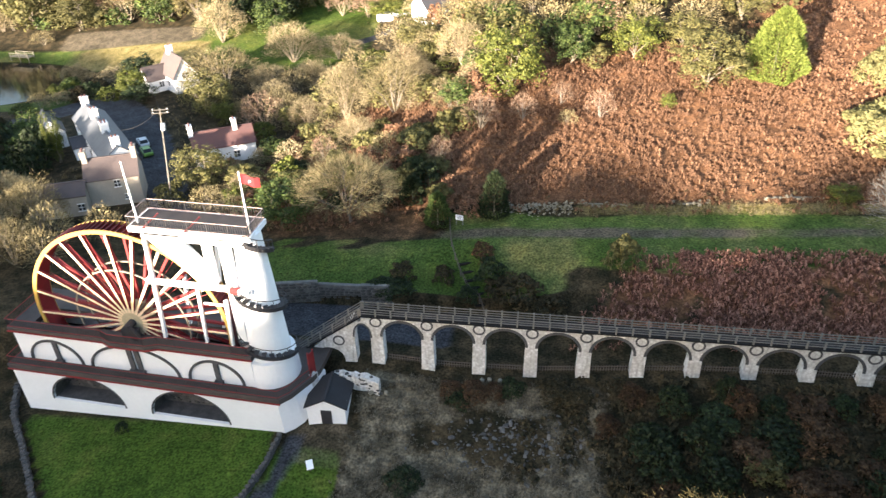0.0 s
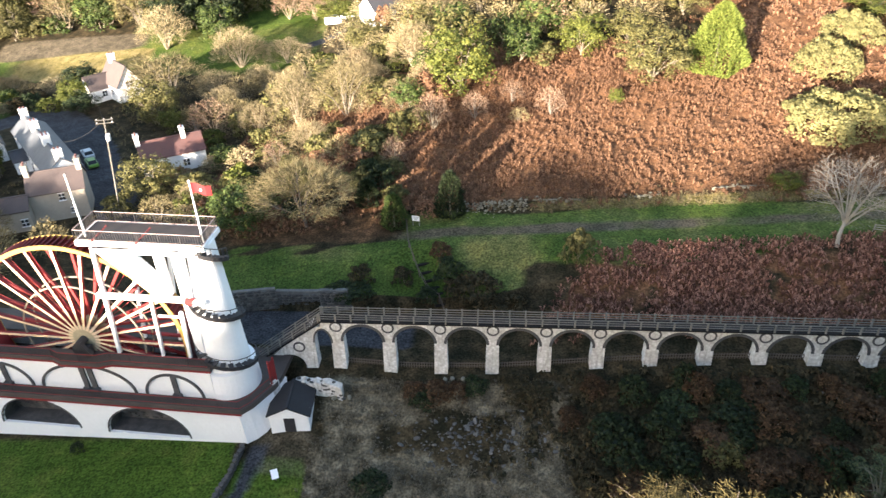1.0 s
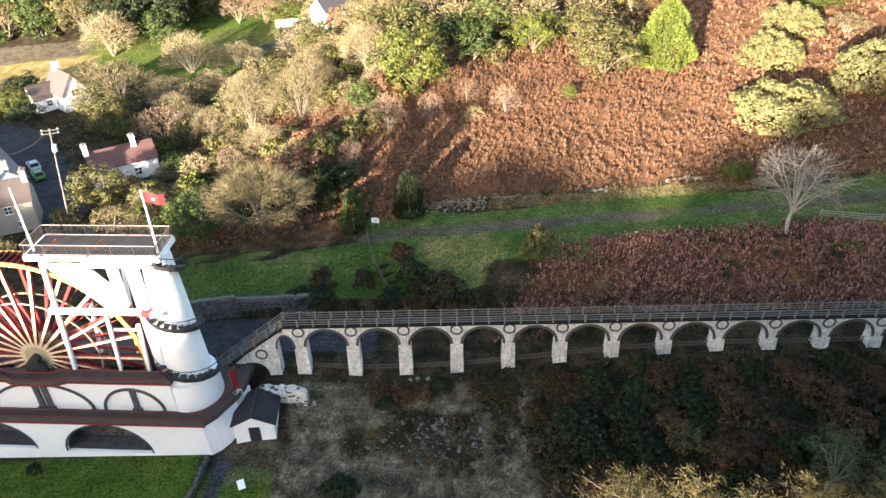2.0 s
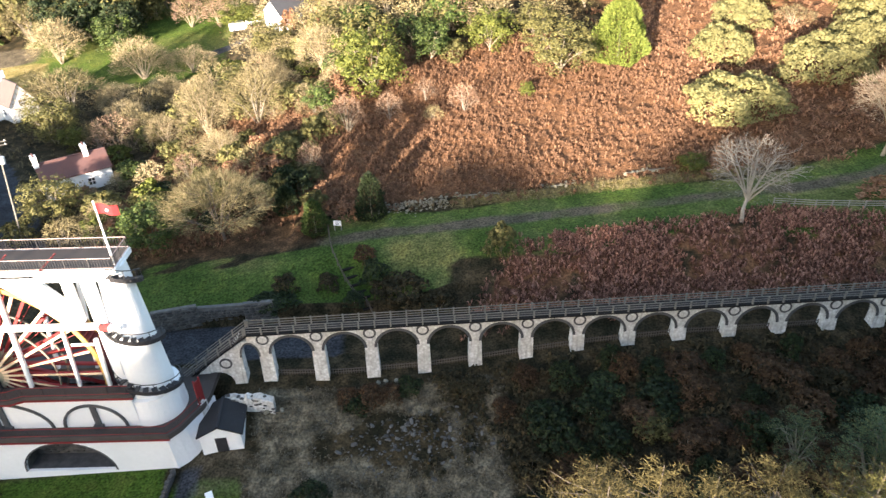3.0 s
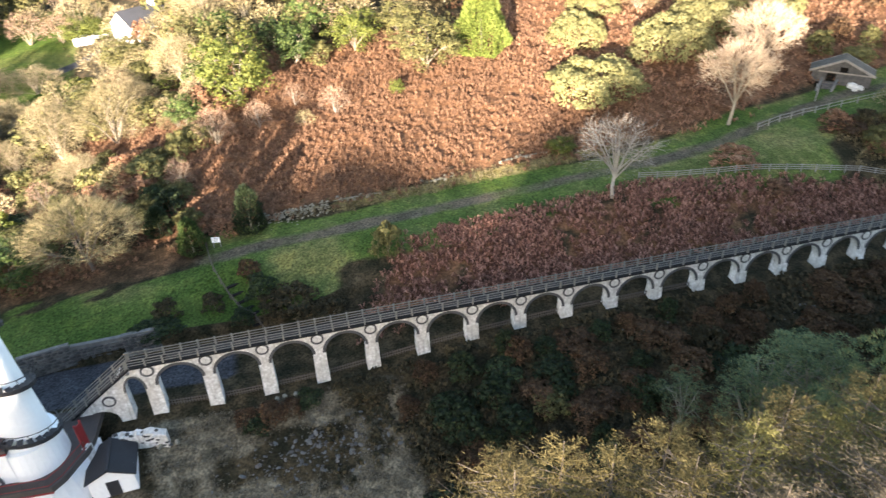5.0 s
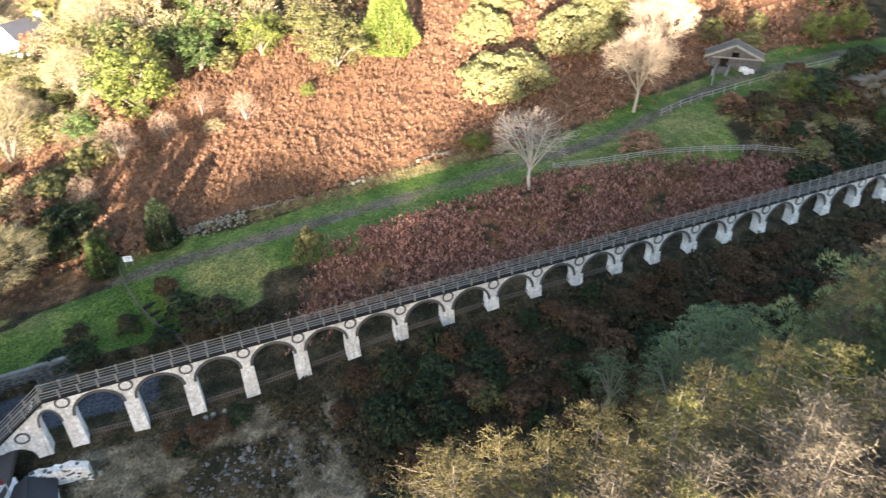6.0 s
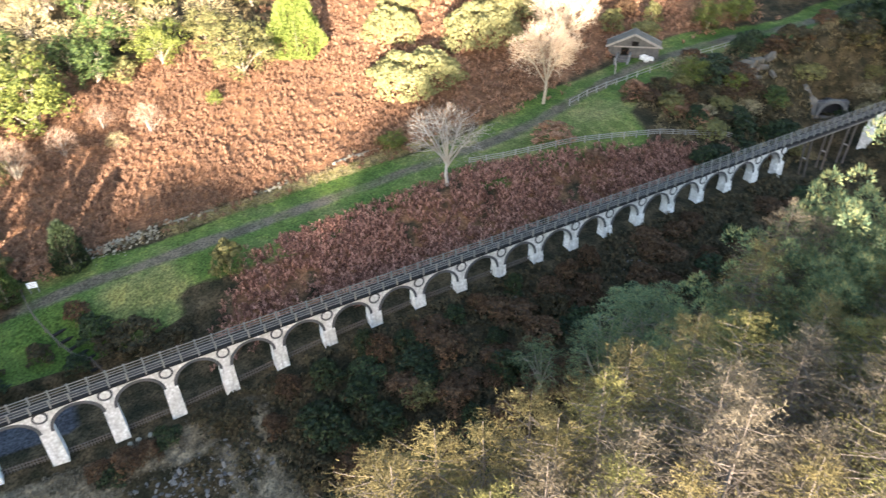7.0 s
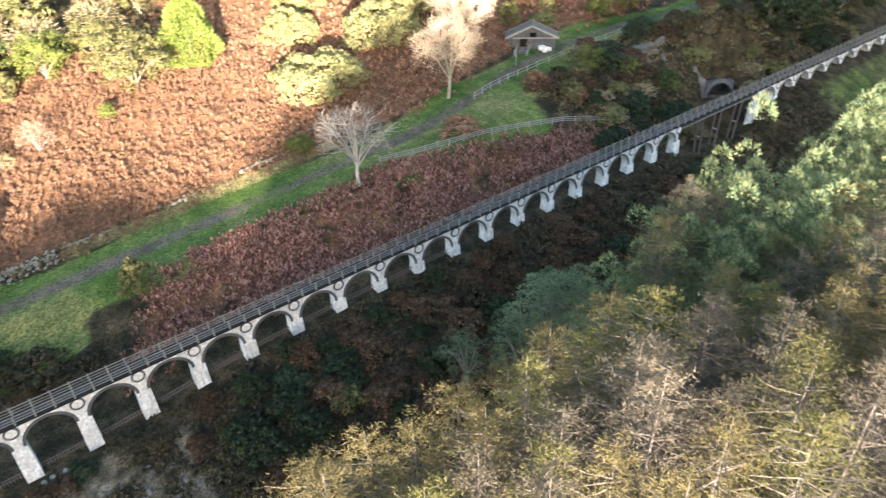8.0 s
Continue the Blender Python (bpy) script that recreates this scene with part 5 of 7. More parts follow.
# low picket fences between the piers
for i in range(1, 12):
    x0, x1, y = 5.58 * i + 0.8, 5.58 * (i + 1) - 0.8, 0.85
    f = thing("picket_fence", pose(x0, y, 0), "low pale picket fence between two piers of the viaduct", "fence", "picket fences under the arches")
    for h in (0.22, 0.58):
        part("rail", Geo().beam((0, 0, gz(x0, y) + h), (x1 - x0, 0, gz(x1, y) + h), 0.05, 0.07), GREYBARK, f)
    me = Geo().box((0, 0, 0.36), (0.10, 0.03, 0.84)).mesh("picket", GREYBARK)
    n = int((x1 - x0) / 0.27)
    for k in range(n + 1):
        part("picket", me, GREYBARK, f).matrix_local = pose((x1 - x0) * k / n, -0.05, gz(x0 + (x1 - x0) * k / n, y))

# red iron gate at the foot of the stair
gt = thing("gate", pose(-0.6, -4.2, -4.25, 0, 0, 62), "tall red iron gate at the end of the ledge", "gate")
part("panel", Geo().box((0, 0, 1.6), (0.62, 0.08, 2.6)), REDPAINT, gt)
for u in (-0.36, 0.36):
    part("gatepost", Geo().box((u, 0, 1.55), (0.14, 0.14, 3.2)), REDPAINT, gt)
part("foot", Geo().box((0, 0, -0.9), (0.9, 0.5, 1.9)), PIERWHITE, gt)

# gabled stone hut beside the upper track
h = thing("shelter", pose(110.0, 31.6, gz(110.0, 31.6) - 0.3, 0, 0, -43), "gabled stone hut with pale timber barge boards and a dark opening", "shelter")
gable = [(-4.3, -0.8), (4.3, -0.8), (4.3, 2.5), (0, 4.4), (-4.3, 2.5)]
for v0, v1, name in ((0.0, 0.45, "front_wall"), (2.4, 2.8, "back_wall")):
    g = Geo()
    if name == "back_wall":
        g.sweep([[(u, v0, z) for u, z in gable], [(u, v1, z) for u, z in gable]])
    else:
        for piece in ([(-4.3, -0.8), (-2.1, -0.8), (-2.1, 3.42), (-4.3, 2.5)], [(-2.1, 2.2), (-0.75, 2.2), (-0.75, 4.0), (-2.1, 3.42)], [(-0.75, -0.8), (-0.749, 4.0), (0, 4.35), (0.75, 4.0), (0.75, 3.2), (-0.4, 3.2), (-0.4, -0.8)], [(-0.4, -0.8), (4.3, -0.8), (4.3, 2.5), (0.75, 2.2), (-0.4, 2.2)], [(0.75, 2.2), (4.3, 2.5), (0.75, 4.0)]):
            g.sweep([[(u, v0, z) for u, z in piece], [(u, v1, z) for u, z in piece]])
    part(name, g, RUBBLE, h)
for u in (-4.1, 4.1):
    part("side_wall", Geo().box((u, 1.42, 0.8), (0.4, 1.95, 3.2)), GREYSTONE, h)
part("dark_interior", Geo().box((-0.4, 1.3, 1.4), (3.6, 0.1, 4.0)), TARBLACK, h, "darkness inside the opening")
for side in (-1, 1):
    part("barge_board", Geo().beam((side * 4.75, -0.3, 2.25), (0, -0.3, 4.45), 0.12, 0.34), OLDWOOD, h, "pale weathered barge board")
    part("barge_board", Geo().beam((side * 4.75, 3.1, 2.25), (0, 3.1, 4.45), 0.12, 0.34), OLDWOOD, h, "pale weathered barge board")
    part("roof", Geo().sweep([[(side * 4.7, v, 2.3), (0, v, 4.48), (0, v, 4.6), (side * 4.7, v, 2.42)] for v in (-0.22, 3.02)]), BROWNROCK, h, "dark weathered roof slope")
part("tie_beam", Geo().box((0.4, -0.12, 2.28), (7.6, 0.16, 0.2)), OLDWOOD, h)
# three pale blocks before the right half of the front wall
for u, v, c, turn in ((1.9, -0.8, 1.3, 6), (3.0, -0.9, 1.0, -10), (2.3, -1.7, 0.8, 18)):
    part("stone_block", PALES[int(7 * u) % 4], PIERWHITE, h, "pale stone block").matrix_local = pose(u, v, 0.1 + 0.5 * c, 0, 0, turn) @ Matrix.Diagonal((c * 1.2, c, c, 1))
for k in range(6):
    part("step", Geo().box((-1.4 - 0.1 * k, -0.5 - 0.55 * k, 0.6 - 0.3 * k), (1.7, 0.5, 0.5)), RUBBLE, h, "dark stone step")
for u, a, b in ((-2.5, 0.0, -3.4), (-0.4, 0.0, -3.4)):
    part("step_wall", Geo().beam((u, a, 0.9), (u - 0.6, b, -0.7), 0.35, 0.9), GREYSTONE, h)

# stone tunnel mouth beyond the viaduct
tx, ty = 136.0, 8.8
t = thing("tunnel_mouth", pose(tx, ty, -4.05, 0, 0, -28), "stone tunnel portal with a dark round arch in the bank", "tunnel")
g = Geo()
arched_wall(g, -2.75, 2.65, -1.6, 3.12, 0.0, 1.2, [(0, 2.3, 0.4, 2.5)], 16)
part("portal_wall", g, RUBBLE, t)
g = Geo()
arch_strip(g, 0, 2.3, 0.4, 2.5, 0.62, -0.1, 0.5, 16)
part("arch_ring", g, GREYSTONE, t, "pale dressed arch stones")
g = Geo()
rows = []
for v in (1.0, 9.0):
    rows.append([(2.35 * math.cos(math.pi * k / 12), v, (-1.0 if k in (0, 12) else 0.4) + 2.6 * math.sin(math.pi * k / 12)) for k in range(13)])
g.sweep(rows)
part("barrel", g, BLACK, t, "dark tunnel barrel")
part("depth", Geo().box((0, 1.05, 0.8), (4.58, 0.1, 4.1)), BLACK, t, "darkness inside the tunnel")
part("wing_wall", Geo().sweep([[(-2.9, v, -1.0), (-2.9, v, 3.6), (-4.2, v, 4.6), (-5.4, v, 6.4), (-6.0, v, 6.3), (-5.2, v, 3.6), (-4.4, v, -1.0)] for v in (0.1, 0.9)]), GREYSTONE, t, "stone wing wall stepping up the bank")

# stream pool and footbridge in the village
g = Geo()
g.face((-140, 80, -11.2), (-84, 80, -11.2), (-84, 120, -11.2), (-140, 120, -11.2))
tagged(new("water", g.mesh("water", WATER)), "still dark river pool", "water", kind="structure")

# timber landing stage at the pool's far bank
j = thing("landing_stage", pose(-121.5, 116.2, -10.3, 0, 0, -8), "small mossy plank landing stage at the pool edge", "jetty")
for k in range(14):
    part("plank", Geo().box((-3.0 + 0.46 * k, 0, 0.5), (0.42, 2.4, 0.08)), DRYSTONE, j)
for u in (-3.0, 0.0, 3.0):
    for q in (-1.1, 1.1):
        part("post", Geo().box((u, q, 0.0), (0.16, 0.16, 3.2)), DRYSTONE, j)
for q in (-1.1, 1.1):
    for h in (1.0, 1.5):
        part("rail", Geo().box((0, q, h), (6.2, 0.08, 0.12)), DRYSTONE, j)


# ---- plants ----
def unit(rng, n):
    d = rng.normal(size=(n, 3))
    return d / np.linalg.norm(d, axis=1)[:, None]


def leaf_mesh(rng, centres, size, facing, stretch=1.6, loose=0.55):
    """Pointed leaves at the centres, turned roughly along facing."""
    n = len(centres)
    up = facing / (np.linalg.norm(facing, axis=1)[:, None] + 1e-9) + unit(rng, n) * loose
    up /= np.linalg.norm(up, axis=1)[:, None] + 1e-9
    a = np.cross(up, unit(rng, n))
    a /= np.linalg.norm(a, axis=1)[:, None] + 1e-9
    b = np.cross(up, a)
    b /= np.linalg.norm(b, axis=1)[:, None] + 1e-9
    s = size * rng.uniform(0.6, 1.4, (n, 1))
    c = np.asarray(centres)
    v = np.stack([c - a * s * stretch * 0.5 + b * s * 0.5, c - a * s * stretch * 0.5 - b * s * 0.5, c + a * s * stretch * 0.6], 1).reshape(-1, 3)
    f = np.arange(3 * n).reshape(n, 3)
    return v, f


def needle_mesh(starts, ends, radii):
    """Three-sided tapering twigs."""
    s, e = np.asarray(starts, float), np.asarray(ends, float)
    n = len(s)
    d = e - s
    d /= np.linalg.norm(d, axis=1)[:, None] + 1e-9
    a = np.cross(d, np.array([0.31, 0.52, 0.79]))
    a /= np.linalg.norm(a, axis=1)[:, None] + 1e-9
    b = np.cross(d, a)
    r = np.asarray(radii, float).reshape(-1, 1)
    v = np.stack([s + a * r, s - 0.5 * a * r + 0.87 * b * r, s - 0.5 * a * r - 0.87 * b * r, e], 1).reshape(-1, 3)
    k = 4 * np.arange(n)[:, None]
    f = np.concatenate([k + [0, 1, 3], k + [1, 2, 3], k + [2, 0, 3]], 0)
    return v, f


def array_mesh(name, v, f, material):
    me = bpy.data.meshes.new(name)
    me.from_pydata(np.asarray(v).tolist(), [], np.asarray(f).tolist())
    me.materials.append(material)
    return me


def skeleton_tree(rng, h, w, limbs=7, subs=7, bole=0.28, gnarl=0.25):
    """Trunk and limbs of a broad tree as one Geo, with the outer branches' ends."""
    g = Geo()
    top = Vector((rng.normal() * 0.03 * h, rng.normal() * 0.03 * h, bole * h))
    r0 = 0.014 * h + 0.04
    g.tube([(0, 0, -0.4), (0.02 * h, 0, bole * h * 0.5), top], [r0 * 1.35, r0, r0 * 0.85], 7)
    outer, inner = [], []
    for k in range(limbs):
        t = 2 * math.pi * (k + rng.uniform(-0.3, 0.3)) / limbs
        el = rng.uniform(0.35, 1.35)
        end = Vector((math.cos(t) * math.cos(el) * w * 0.40, math.sin(t) * math.cos(el) * w * 0.40, bole * h + (h * (0.95 - bole)) * (0.25 + 0.65 * math.sin(el)) * 0.85))
        mid = top.lerp(end, 0.5) + Vector((rng.normal(), rng.normal(), abs(rng.normal()))) * gnarl * 0.35
        g.tube([top - Vector((0, 0, 0.15 * h * rng.uniform(0, 0.6))), mid, end], [r0 * 0.55, r0 * 0.36, r0 * 0.14], 5)
        for j in range(subs):
            q = rng.uniform(0.35, 1.0)
            base = top.lerp(mid, q * 2) if q < 0.5 else mid.lerp(end, q * 2 - 1)
            d = Vector((math.cos(t + rng.normal() * 0.9), math.sin(t + rng.normal() * 0.9), rng.uniform(-0.15, 1.1))).normalized()
            tip = base + d * w * rng.uniform(0.12, 0.24)
            tip.z = min(tip.z, h * 0.97)
            g.tube([base, base.lerp(tip, 0.5) + Vector((0, 0, 0.05 * w * rng.uniform(-0.3, 0.6))), tip], [r0 * 0.2, r0 * 0.13, r0 * 0.05], 4)
            outer.append(tip)
            inner.append(base)
    return g, outer, inner


def bare_tree(seed, h, w, bark, twig, dense=1.0, fine=1.0, limbs=8, bole=0.17):
    """A leafless broad tree: wood, and a crown of fine twigs."""
    rng = np.random.default_rng(seed)
    g, outer, inner = skeleton_tree(rng, h, w, limbs, limbs, bole)
    s, e, r = [], [], []
    for tip, base in zip(outer, inner):
        for _ in range(int(5 * dense)):
            p = np.array(base.lerp(tip, rng.uniform(0.3, 1.0)))
            d = np.array(tip - base) / max((tip - base).length, 0.1) + unit(rng, 1)[0] * 0.85 + np.array([0, 0, 0.35])
            d /= np.linalg.norm(d)
            q = p + d * w * rng.uniform(0.06, 0.13)
            s.append(p), e.append(q), r.append((0.0030 * h + 0.008) * fine)
            for _ in range(2):
                o = p + (q - p) * rng.uniform(0.3, 0.95)
                k = d + unit(rng, 1)[0] * 0.8
                s.append(o), e.append(o + k / np.linalg.norm(k) * w * rng.uniform(0.03, 0.07)), r.append((0.0022 * h + 0.006) * fine)
    # fine outer twigs that round off the crown
    n = int(900 * dense)
    d = unit(rng, n)
    d[:, 2] = np.abs(d[:, 2]) * 1.15 - 0.32
    lump = 1 + 0.16 * np.sin(5 * d[:, :1] + seed) * np.cos(4 * d[:, 1:2] - seed) + 0.1 * np.sin(9 * d[:, 2:] + seed)
    p = np.array([0, 0, 0.56 * h]) + d * np.array([w * 0.43, w * 0.43, h * 0.42]) * lump * rng.uniform(0.55, 1.0, (n, 1)) ** 0.5
    k = d + unit(rng, n) * 0.6 + np.array([0, 0, 0.4])
    k /= np.linalg.norm(k, axis=1)[:, None]
    s, e = np.concatenate([s, p]), np.concatenate([e, p + k * w * rng.uniform(0.04, 0.10, (n, 1))])
    r = np.concatenate([r, np.full(n, (0.0026 * h + 0.007) * fine)])
    v, f = needle_mesh(s, e, r)
    return ("trunk", g.mesh("trunk", bark)), ("crown", array_mesh("crown", v, f, twig))


def spray_mesh(rng, starts, dirs, length, width):
    """Thin pointed twigs or needle sprays, one sliver each, along their directions."""
    n = len(starts)
    d = np.asarray(dirs) / (np.linalg.norm(dirs, axis=1)[:, None] + 1e-9)
    b = np.cross(d, unit(rng, n))
    b /= np.linalg.norm(b, axis=1)[:, None] + 1e-9
    L = np.broadcast_to(np.asarray(length, float).reshape(-1, 1), (n, 1)) * rng.uniform(0.6, 1.4, (n, 1))
    s = np.asarray(starts)
    v = np.stack([s + b * width, s - b * width, s + d * L], 1).reshape(-1, 3)
    return v, np.arange(3 * n).reshape(n, 3)


def fan_tree(seed, h, w, bark, twig, stems=16, count=2600, low=0.12, width=0.035):
    """A leafless tree of many stems fanning up from the ground into a rounded head of fine twigs."""
    rng = np.random.default_rng(seed)
    g = Geo()
    pts, dirs = [], []
    for k in range(stems):
        t = 2 * math.pi * (k + rng.uniform(-0.4, 0.4)) / stems * 2.4
        q = math.sqrt(rng.uniform(0.02, 1.0))
        el = math.acos(min(0.97, q))
        lump = rng.uniform(0.8, 1.08)
        end = np.array([math.cos(t) * q * w * 0.48, math.sin(t) * q * w * 0.48, h * (low + (1 - low) * math.sin(el) ** 0.8)]) * lump
        mid = end * np.array([0.38, 0.38, 0.55]) + rng.normal(size=3) * 0.03 * w
        r0 = 0.010 * h
        g.tube([(end[0] * 0.03, end[1] * 0.03, -0.3), tuple(mid), tuple(end * 0.96)], [r0, r0 * 0.6, r0 * 0.15], 4, False)
        n = count // stems // 2 + 1
        f = rng.uniform(0.35, 1.0, (n, 1)) ** 0.7
        p = np.where(f < 0.55, mid * f / 0.55, mid + (end - mid) * (f - 0.55) / 0.45)
        axis = end - mid
        axis = axis / np.linalg.norm(axis)
        p = p + rng.normal(size=(n, 3)) * (0.055 * w) * np.array([1, 1, 0.6]) * (0.4 + f)
        p[:, 2] = np.maximum(p[:, 2], 0.1)
        out = p - np.array([0, 0, 0.15 * h])
        out = out / (np.linalg.norm(out, axis=1)[:, None] + 1e-9)
        pts.append(p)
        dirs.append(axis * 0.4 + out * 0.7 + unit(rng, n) * 0.8 + np.array([0, 0, 0.1]))
    # rounded head of fine outer twigs
    n = count
    t, q = rng.uniform(0, 2 * np.pi, n), rng.uniform(-0.25, 1.0, n)
    e = np.sqrt(1 - q * q)
    d = np.stack([np.cos(t) * e, np.sin(t) * e, q], 1)
    lump = 1 + 0.12 * np.sin(4 * t + seed) * e[:] + 0.09 * np.sin(7 * q + 3 * t + seed)
    p = np.array([0, 0, 0.38 * h]) + d * np.array([0.44 * w, 0.44 * w, 0.56 * h]) * (lump * rng.uniform(0.5, 1.0, n) ** 0.4)[:, None]
    pts.append(p)
    dirs.append(d + unit(rng, n) * 0.6 + np.array([0, 0, 0.15]))
    v, f = spray_mesh(rng, np.concatenate(pts), np.concatenate(dirs), 0.065 * w, width)
    return ("trunk", g.mesh("trunk", bark)), ("crown", array_mesh("crown", v, f, twig))


def larch_tree(seed, h, w, bark, leaf, whorls=22, arms=9, tufts=44):
    """A shaggy larch: uneven tiers of branches that turn up at the tips, hung with thin sprays."""
    rng = np.random.default_rng(seed)
    g = Geo().tube([(0, 0, -0.4), (0.1, 0, h * 0.55), (0, 0.1, h)], [0.010 * h + 0.04, 0.10, 0.012], 5)
    pts, dirs = [], []
    lean = rng.uniform(0, 6.28)
    for k in range(whorls):
        f = (k + 0.5) / whorls
        for j in range(arms):
            t = 2 * math.pi * (j + rng.uniform(-0.4, 0.4)) / arms + k * 1.7
            side = 1 + 0.22 * math.sin(2 * t + lean) + 0.15 * math.sin(3 * t + 5 * f + lean)
            L = (0.5 * w * (1 - f) ** 0.62 * side + 0.2) * rng.uniform(0.6, 1.15)
            a = np.array([0, 0, h * (0.46 + 0.53 * f) + rng.uniform(-0.5, 0.5)])
            d = np.array([math.cos(t), math.sin(t), 0.0])
            rise = rng.uniform(-0.02, 0.22)
            if L > 1.0:
                g.tube([a, a + d * L * 0.55 + np.array([0, 0, 0.02 * L]), a + d * L * 0.95 + np.array([0, 0, rise * L])], [0.026, 0.017, 0.006], 3, False)
            q = np.sqrt(rng.uniform(0.05, 1.0, (tufts, 1)))
            p = a + d * L * q + np.array([0, 0, 1.0]) * rise * L * q ** 2 + rng.normal(size=(tufts, 3)) * np.array([0.15, 0.15, 0.11]) * (0.6 + 0.35 * L)
            pts.append(p)
            dirs.append(d * 0.65 + unit(rng, tufts) * 0.95 + np.array([0, 0, 0.30]))
    v, fa = spray_mesh(rng, np.concatenate(pts), np.concatenate(dirs), 0.025 * w, 0.0165)
    return ("trunk", g.mesh("trunk", bark)), ("crown", array_mesh("crown", v, fa, leaf))


def pine_tree(seed, h, w, bark, leaf, clumps=48, per=150, low=0.30, length=0.25, width=0.055):
    """A broad pine: rounded tufts of outward needle sprays over an uneven crown with dark gaps."""
    rng = np.random.default_rng(seed)
    g, outer, inner = skeleton_tree(rng, h, w, 7, 5, 0.3)
    pts, dirs = [], []
    for k in range(clumps):
        q = 1 - (1 + low) * (k + 0.5) / clumps
        t = k * 2.39996 + rng.normal() * 0.3
        e = math.sqrt(max(0.0, 1 - q * q))
        lump = (1 + 0.17 * math.sin(3 * t + seed) + 0.13 * math.sin(5 * q + 2 * t)) * rng.uniform(0.72, 1.08)
        d = np.array([math.cos(t) * e, math.sin(t) * e, q])
        c = np.array([0, 0, 0.55 * h]) + d * np.array([0.42 * w, 0.42 * w, 0.40 * h]) * lump
        rad = 0.108 * w * rng.uniform(0.6, 1.35)
        k2 = unit(rng, per)
        k2[:, 2] = np.abs(k2[:, 2]) * 1.1 - 0.35
        pts.append(c + k2 * rad * rng.uniform(0.6, 1.0, (per, 1)) * np.array([1.2, 1.2, 0.72]))
        dirs.append(k2 * 1.2 + np.array([0, 0, 0.35]) + unit(rng, per) * 0.35)
    v, f = spray_mesh(rng, np.concatenate(pts), np.concatenate(dirs), length, width)
    return ("trunk", g.mesh("trunk", bark)), ("crown", array_mesh("crown", v, f, leaf))


def leafy_tree(seed, h, w, bark, leaf, size=0.21, per=64, bole=0.14, clump=0.095, limbs=8, low=0.75, shell=34):
    """A broadleaf tree: limbs that end in rounded clumps of leaves, leafy nearly to the ground."""
    rng = np.random.default_rng(seed)
    g, outer, inner = skeleton_tree(rng, h, w, limbs, limbs - 1, bole)
    pts, face = [], []
    mid = np.array([0, 0, 0.45 * h])
    for tip, base in zip(outer, inner):
        c = np.array(tip)
        rad = w * clump * rng.uniform(0.6, 1.5)
        d = unit(rng, per)
        d[:, 2] = np.abs(d[:, 2]) * 1.1 - 0.25
        pts.append(c + d * rad * rng.uniform(0.6, 1.0, (per, 1)) * np.array([1.1, 1.1, 0.8]))
        face.append(d)
    for k in range(shell):
        q = 1 - (1 + low) * (k + 0.5) / shell
        t = k * 2.39996 + rng.normal() * 0.3
        e = math.sqrt(max(0.0, 1 - q * q))
        o = np.array([math.cos(t) * e, math.sin(t) * e, q])
        lump = (1 + 0.14 * math.sin(3 * t + seed) + 0.12 * math.sin(5 * q + 2 * t)) * rng.uniform(0.75, 1.05)
        c = np.array([0, 0, 0.52 * h]) + o * np.array([w * 0.40, w * 0.40, h * 0.40]) * lump
        d = unit(rng, per) + o * 0.6
        pts.append(c + d * w * clump * rng.uniform(0.8, 1.5) * rng.uniform(0.6, 1.0, (per, 1)))
        face.append(d)
    pts = np.concatenate(pts)
    pts[:, 2] = np.maximum(pts[:, 2], 0.05 * h)
    v, f = leaf_mesh(rng, pts, size, facing=np.concatenate(face) + 0.3 * (pts - mid) / w)
    return ("trunk", g.mesh("trunk", bark)), ("crown", array_mesh("crown", v, f, leaf))


def mound(seed, h, w, leaf, pads=22, per=44, size=0.3):
    """A many-stemmed bush, leafy to the ground, of uneven rounded pads."""
    rng = np.random.default_rng(seed)
    g, pts, face = Geo(), [], []
    for k in range(pads):
        t, q = k * 2.39996 + rng.normal() * 0.3, math.sqrt((k + rng.uniform(0, 1)) / pads)
        q *= 1 + 0.12 * math.sin(3 * t + seed)
        z = h * (0.10 + 0.78 * math.sqrt(max(0.0, 1 - min(q, 1.0) ** 2)) * rng.uniform(0.65, 1.1))
        c = np.array([math.cos(t) * q * w * 0.42, math.sin(t) * q * w * 0.42, z])
        rad = (0.62 * w / math.sqrt(pads)) * rng.uniform(0.6, 1.2)
        d = unit(rng, per)
        d[:, 2] = np.abs(d[:, 2]) * 1.1 - 0.3
        pts.append(c + d * rad * rng.uniform(0.75, 1.0, (per, 1)) * np.array([1.1, 1.1, 0.75]))
        face.append(d)
        if k % 7 == 0:
            g.tube([(c[0] * 0.15, c[1] * 0.15, -0.3), (c[0] * 0.5, c[1] * 0.5, z * 0.4), (c[0] * 0.8, c[1] * 0.8, z * 0.8)], [0.05, 0.035, 0.015], 3, False)
    n = pads * per // 3
    t, f = rng.uniform(0, 2 * np.pi, n), rng.uniform(0.0, 0.75, n)
    e = np.sqrt(1 - f * f) * w * 0.43 * (1 + 0.16 * np.sin(3 * t + seed) + 0.1 * np.sin(7 * t)) * rng.uniform(0.75, 1.03, n)
    pts.append(np.stack([np.cos(t) * e, np.sin(t) * e, f * h * 0.95], 1))
    face.append(np.stack([np.cos(t), np.sin(t), f], 1))
    pts = np.concatenate(pts)
    pts[:, 2] = np.maximum(pts[:, 2], 0.08)
    v, f = leaf_mesh(rng, pts, size, facing=np.concatenate(face), loose=0.7)
    return ("trunk", g.mesh("trunk", BARK)), ("crown", array_mesh("crown", v, f, leaf))


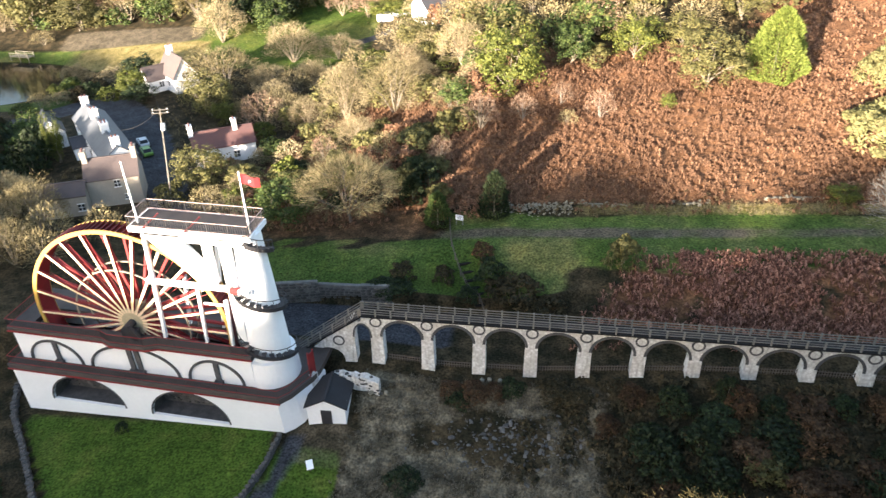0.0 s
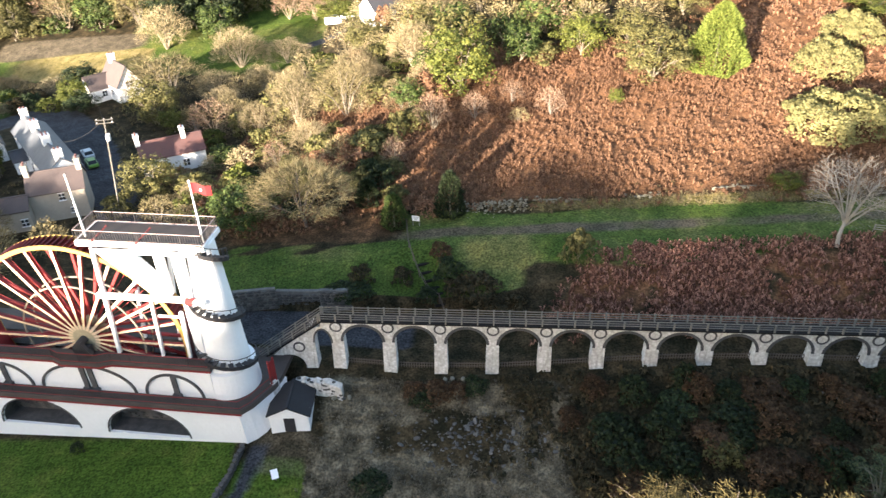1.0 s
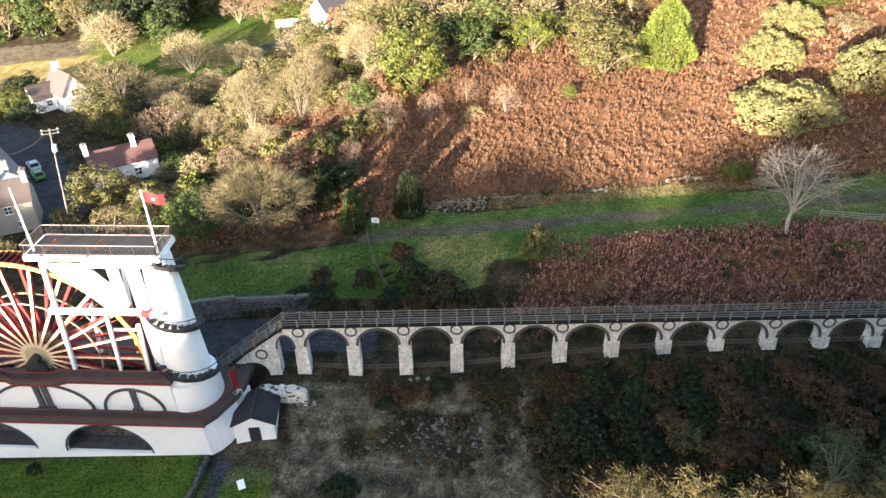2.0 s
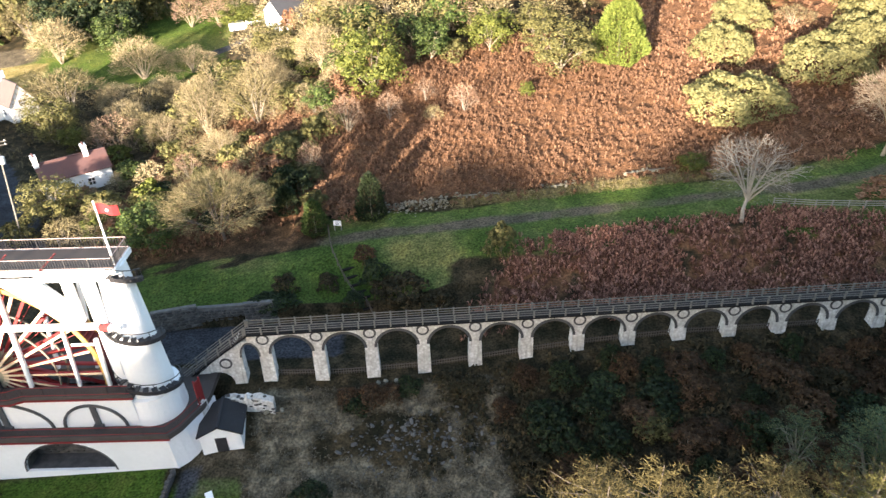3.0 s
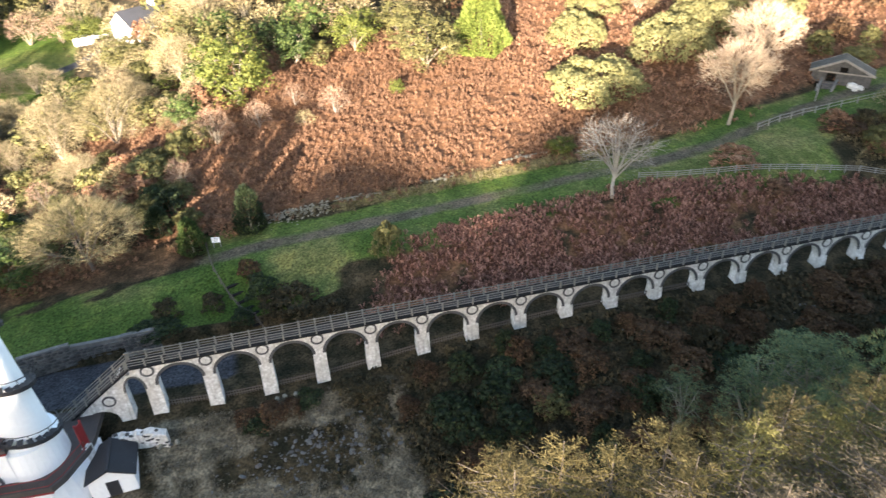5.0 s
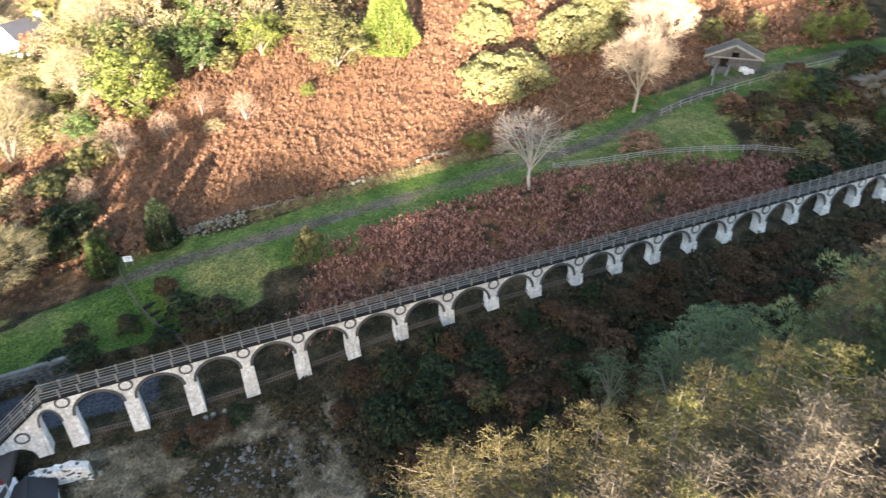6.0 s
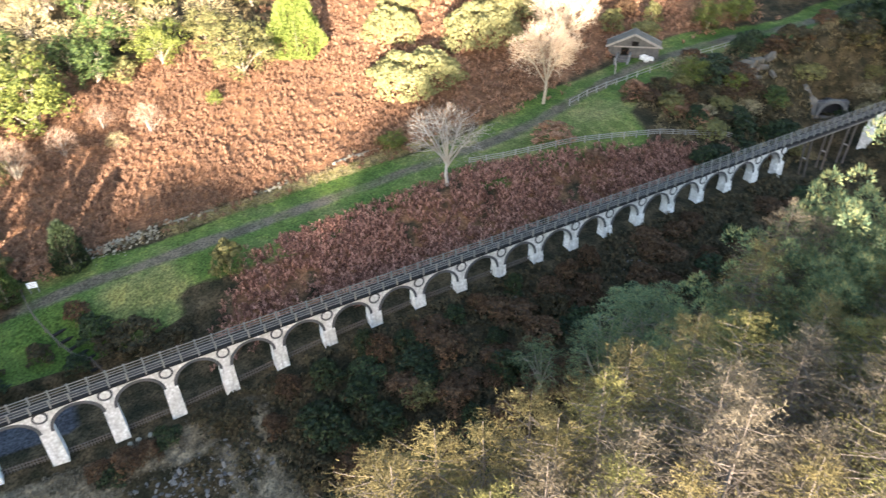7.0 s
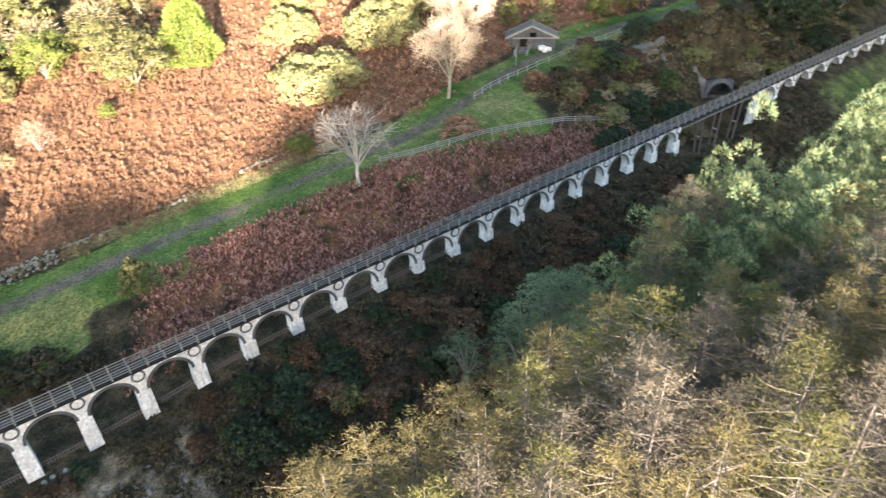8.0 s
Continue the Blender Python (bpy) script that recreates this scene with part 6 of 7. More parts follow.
def dense_cone(seed, h, w, bark, leaf, count=5200, full=0.62, length=0.5, width=0.075):
    """A dense conifer, broad at the foot and pointed, with upright sprays in soft lobes."""
    rng = np.random.default_rng(seed)
    g = Geo().tube([(0, 0, -0.4), (0.05, 0, h * 0.3), (0, 0.05, h * 0.5)], [0.016 * h + 0.05, 0.010 * h, 0.02], 6)
    t, f = rng.uniform(0, 2 * np.pi, count), rng.uniform(0.0, 1.0, count) ** 1.25
    lobe = 1 + 0.13 * np.sin(5 * t + 9 * f + seed) + 0.10 * np.sin(9 * t - 6 * f) + 0.06 * np.sin(23 * f + 2 * t)
    r = 0.5 * w * (1 - f) ** full * np.minimum(1.0, 0.72 + 2.2 * f) * lobe * rng.uniform(0.72, 1.0, count) ** 0.6
    d = np.stack([np.cos(t), np.sin(t), np.zeros(count)], 1)
    p = d * r[:, None] + np.array([0, 0, 1.0]) * (h * 0.96 * f)[:, None]
    v, fa = spray_mesh(rng, p, d * 0.55 + np.array([0, 0, 0.85]) + unit(rng, count) * 0.45, length, width)
    return ("trunk", g.mesh("trunk", bark)), ("crown", array_mesh("crown", v, fa, leaf))


MODELS = {}


def plant(kind, x, y, h, w):
    """Stands one plant of a kind on the ground, scaled to height and width."""
    name, label, cat, group, makers, h0, w0 = KINDS[kind]
    k = int(abs(x * 7.3 + y * 3.1)) % len(makers)
    if (kind, k) not in MODELS:
        MODELS[kind, k] = makers[k]()
    ob = thing(name, pose(x, y, gz(x, y), 0, 0, (x * 37 + y * 53) % 360), label, cat, group)
    ob.scale = (w / w0, w / w0, h / h0)
    for pn, me in MODELS[kind, k]:
        part(pn, me, None, ob)
    return ob


KINDS = {
    "bush_tree": ("tree", "broad bushy tree with brown-green twiggy crown, nearly leafless", "tree", "", [lambda: bare_tree(1, 12, 15, GREYBARK, TWIG_BROWN, 3.6, 0.6)], 12, 15),
    "pale_tree": ("tree", "leafless tree with a dense pale tan twiggy crown", "tree", "pale leafless trees", [lambda: fan_tree(2, 10, 11, PALEBARK, TWIG, 18, 3600), lambda: fan_tree(3, 10, 11, PALEBARK, TWIG, 14, 3200), lambda: fan_tree(4, 10, 11, BONEBARK, TWIG_BROWN, 14, 3000)], 10, 11),
    "white_tree": ("tree", "leafless whitish grey tree with open branches", "tree", "", [lambda: bare_tree(5, 12, 11, ASHBARK, TWIG_WHITE, 0.75, 0.55, 11, 0.27)], 12, 11),
    "pink_tree": ("tree", "leafless tree with fine reddish-tan twigs", "tree", "reddish leafless trees", [lambda: fan_tree(6, 8, 7, BARK, TWIG_PINK, 12, 1500, 0.12, 0.028), lambda: fan_tree(7, 8, 7, BONEBARK, TWIG_PINK, 9, 1100, 0.12, 0.026)], 8, 7),
    "tan_tree": ("tree", "leafless tree with a clear stem and pale reddish twigs", "tree", "reddish leafless trees", [lambda: bare_tree(6, 11, 10, PALEBARK, TWIG_TAN, 2.2, 0.62, 10, 0.28)], 11, 10),
    "olive_tree": ("tree", "leafy tree with dull olive-green foliage", "tree", "olive-green trees", [lambda: leafy_tree(8, 9, 10, BARK, LEAF_OLIVE, 0.2, 66, 0.08, 0.095, 8, 0.97), lambda: leafy_tree(9, 9, 10, BARK, LEAF_OLIVE, 0.2, 66, 0.08, 0.095, 8, 0.97)], 9, 10),
    "green_tree": ("tree", "leafy tree with mid-green foliage", "tree", "green trees", [lambda: leafy_tree(10, 8, 9, BARK, LEAF_GREEN), lambda: leafy_tree(11, 8, 9, BARK, LEAF_GREEN)], 8, 9),
    "yellow_tree": ("tree", "leafy tree with bright yellow-green foliage", "tree", "yellow-green trees", [lambda: leafy_tree(12, 10, 11, BARK, LEAF_YELLOW, 0.24, 110, 0.08, 0.12, 7, 0.97, 20), lambda: leafy_tree(13, 10, 11, BARK, LEAF_YELLOW, 0.24, 110, 0.08, 0.12, 7, 0.97, 20)], 10, 11),
    "bright_conifer": ("conifer", "dense bright green pointed conifer on the fern hillside", "conifer", "", [lambda: dense_cone(14, 11, 8, BARK, LEAF_BRIGHT, 15000, 0.55, 0.42, 0.07)], 11, 8),
    "dark_conifer": ("conifer", "small dark green conifer beside the track", "conifer", "dark conifers", [lambda: dense_cone(15, 7, 4.4, BARK, LEAF_DARK, 3600, 0.5), lambda: dense_cone(16, 7, 4.4, BARK, LEAF_GREEN, 3600, 0.5)], 7, 4.4),
    "larch": ("larch", "golden-brown larch with sparse autumn needles", "larch", "larches on the near bank", [lambda: larch_tree(17, 26, 7.5, GREYBARK, LEAF_LARCH), lambda: larch_tree(18, 26, 7.5, GREYBARK, LARCH_GREY), lambda: larch_tree(19, 26, 7.5, GREYBARK, LARCH_GREEN), lambda: larch_tree(48, 26, 7.5, GREYBARK, LEAF_LARCH, 22, 8, 48), lambda: larch_tree(47, 26, 7.5, GREYBARK, LARCH_GREY, 21, 9, 44)], 26, 7.5),
    "pine": ("pine", "dense blue-green pine with rounded crown", "pine", "pines on the near bank", [lambda: pine_tree(20, 24, 9, BARK, LEAF_PINE), lambda: pine_tree(21, 24, 9, BARK, LEAF_PINE), lambda: pine_tree(22, 24, 9, BARK, LEAF_PINE)], 24, 9),
    "gorse": ("gorse_bush", "wide flat-topped gorse thicket with yellowish-green pads", "bush", "gorse thickets", [lambda: mound(22, 4, 12, LEAF_GORSE, 56, 120, 0.2), lambda: mound(23, 4, 12, LEAF_GORSE, 50, 130, 0.2)], 4, 12),
    "olive_bush": ("bush", "rounded olive-green bush among rough scrub", "bush", "olive bushes", [lambda: mound(24, 3, 4, LEAF_OLIVE, 20, 46, 0.2), lambda: mound(25, 3, 4, LEAF_OLIVE, 16, 54, 0.2)], 3, 4),
    "green_bush": ("bush", "rounded leafy green bush among scrub", "bush", "green bushes", [lambda: mound(24, 3, 4, LEAF_GREEN, 18, 48, 0.2), lambda: mound(25, 3, 4, LEAF_YELLOW, 18, 48, 0.2)], 3, 4),
    "dark_bush": ("bush", "dense dark evergreen bush", "bush", "dark bushes", [lambda: mound(24, 2.5, 4, LEAF_DARK, 18, 48, 0.2), lambda: mound(25, 2.5, 4, HEATH, 18, 48, 0.2)], 2.5, 4),
    "far_olive": ("tree", "leafy olive-green woodland tree on the far slope", "tree", "woodland trees", [lambda: leafy_tree(34, 9, 10, BARK, LEAF_OLIVE, 0.48, 19, 0.14, 0.12, 5, 0.95, 26), lambda: leafy_tree(35, 9, 10, BARK, LEAF_OLIVE, 0.48, 19, 0.14, 0.12, 5, 0.95, 26)], 9, 10),
    "far_green": ("tree", "leafy dark green woodland tree on the far slope", "tree", "woodland trees", [lambda: leafy_tree(36, 9, 10, BARK, LEAF_GREEN, 0.48, 19, 0.14, 0.12, 5, 0.95, 26)], 9, 10),
    "far_pale": ("tree", "leafless pale tan woodland tree on the far slope", "tree", "woodland trees", [lambda: fan_tree(37, 10, 11, PALEBARK, TWIG, 9, 800, 0.1, 0.085), lambda: fan_tree(38, 10, 11, PALEBARK, TWIG_BROWN, 9, 800, 0.1, 0.085), lambda: fan_tree(39, 10, 11, PALEBARK, TWIG_PINK, 9, 750, 0.1, 0.085)], 10, 11),
    "rust_heath": ("bramble", "dull rust-brown bramble bush on the stream bank", "bush", "stream bank bushes", [lambda: mound(39, 2.5, 4, RUSTHEATH, 18, 46, 0.2)], 2.5, 4),
    "green_heath": ("bramble", "dark green bramble bush on the stream bank", "bush", "stream bank bushes", [lambda: mound(40, 2.5, 4, LEAF_DARK, 18, 46, 0.2)], 2.5, 4),
    "dark_tree": ("tree", "dense dark evergreen tree at the lawn edge", "tree", "dark evergreen trees", [lambda: leafy_tree(45, 9, 9, BARK, LEAF_DARK, 0.34, 44, 0.14, 0.11, 6)], 9, 9),
    "ridge_shade_bush": ("thicket", "unseen low dark bush breaking up the ridge shadow", "bush", "ridge bushes", [lambda: mound(33, 2.5, 4, HEATH, 12, 24, 0.4)], 2.5, 4),
    "twig_bush": ("shrub", "leafless twiggy tan shrub among scrub", "bush", "twiggy shrubs", [lambda: fan_tree(30, 3, 4, PALEBARK, TWIG, 10, 620, 0.08, 0.036), lambda: fan_tree(31, 3, 4, BARK, TWIG_BROWN, 10, 620, 0.08, 0.036)], 3, 4),
    "rust_bush": ("shrub", "reddish-brown autumn shrub among dead grass", "bush", "rust-coloured shrubs", [lambda: mound(32, 2.5, 4, FERN, 18, 46, 0.2)], 2.5, 4),
}

for kind, places in {
    "bush_tree": [(-3.9, 25.5, 10.5, 16)],
    "pale_tree": [(-13.3, 59.9, 10.5, 9.6), (-3.4, 56.3, 9.5, 12), (-48.7, 85.8, 10.6, 19), (-40.3, 108.7, 10, 14), (-29, 110.4, 6, 14), (-62.5, 117.8, 11, 14), (7.6, 65.7, 8.5, 11), (-8, 47, 5.5, 7), (-22, 63, 6, 8), (-4, 70, 7, 9), (12, 84, 9, 12), (24, 88, 9, 12), (-20, 78, 6, 9), (-74, 130, 11, 14), (-30, 92, 6, 9), (-38, 86, 7, 10), (-34, 78, 6, 9), (-37, 69, 5, 7), (-27, 71, 5, 8), (-52, 24, 8, 9), (-58, 27, 7.5, 9), (-55, 16, 8, 9), (-49, 14, 7, 8), (-99, 105, 4.5, 8)],
    "white_tree": [(62.3, 14.3, 12.3, 11.4)],
    "tan_tree": [(87.1, 26.8, 14.2, 11.5), (98, 36.4, 13.5, 12)],
    "pink_tree": [(7.4, 36.8, 5.2, 4), (12.6, 44.8, 6.2, 6.3), (19.1, 46.6, 4.6, 5), (30.8, 46.1, 4.9, 5), (25, 50, 4, 4), (-13, 44, 5, 5)],
    "olive_tree": [(-4.1, 84.8, 7.2, 10), (47.4, 53.4, 9.1, 12), (-46.1, 72.3, 10, 11), (-33, 39.5, 7.4, 10), (-110, 128, 10, 12), (-64, 128, 10, 12), (33, 75, 7, 9), (56, 74, 8, 10), (45, 66, 6, 8)],
    "green_tree": [(26.5, 61.4, 6.8, 7.5), (8.2, 52.2, 4.6, 6), (-14.5, 26.2, 7, 9.3), (30, 70, 7, 9), (-84, 132, 11, 12), (-124, 140, 11, 12), (-50, 122, 9, 11), (14, 74, 6, 8)],
    "yellow_tree": [(60.6, 27.4, 2.6, 4.2), (129, 32.5, 5.5, 6), (136, 31.8, 5, 5.5), (110.4, 18.3, 4.6, 5), (41, 48, 2.4, 2.6), (16.4, 53.8, 11.5, 12), (36.7, 62, 7.2, 8.5), (-70, 84, 6, 7), (-20, 127, 6, 9), (-14, 122, 5, 8), (-64, 47, 9, 3.5), (-41, 68, 5, 6)],
    "bright_conifer": [(57.6, 56.1, 11, 10)],
    "dark_conifer": [(16.4, 25.4, 6.6, 4.3), (8.9, 23.5, 5, 3.8), (4.5, 29, 4, 4)],
    "gorse": [(70.8, 39.5, 5.2, 17), (74.3, 54, 5, 11), (88, 47, 6, 16), (97, 52, 6, 15), (80, 62, 5, 11), (104, 60, 6, 15), (112, 52, 5, 12)],
    "olive_bush": [(32.5, 14, 4.3, 4.4), (113, 41, 4, 5), (122, 40, 4, 4), (-36, 34, 4, 5), (103, 15, 3.5, 5), (108, 18, 3, 4), (112, 13, 3, 4)],
    "green_bush": [(-24, 50, 4, 6), (-18, 40, 4, 6), (-11, 35, 3, 5), (-30, 60, 4, 5), (-24, 34, 4, 6), (118, 16, 3, 5), (124, 12, 3, 5)],
    "dark_tree": [(152, 11, 10, 11), (160, 9, 11, 12), (168, 12, 12, 12), (176, 9, 12, 13), (185, 13, 13, 13), (194, 9, 13, 14), (158, 20, 11, 12), (172, 22, 12, 13), (186, 24, 13, 14), (170, -16, 8, 9), (182, -14, 9, 10), (-58, 128, 12, 11), (-52, 132, 12, 11), (-63, 122, 10, 9), (-48, 127, 10, 9), (-68, 131, 12, 11), (-77, 100, 5, 8), (-66, 80, 4, 7), (-68, 94, 4, 7)],
    "rust_heath": [(15.7, 16.2, 2.2, 3.2), (14, -2.6, 1.6, 3), (16.6, -2.8, 2, 3.6), (18.4, -2.5, 1.6, 3)],
    "dark_bush": [(15, -3.4, 1.5, 3), (20.6, -2, 1.8, 3), (25, -2.2, 2, 4), (27.2, -2.8, 2, 4), (5.8, 13.2, 2.6, 3.4), (11.2, 13.4, 2.0, 3), (5.4, 11.2, 1.6, 4.6), (3.2, 11.4, 1.5, 3.4), (16.9, 13.9, 3.0, 4), (17.9, 12.0, 2.6, 4), (14.3, 11.0, 1.6, 3), (20.5, 11, 3.4, 6), (24, 9, 3, 5), (10.4, -12.2, 1.8, 4.2), (-21.5, -9.0, 1.2, 1.6), (-31, -18, 1.6, 3), (128, 22, 3, 6), (133, 17, 4, 7), (120, 8, 3, 6), (142, 12, 4, 8), (150, 16, 4, 9), (150, 8, 4, 8), (160, 12, 4, 9)],
    "rust_bush": [(81.3, 16.4, 2.2, 6.5), (103.5, 14.4, 2.4, 5), (84, 10.5, 1.8, 4), (100, 20, 2.5, 5), (106, 12, 2.5, 5), (13, 26, 2.2, 4), (9.5, 28, 2, 4)],
    "twig_bush": [(-47, 20, 6.5, 7), (-44, 14, 6, 7), (-40, 22, 5.5, 6), (-53, 11, 6, 7), (-118, 122, 4, 7), (26, 45, 2.5, 3.5)],
}.items():
    for row in places:
        plant(kind, *row)

# shrubs of the hillside between village and fern slope, and woods behind
rng = np.random.default_rng(41)
taken = []
for kinds, box, count, hs, ws in (
    (("olive_bush", "twig_bush", "rust_bush", "olive_bush", "pale_tree", "twig_bush", "twig_bush"), (-34, 12, 28, 100), 130, (2, 5), (4, 7.5)),
    (("olive_bush", "dark_bush", "olive_bush", "green_bush", "rust_bush"), (-22, 11, 28, 47), 60, (2, 4), (3.5, 6)),
    (("far_pale", "far_olive", "far_green", "far_pale", "far_olive", "twig_bush"), (-36, 56, 66, 150), 135, (5, 9), (7, 11)),
    (("olive_bush", "twig_bush", "green_bush", "dark_bush"), (-30, 56, 60, 120), 50, (2, 4), (4, 7)),
    (("far_olive", "far_green", "far_olive", "far_pale"), (-190, -40, 129, 185), 190, (10, 15), (10, 14)),
    (("olive_bush", "twig_bush", "green_bush"), (-190, -40, 128, 150), 130, (4, 6), (7, 10)),
    (("dark_bush", "green_tree", "dark_bush"), (-84, -58, 22, 56), 22, (4, 8), (5, 9)),
    (("olive_bush", "twig_bush", "dark_bush", "green_bush"), (-92, -60, 72, 106), 55, (2, 4), (4, 7)),
    (("gorse", "olive_bush", "gorse", "yellow_tree", "far_pale"), (62, 150, 62, 120), 50, (3, 6), (7, 13)),
    (("dark_bush", "green_heath", "dark_bush", "green_heath", "rust_heath", "olive_bush"), (14, 48, -20, -1.8), 100, (1.2, 2.8), (2.5, 5.5)),
    (("dark_bush", "rust_heath", "green_heath", "rust_heath"), (46, 66, -20, -1.8), 70, (1.2, 2.8), (2.5, 5.5)),
    (("rust_heath", "dark_bush", "rust_heath"), (62, 112, -12, -1.8), 60, (1.4, 3.0), (3, 5.5)),
    (("olive_bush", "twig_bush", "dark_bush", "dark_bush", "green_heath", "rust_heath"), (100, 178, 4, 22), 150, (1.6, 3.6), (3.5, 7)),
    # scrub of the far slope, darker kinds standing in for its shade
    (("rust_heath", "dark_bush", "olive_bush", "rust_heath", "dark_tree"), (112, 210, 30, 90), 110, (3, 6), (5, 9)),
):
    for _ in range(count):
        x, y = rng.uniform(box[0], box[1]), rng.uniform(box[2], box[3])
        if x > 0 and abs(y - float(path_y(x))) < (6.5 if x > 92 else 4.5):
            continue
        if 126 < x < 138 and y < 11 or abs(y) < 3.5 and x > 100 or zones(x, y)["tar"] > 0.2:
            continue
        if -62 < x < -36 and 36 < y < 70 or -70 < x < -52 and 78 < y < 95 or -58 < x < -10 and 99 < y < 127:
            continue
        if y < 0 and (x < 30 and (y < -3.2 or x < 14 or rng.uniform() < 0.45)):
            continue
        if any((x - a) ** 2 + (y - b) ** 2 < (2.5 if y < 0 else 5) for a, b in taken):
            continue
        taken.append((x, y))
        plant(kinds[rng.integers(len(kinds))], x, y, rng.uniform(*hs), rng.uniform(*ws))

# dark pines low on the near bank
for row in ((64.5, -17.2, 14, 8.5), (61.0, -18.2, 12, 7.5), (67.2, -19.2, 15.5, 8.5), (69.5, -16.8, 13, 8.5), (56.3, -14.5, 8.5, 5.5)):
    plant("pine", *row)


# larches and pines on the near bank
def bank_tree(kind, x, y, top, w):
    """A tall tree of the near bank; x, y and top are given on the valley's far side of the crown line and drawn in towards the slope above."""
    k, ex, ey, ez = float(np.interp(x, [66, 76, 86, 110], [0.78, 0.665, 0.59, 0.565])) if kind == "pine" else float(np.interp(x, [33, 38, 60, 80], [0.75, 0.68, 0.67, 0.66])), 22.3, -56.9, 46.7
    tip = ez - k * (ez - gz(x, y) - top)
    x, y = ex + k * (x - ex), ey + k * (y - ey)
    plant(kind, x, y, tip - gz(x, y), w * k * (1.0 if kind == "pine" else 1.42))


trees = [(33, -27.5), (37.2, -27.9), (41, -28.4), (45, -28.5), (49, -29.2), (53.2, -29.4), (57, -29.8), (61, -29)]
for k, (x, y) in enumerate(trees):
    bank_tree("larch", x, y, 22.8 + 1.6 * math.sin(3 * k), 11.0)
for _ in range(1500):
    x, y = rng.uniform(32, 150), rng.uniform(-50, -6)
    north = float(np.interp(x, [32, 38, 62, 66, 79, 103, 150], [-26.5, -27.5, -30, -23, -17, -13.5, -16]))
    if y > north or any((x - a) ** 2 + (y - b) ** 2 < 14 for a, b in trees):
        continue
    if y < -69 + 0.36 * (x - 22) or y < -35 - 0.82 * (x - 31.6):
        continue
    trees.append((x, y))
    pine = math.hypot((x - 81) / 4.5, (y + 23.5) / 3.5) > 1 and x > 60 and y > -27 - 0.16 * (x - 62) + rng.normal() * 2.5
    top = rng.uniform(21.5, 25.5) if x < 64 else rng.uniform(18.5, 23.0)
    bank_tree("pine" if pine else "larch", x, y, top * (rng.uniform(0.78, 1.04) if pine else 1.0), rng.uniform(9.0, 12.5))
# unseen bushes added on the skyline ridge to break up its shadow edge
for _ in range(90):
    w, s = rng.uniform(-150, 150), -150 + rng.normal() * 6
    x, y = 0.5 * s + 0.866 * w, 0.866 * s - 0.5 * w
    plant("ridge_shade_bush", x, y, rng.uniform(1.0, 2.6), rng.uniform(5, 9))


# ---- ground cover ----
def scatter(seed, box, tries, mask):
    r = np.random.default_rng(seed)
    p = np.stack([r.uniform(box[0], box[1], tries), r.uniform(box[2], box[3], tries)], 1)
    p = p[r.uniform(size=tries) < mask(p[:, 0], p[:, 1])]
    return r, np.concatenate([p, ground_z(p[:, 0], p[:, 1])[:, None]], 1)


def fronds(r, roots, count, length, width, rise):
    """Arching fronds round each root, two quads each."""
    n = len(roots)
    o = np.repeat(roots, count, 0)
    t = r.uniform(0, 2 * np.pi, n * count)
    L = length * r.uniform(0.6, 1.3, n * count)
    d = np.stack([np.cos(t), np.sin(t), np.zeros_like(t)], 1)
    side = np.stack([-np.sin(t), np.cos(t), np.zeros_like(t)], 1) * (width * r.uniform(0.6, 1.3, n * count))[:, None]
    up = np.array([0, 0, 1.0])
    h = (rise * r.uniform(0.6, 1.3, n * count))[:, None]
    a = o + d * 0.05
    b = o + d * (L * 0.5)[:, None] + up * h
    c = o + d * L[:, None] + up * h * 0.55
    v = np.stack([a - side * 0.3, a + side * 0.3, b + side, b - side, c], 1).reshape(-1, 3)
    k = 5 * np.arange(n * count)[:, None]
    return v, [*(k + [0, 1, 2, 3]).tolist(), *(k + [3, 2, 4]).tolist()]


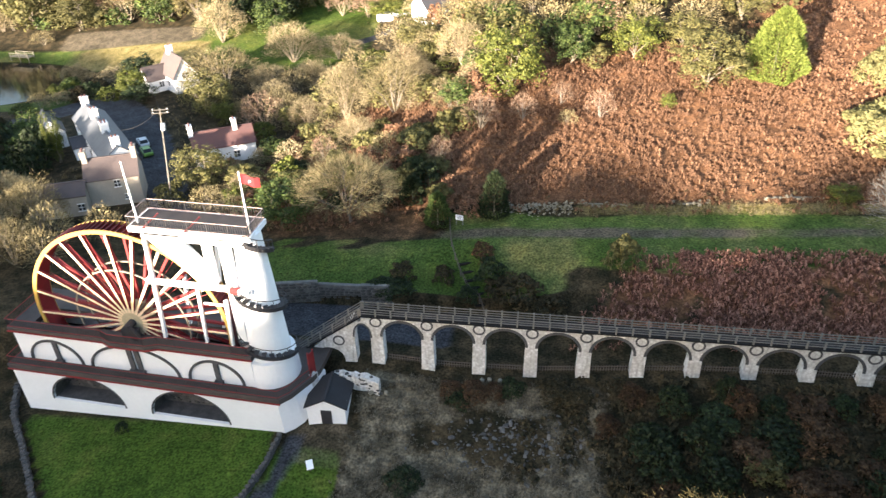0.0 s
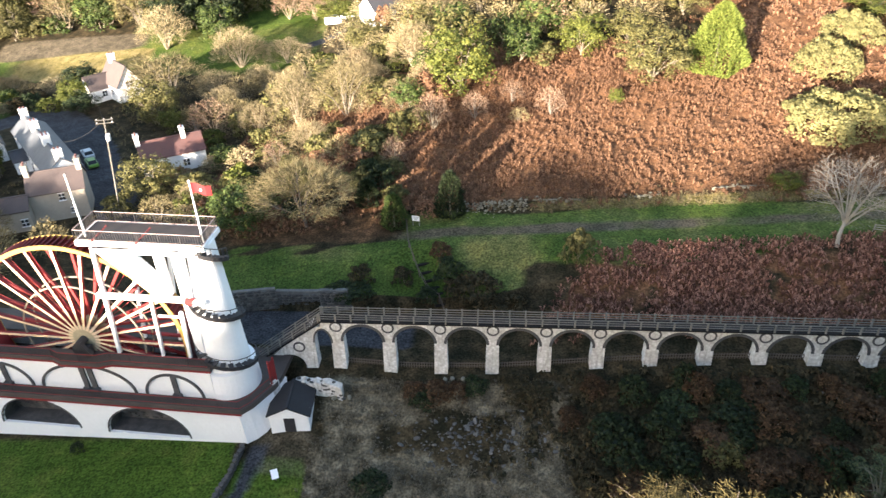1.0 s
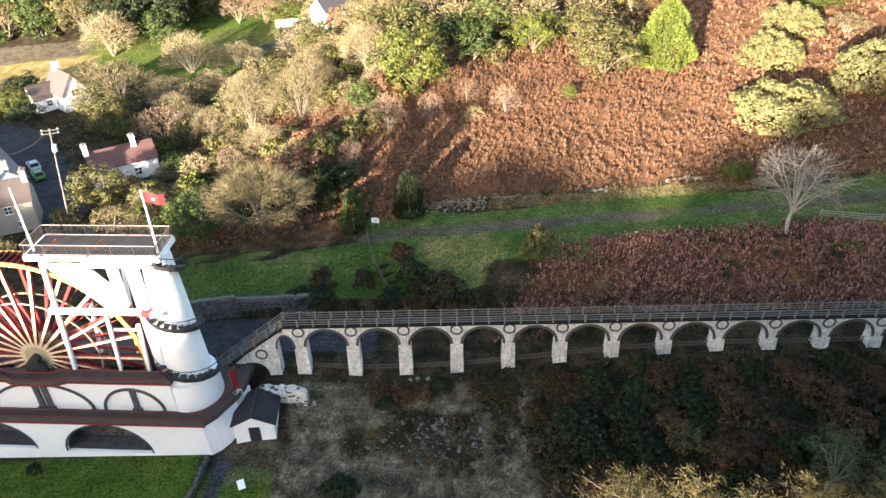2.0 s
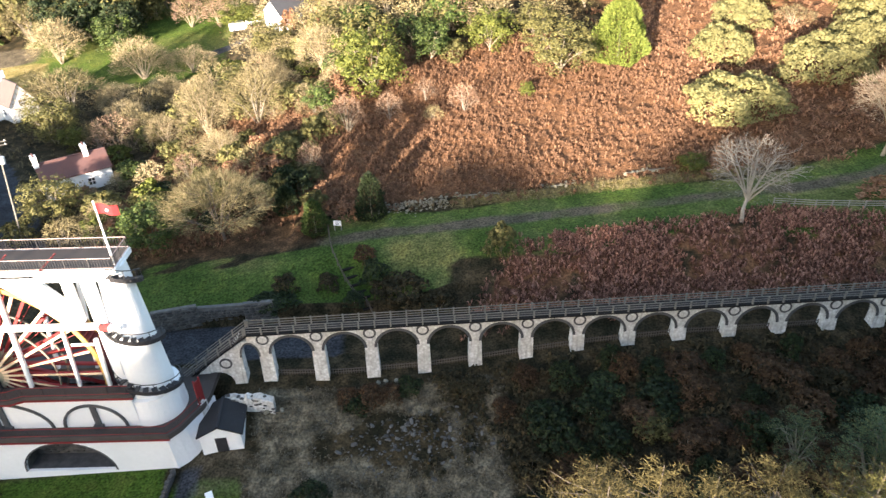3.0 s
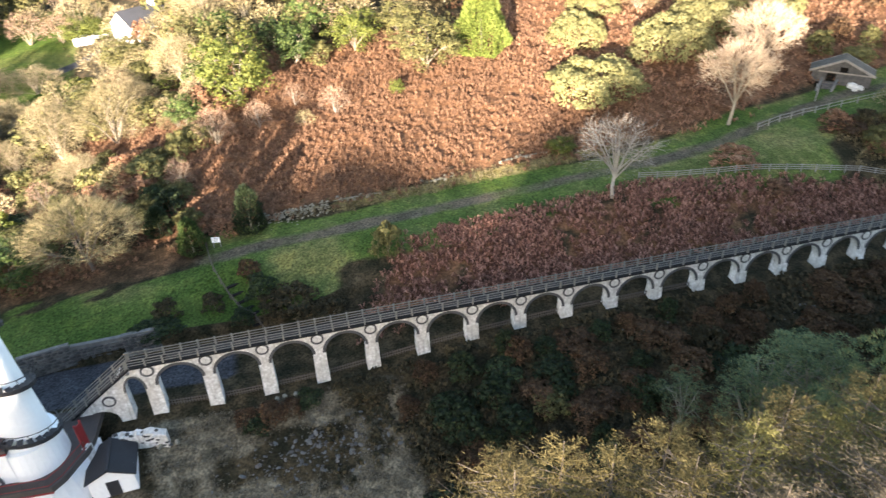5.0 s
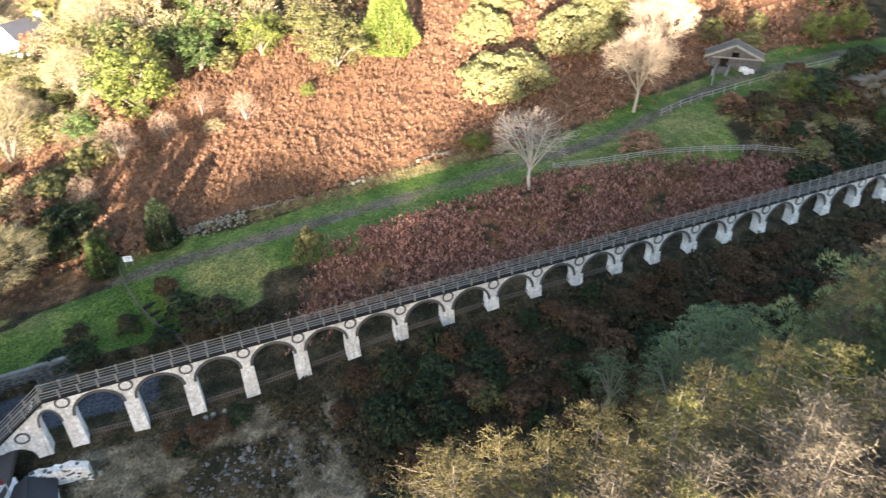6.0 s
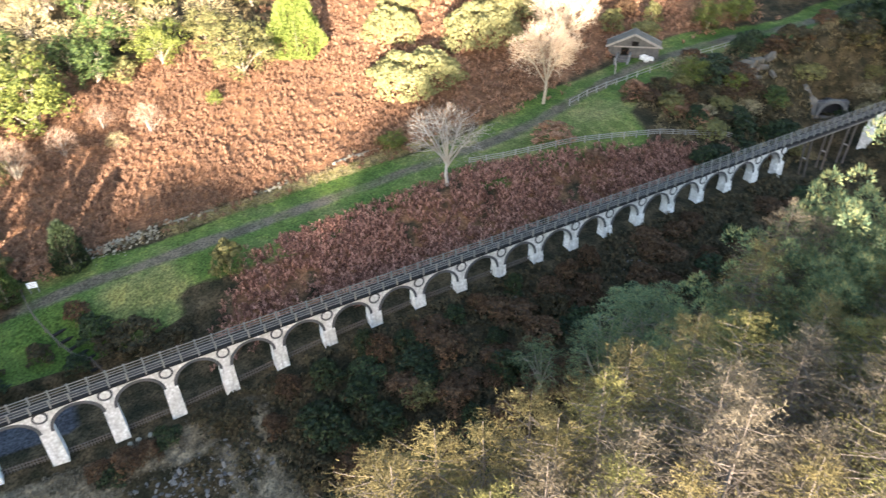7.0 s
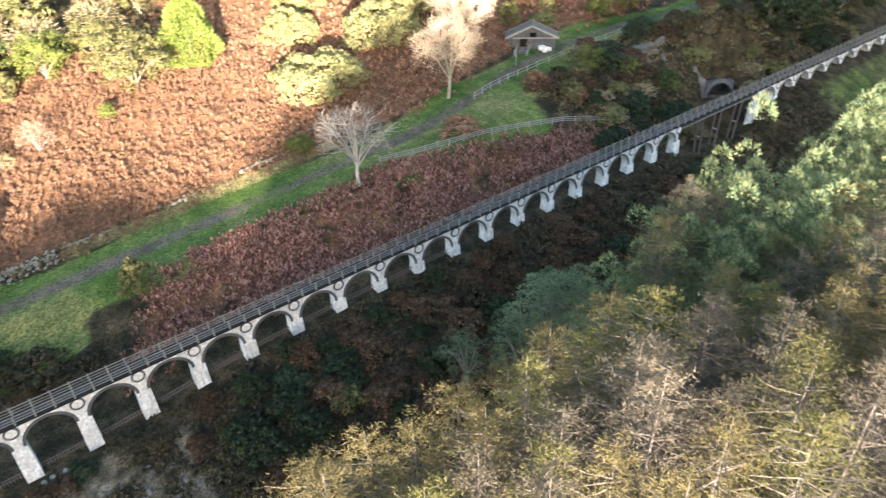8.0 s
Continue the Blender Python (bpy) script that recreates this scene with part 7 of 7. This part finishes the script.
def cover(name, label, seed, box, tries, mask, material, count, length, width, rise):
    r, roots = scatter(seed, box, tries, mask)
    v, f = fronds(r, roots, count, length, width, rise)
    me = bpy.data.meshes.new(name)
    me.from_pydata(v.tolist(), [], f)
    me.materials.append(material)
    return tagged(new(name, me), label, "ground cover", kind="stuff")


hill_fern = lambda x, y: zones(x, y)["fern"] * (0.35 + 0.65 * ramp(-0.7, 0.2, bumps(x * 0.9, y * 0.6) + 0.6 * bumps(x * 2.6 + 5, y * 2.2)))
cover("bracken", "rust-brown dead bracken covering the hillside", 51, (-24, 70, 24, 72), 17500, hill_fern, FERN, 10, 0.56, 0.062, 0.5)
cover("bracken", "rust-brown dead bracken on the upper slope", 52, (60, 150, 26, 96), 8500, hill_fern, FERN, 6, 0.95, 0.115, 0.65)
cover("bracken", "rust-brown dead bracken on the bank behind the viaduct", 53, (20, 112, 1.5, 18), 14500, hill_fern, FERN_RED, 7, 0.62, 0.075, 0.62)
scrub_mask = lambda x, y: (1 - np.maximum.reduce([zones(x, y)["pale"], zones(x, y)["grass"], zones(x, y)["tar"]])) * (0.4 + 0.6 * ramp(-0.5, 0.5, bumps(x * 1.3, y * 1.3)))
cover("scrub", "dark brambles and scrub on the stream bank", 54, (22, 150, -30, -0.5), 8000, scrub_mask, HEATH, 7, 0.7, 0.16, 0.55)
cover("scrub", "low brown scrub between the hillside bushes", 55, (-60, 60, 24, 130), 7000, lambda x, y: scrub_mask(x, y) * (1 - zones(x, y)["fern"]), BRAMBLE, 7, 0.65, 0.06, 0.5)
cover("dead_grass", "pale dead grass tufts on the slope below the viaduct", 56, (3, 32, -25, -1), 5200, lambda x, y: zones(x, y)["pale"], TUFT, 6, 0.35, 0.035, 0.22)
cover("scrub", "brown brambles and dead stems round the tunnel mouth", 57, (98, 180, 3, 26), 5000, lambda x, y: scrub_mask(x, y) * (1 - zones(x, y)["fern"]) * (1 - band(x, 128, 139, 1.0) * (1 - ramp(8.5, 10, y))), BRAMBLE, 6, 0.8, 0.08, 0.6)
cover("dead_grass", "pale straw tufts along the foot of the bracken", 58, (24, 74, 24, 31), 2600, lambda x, y: zones(x, y)["straw"], STRAWTUFT, 5, 0.42, 0.045, 0.3)
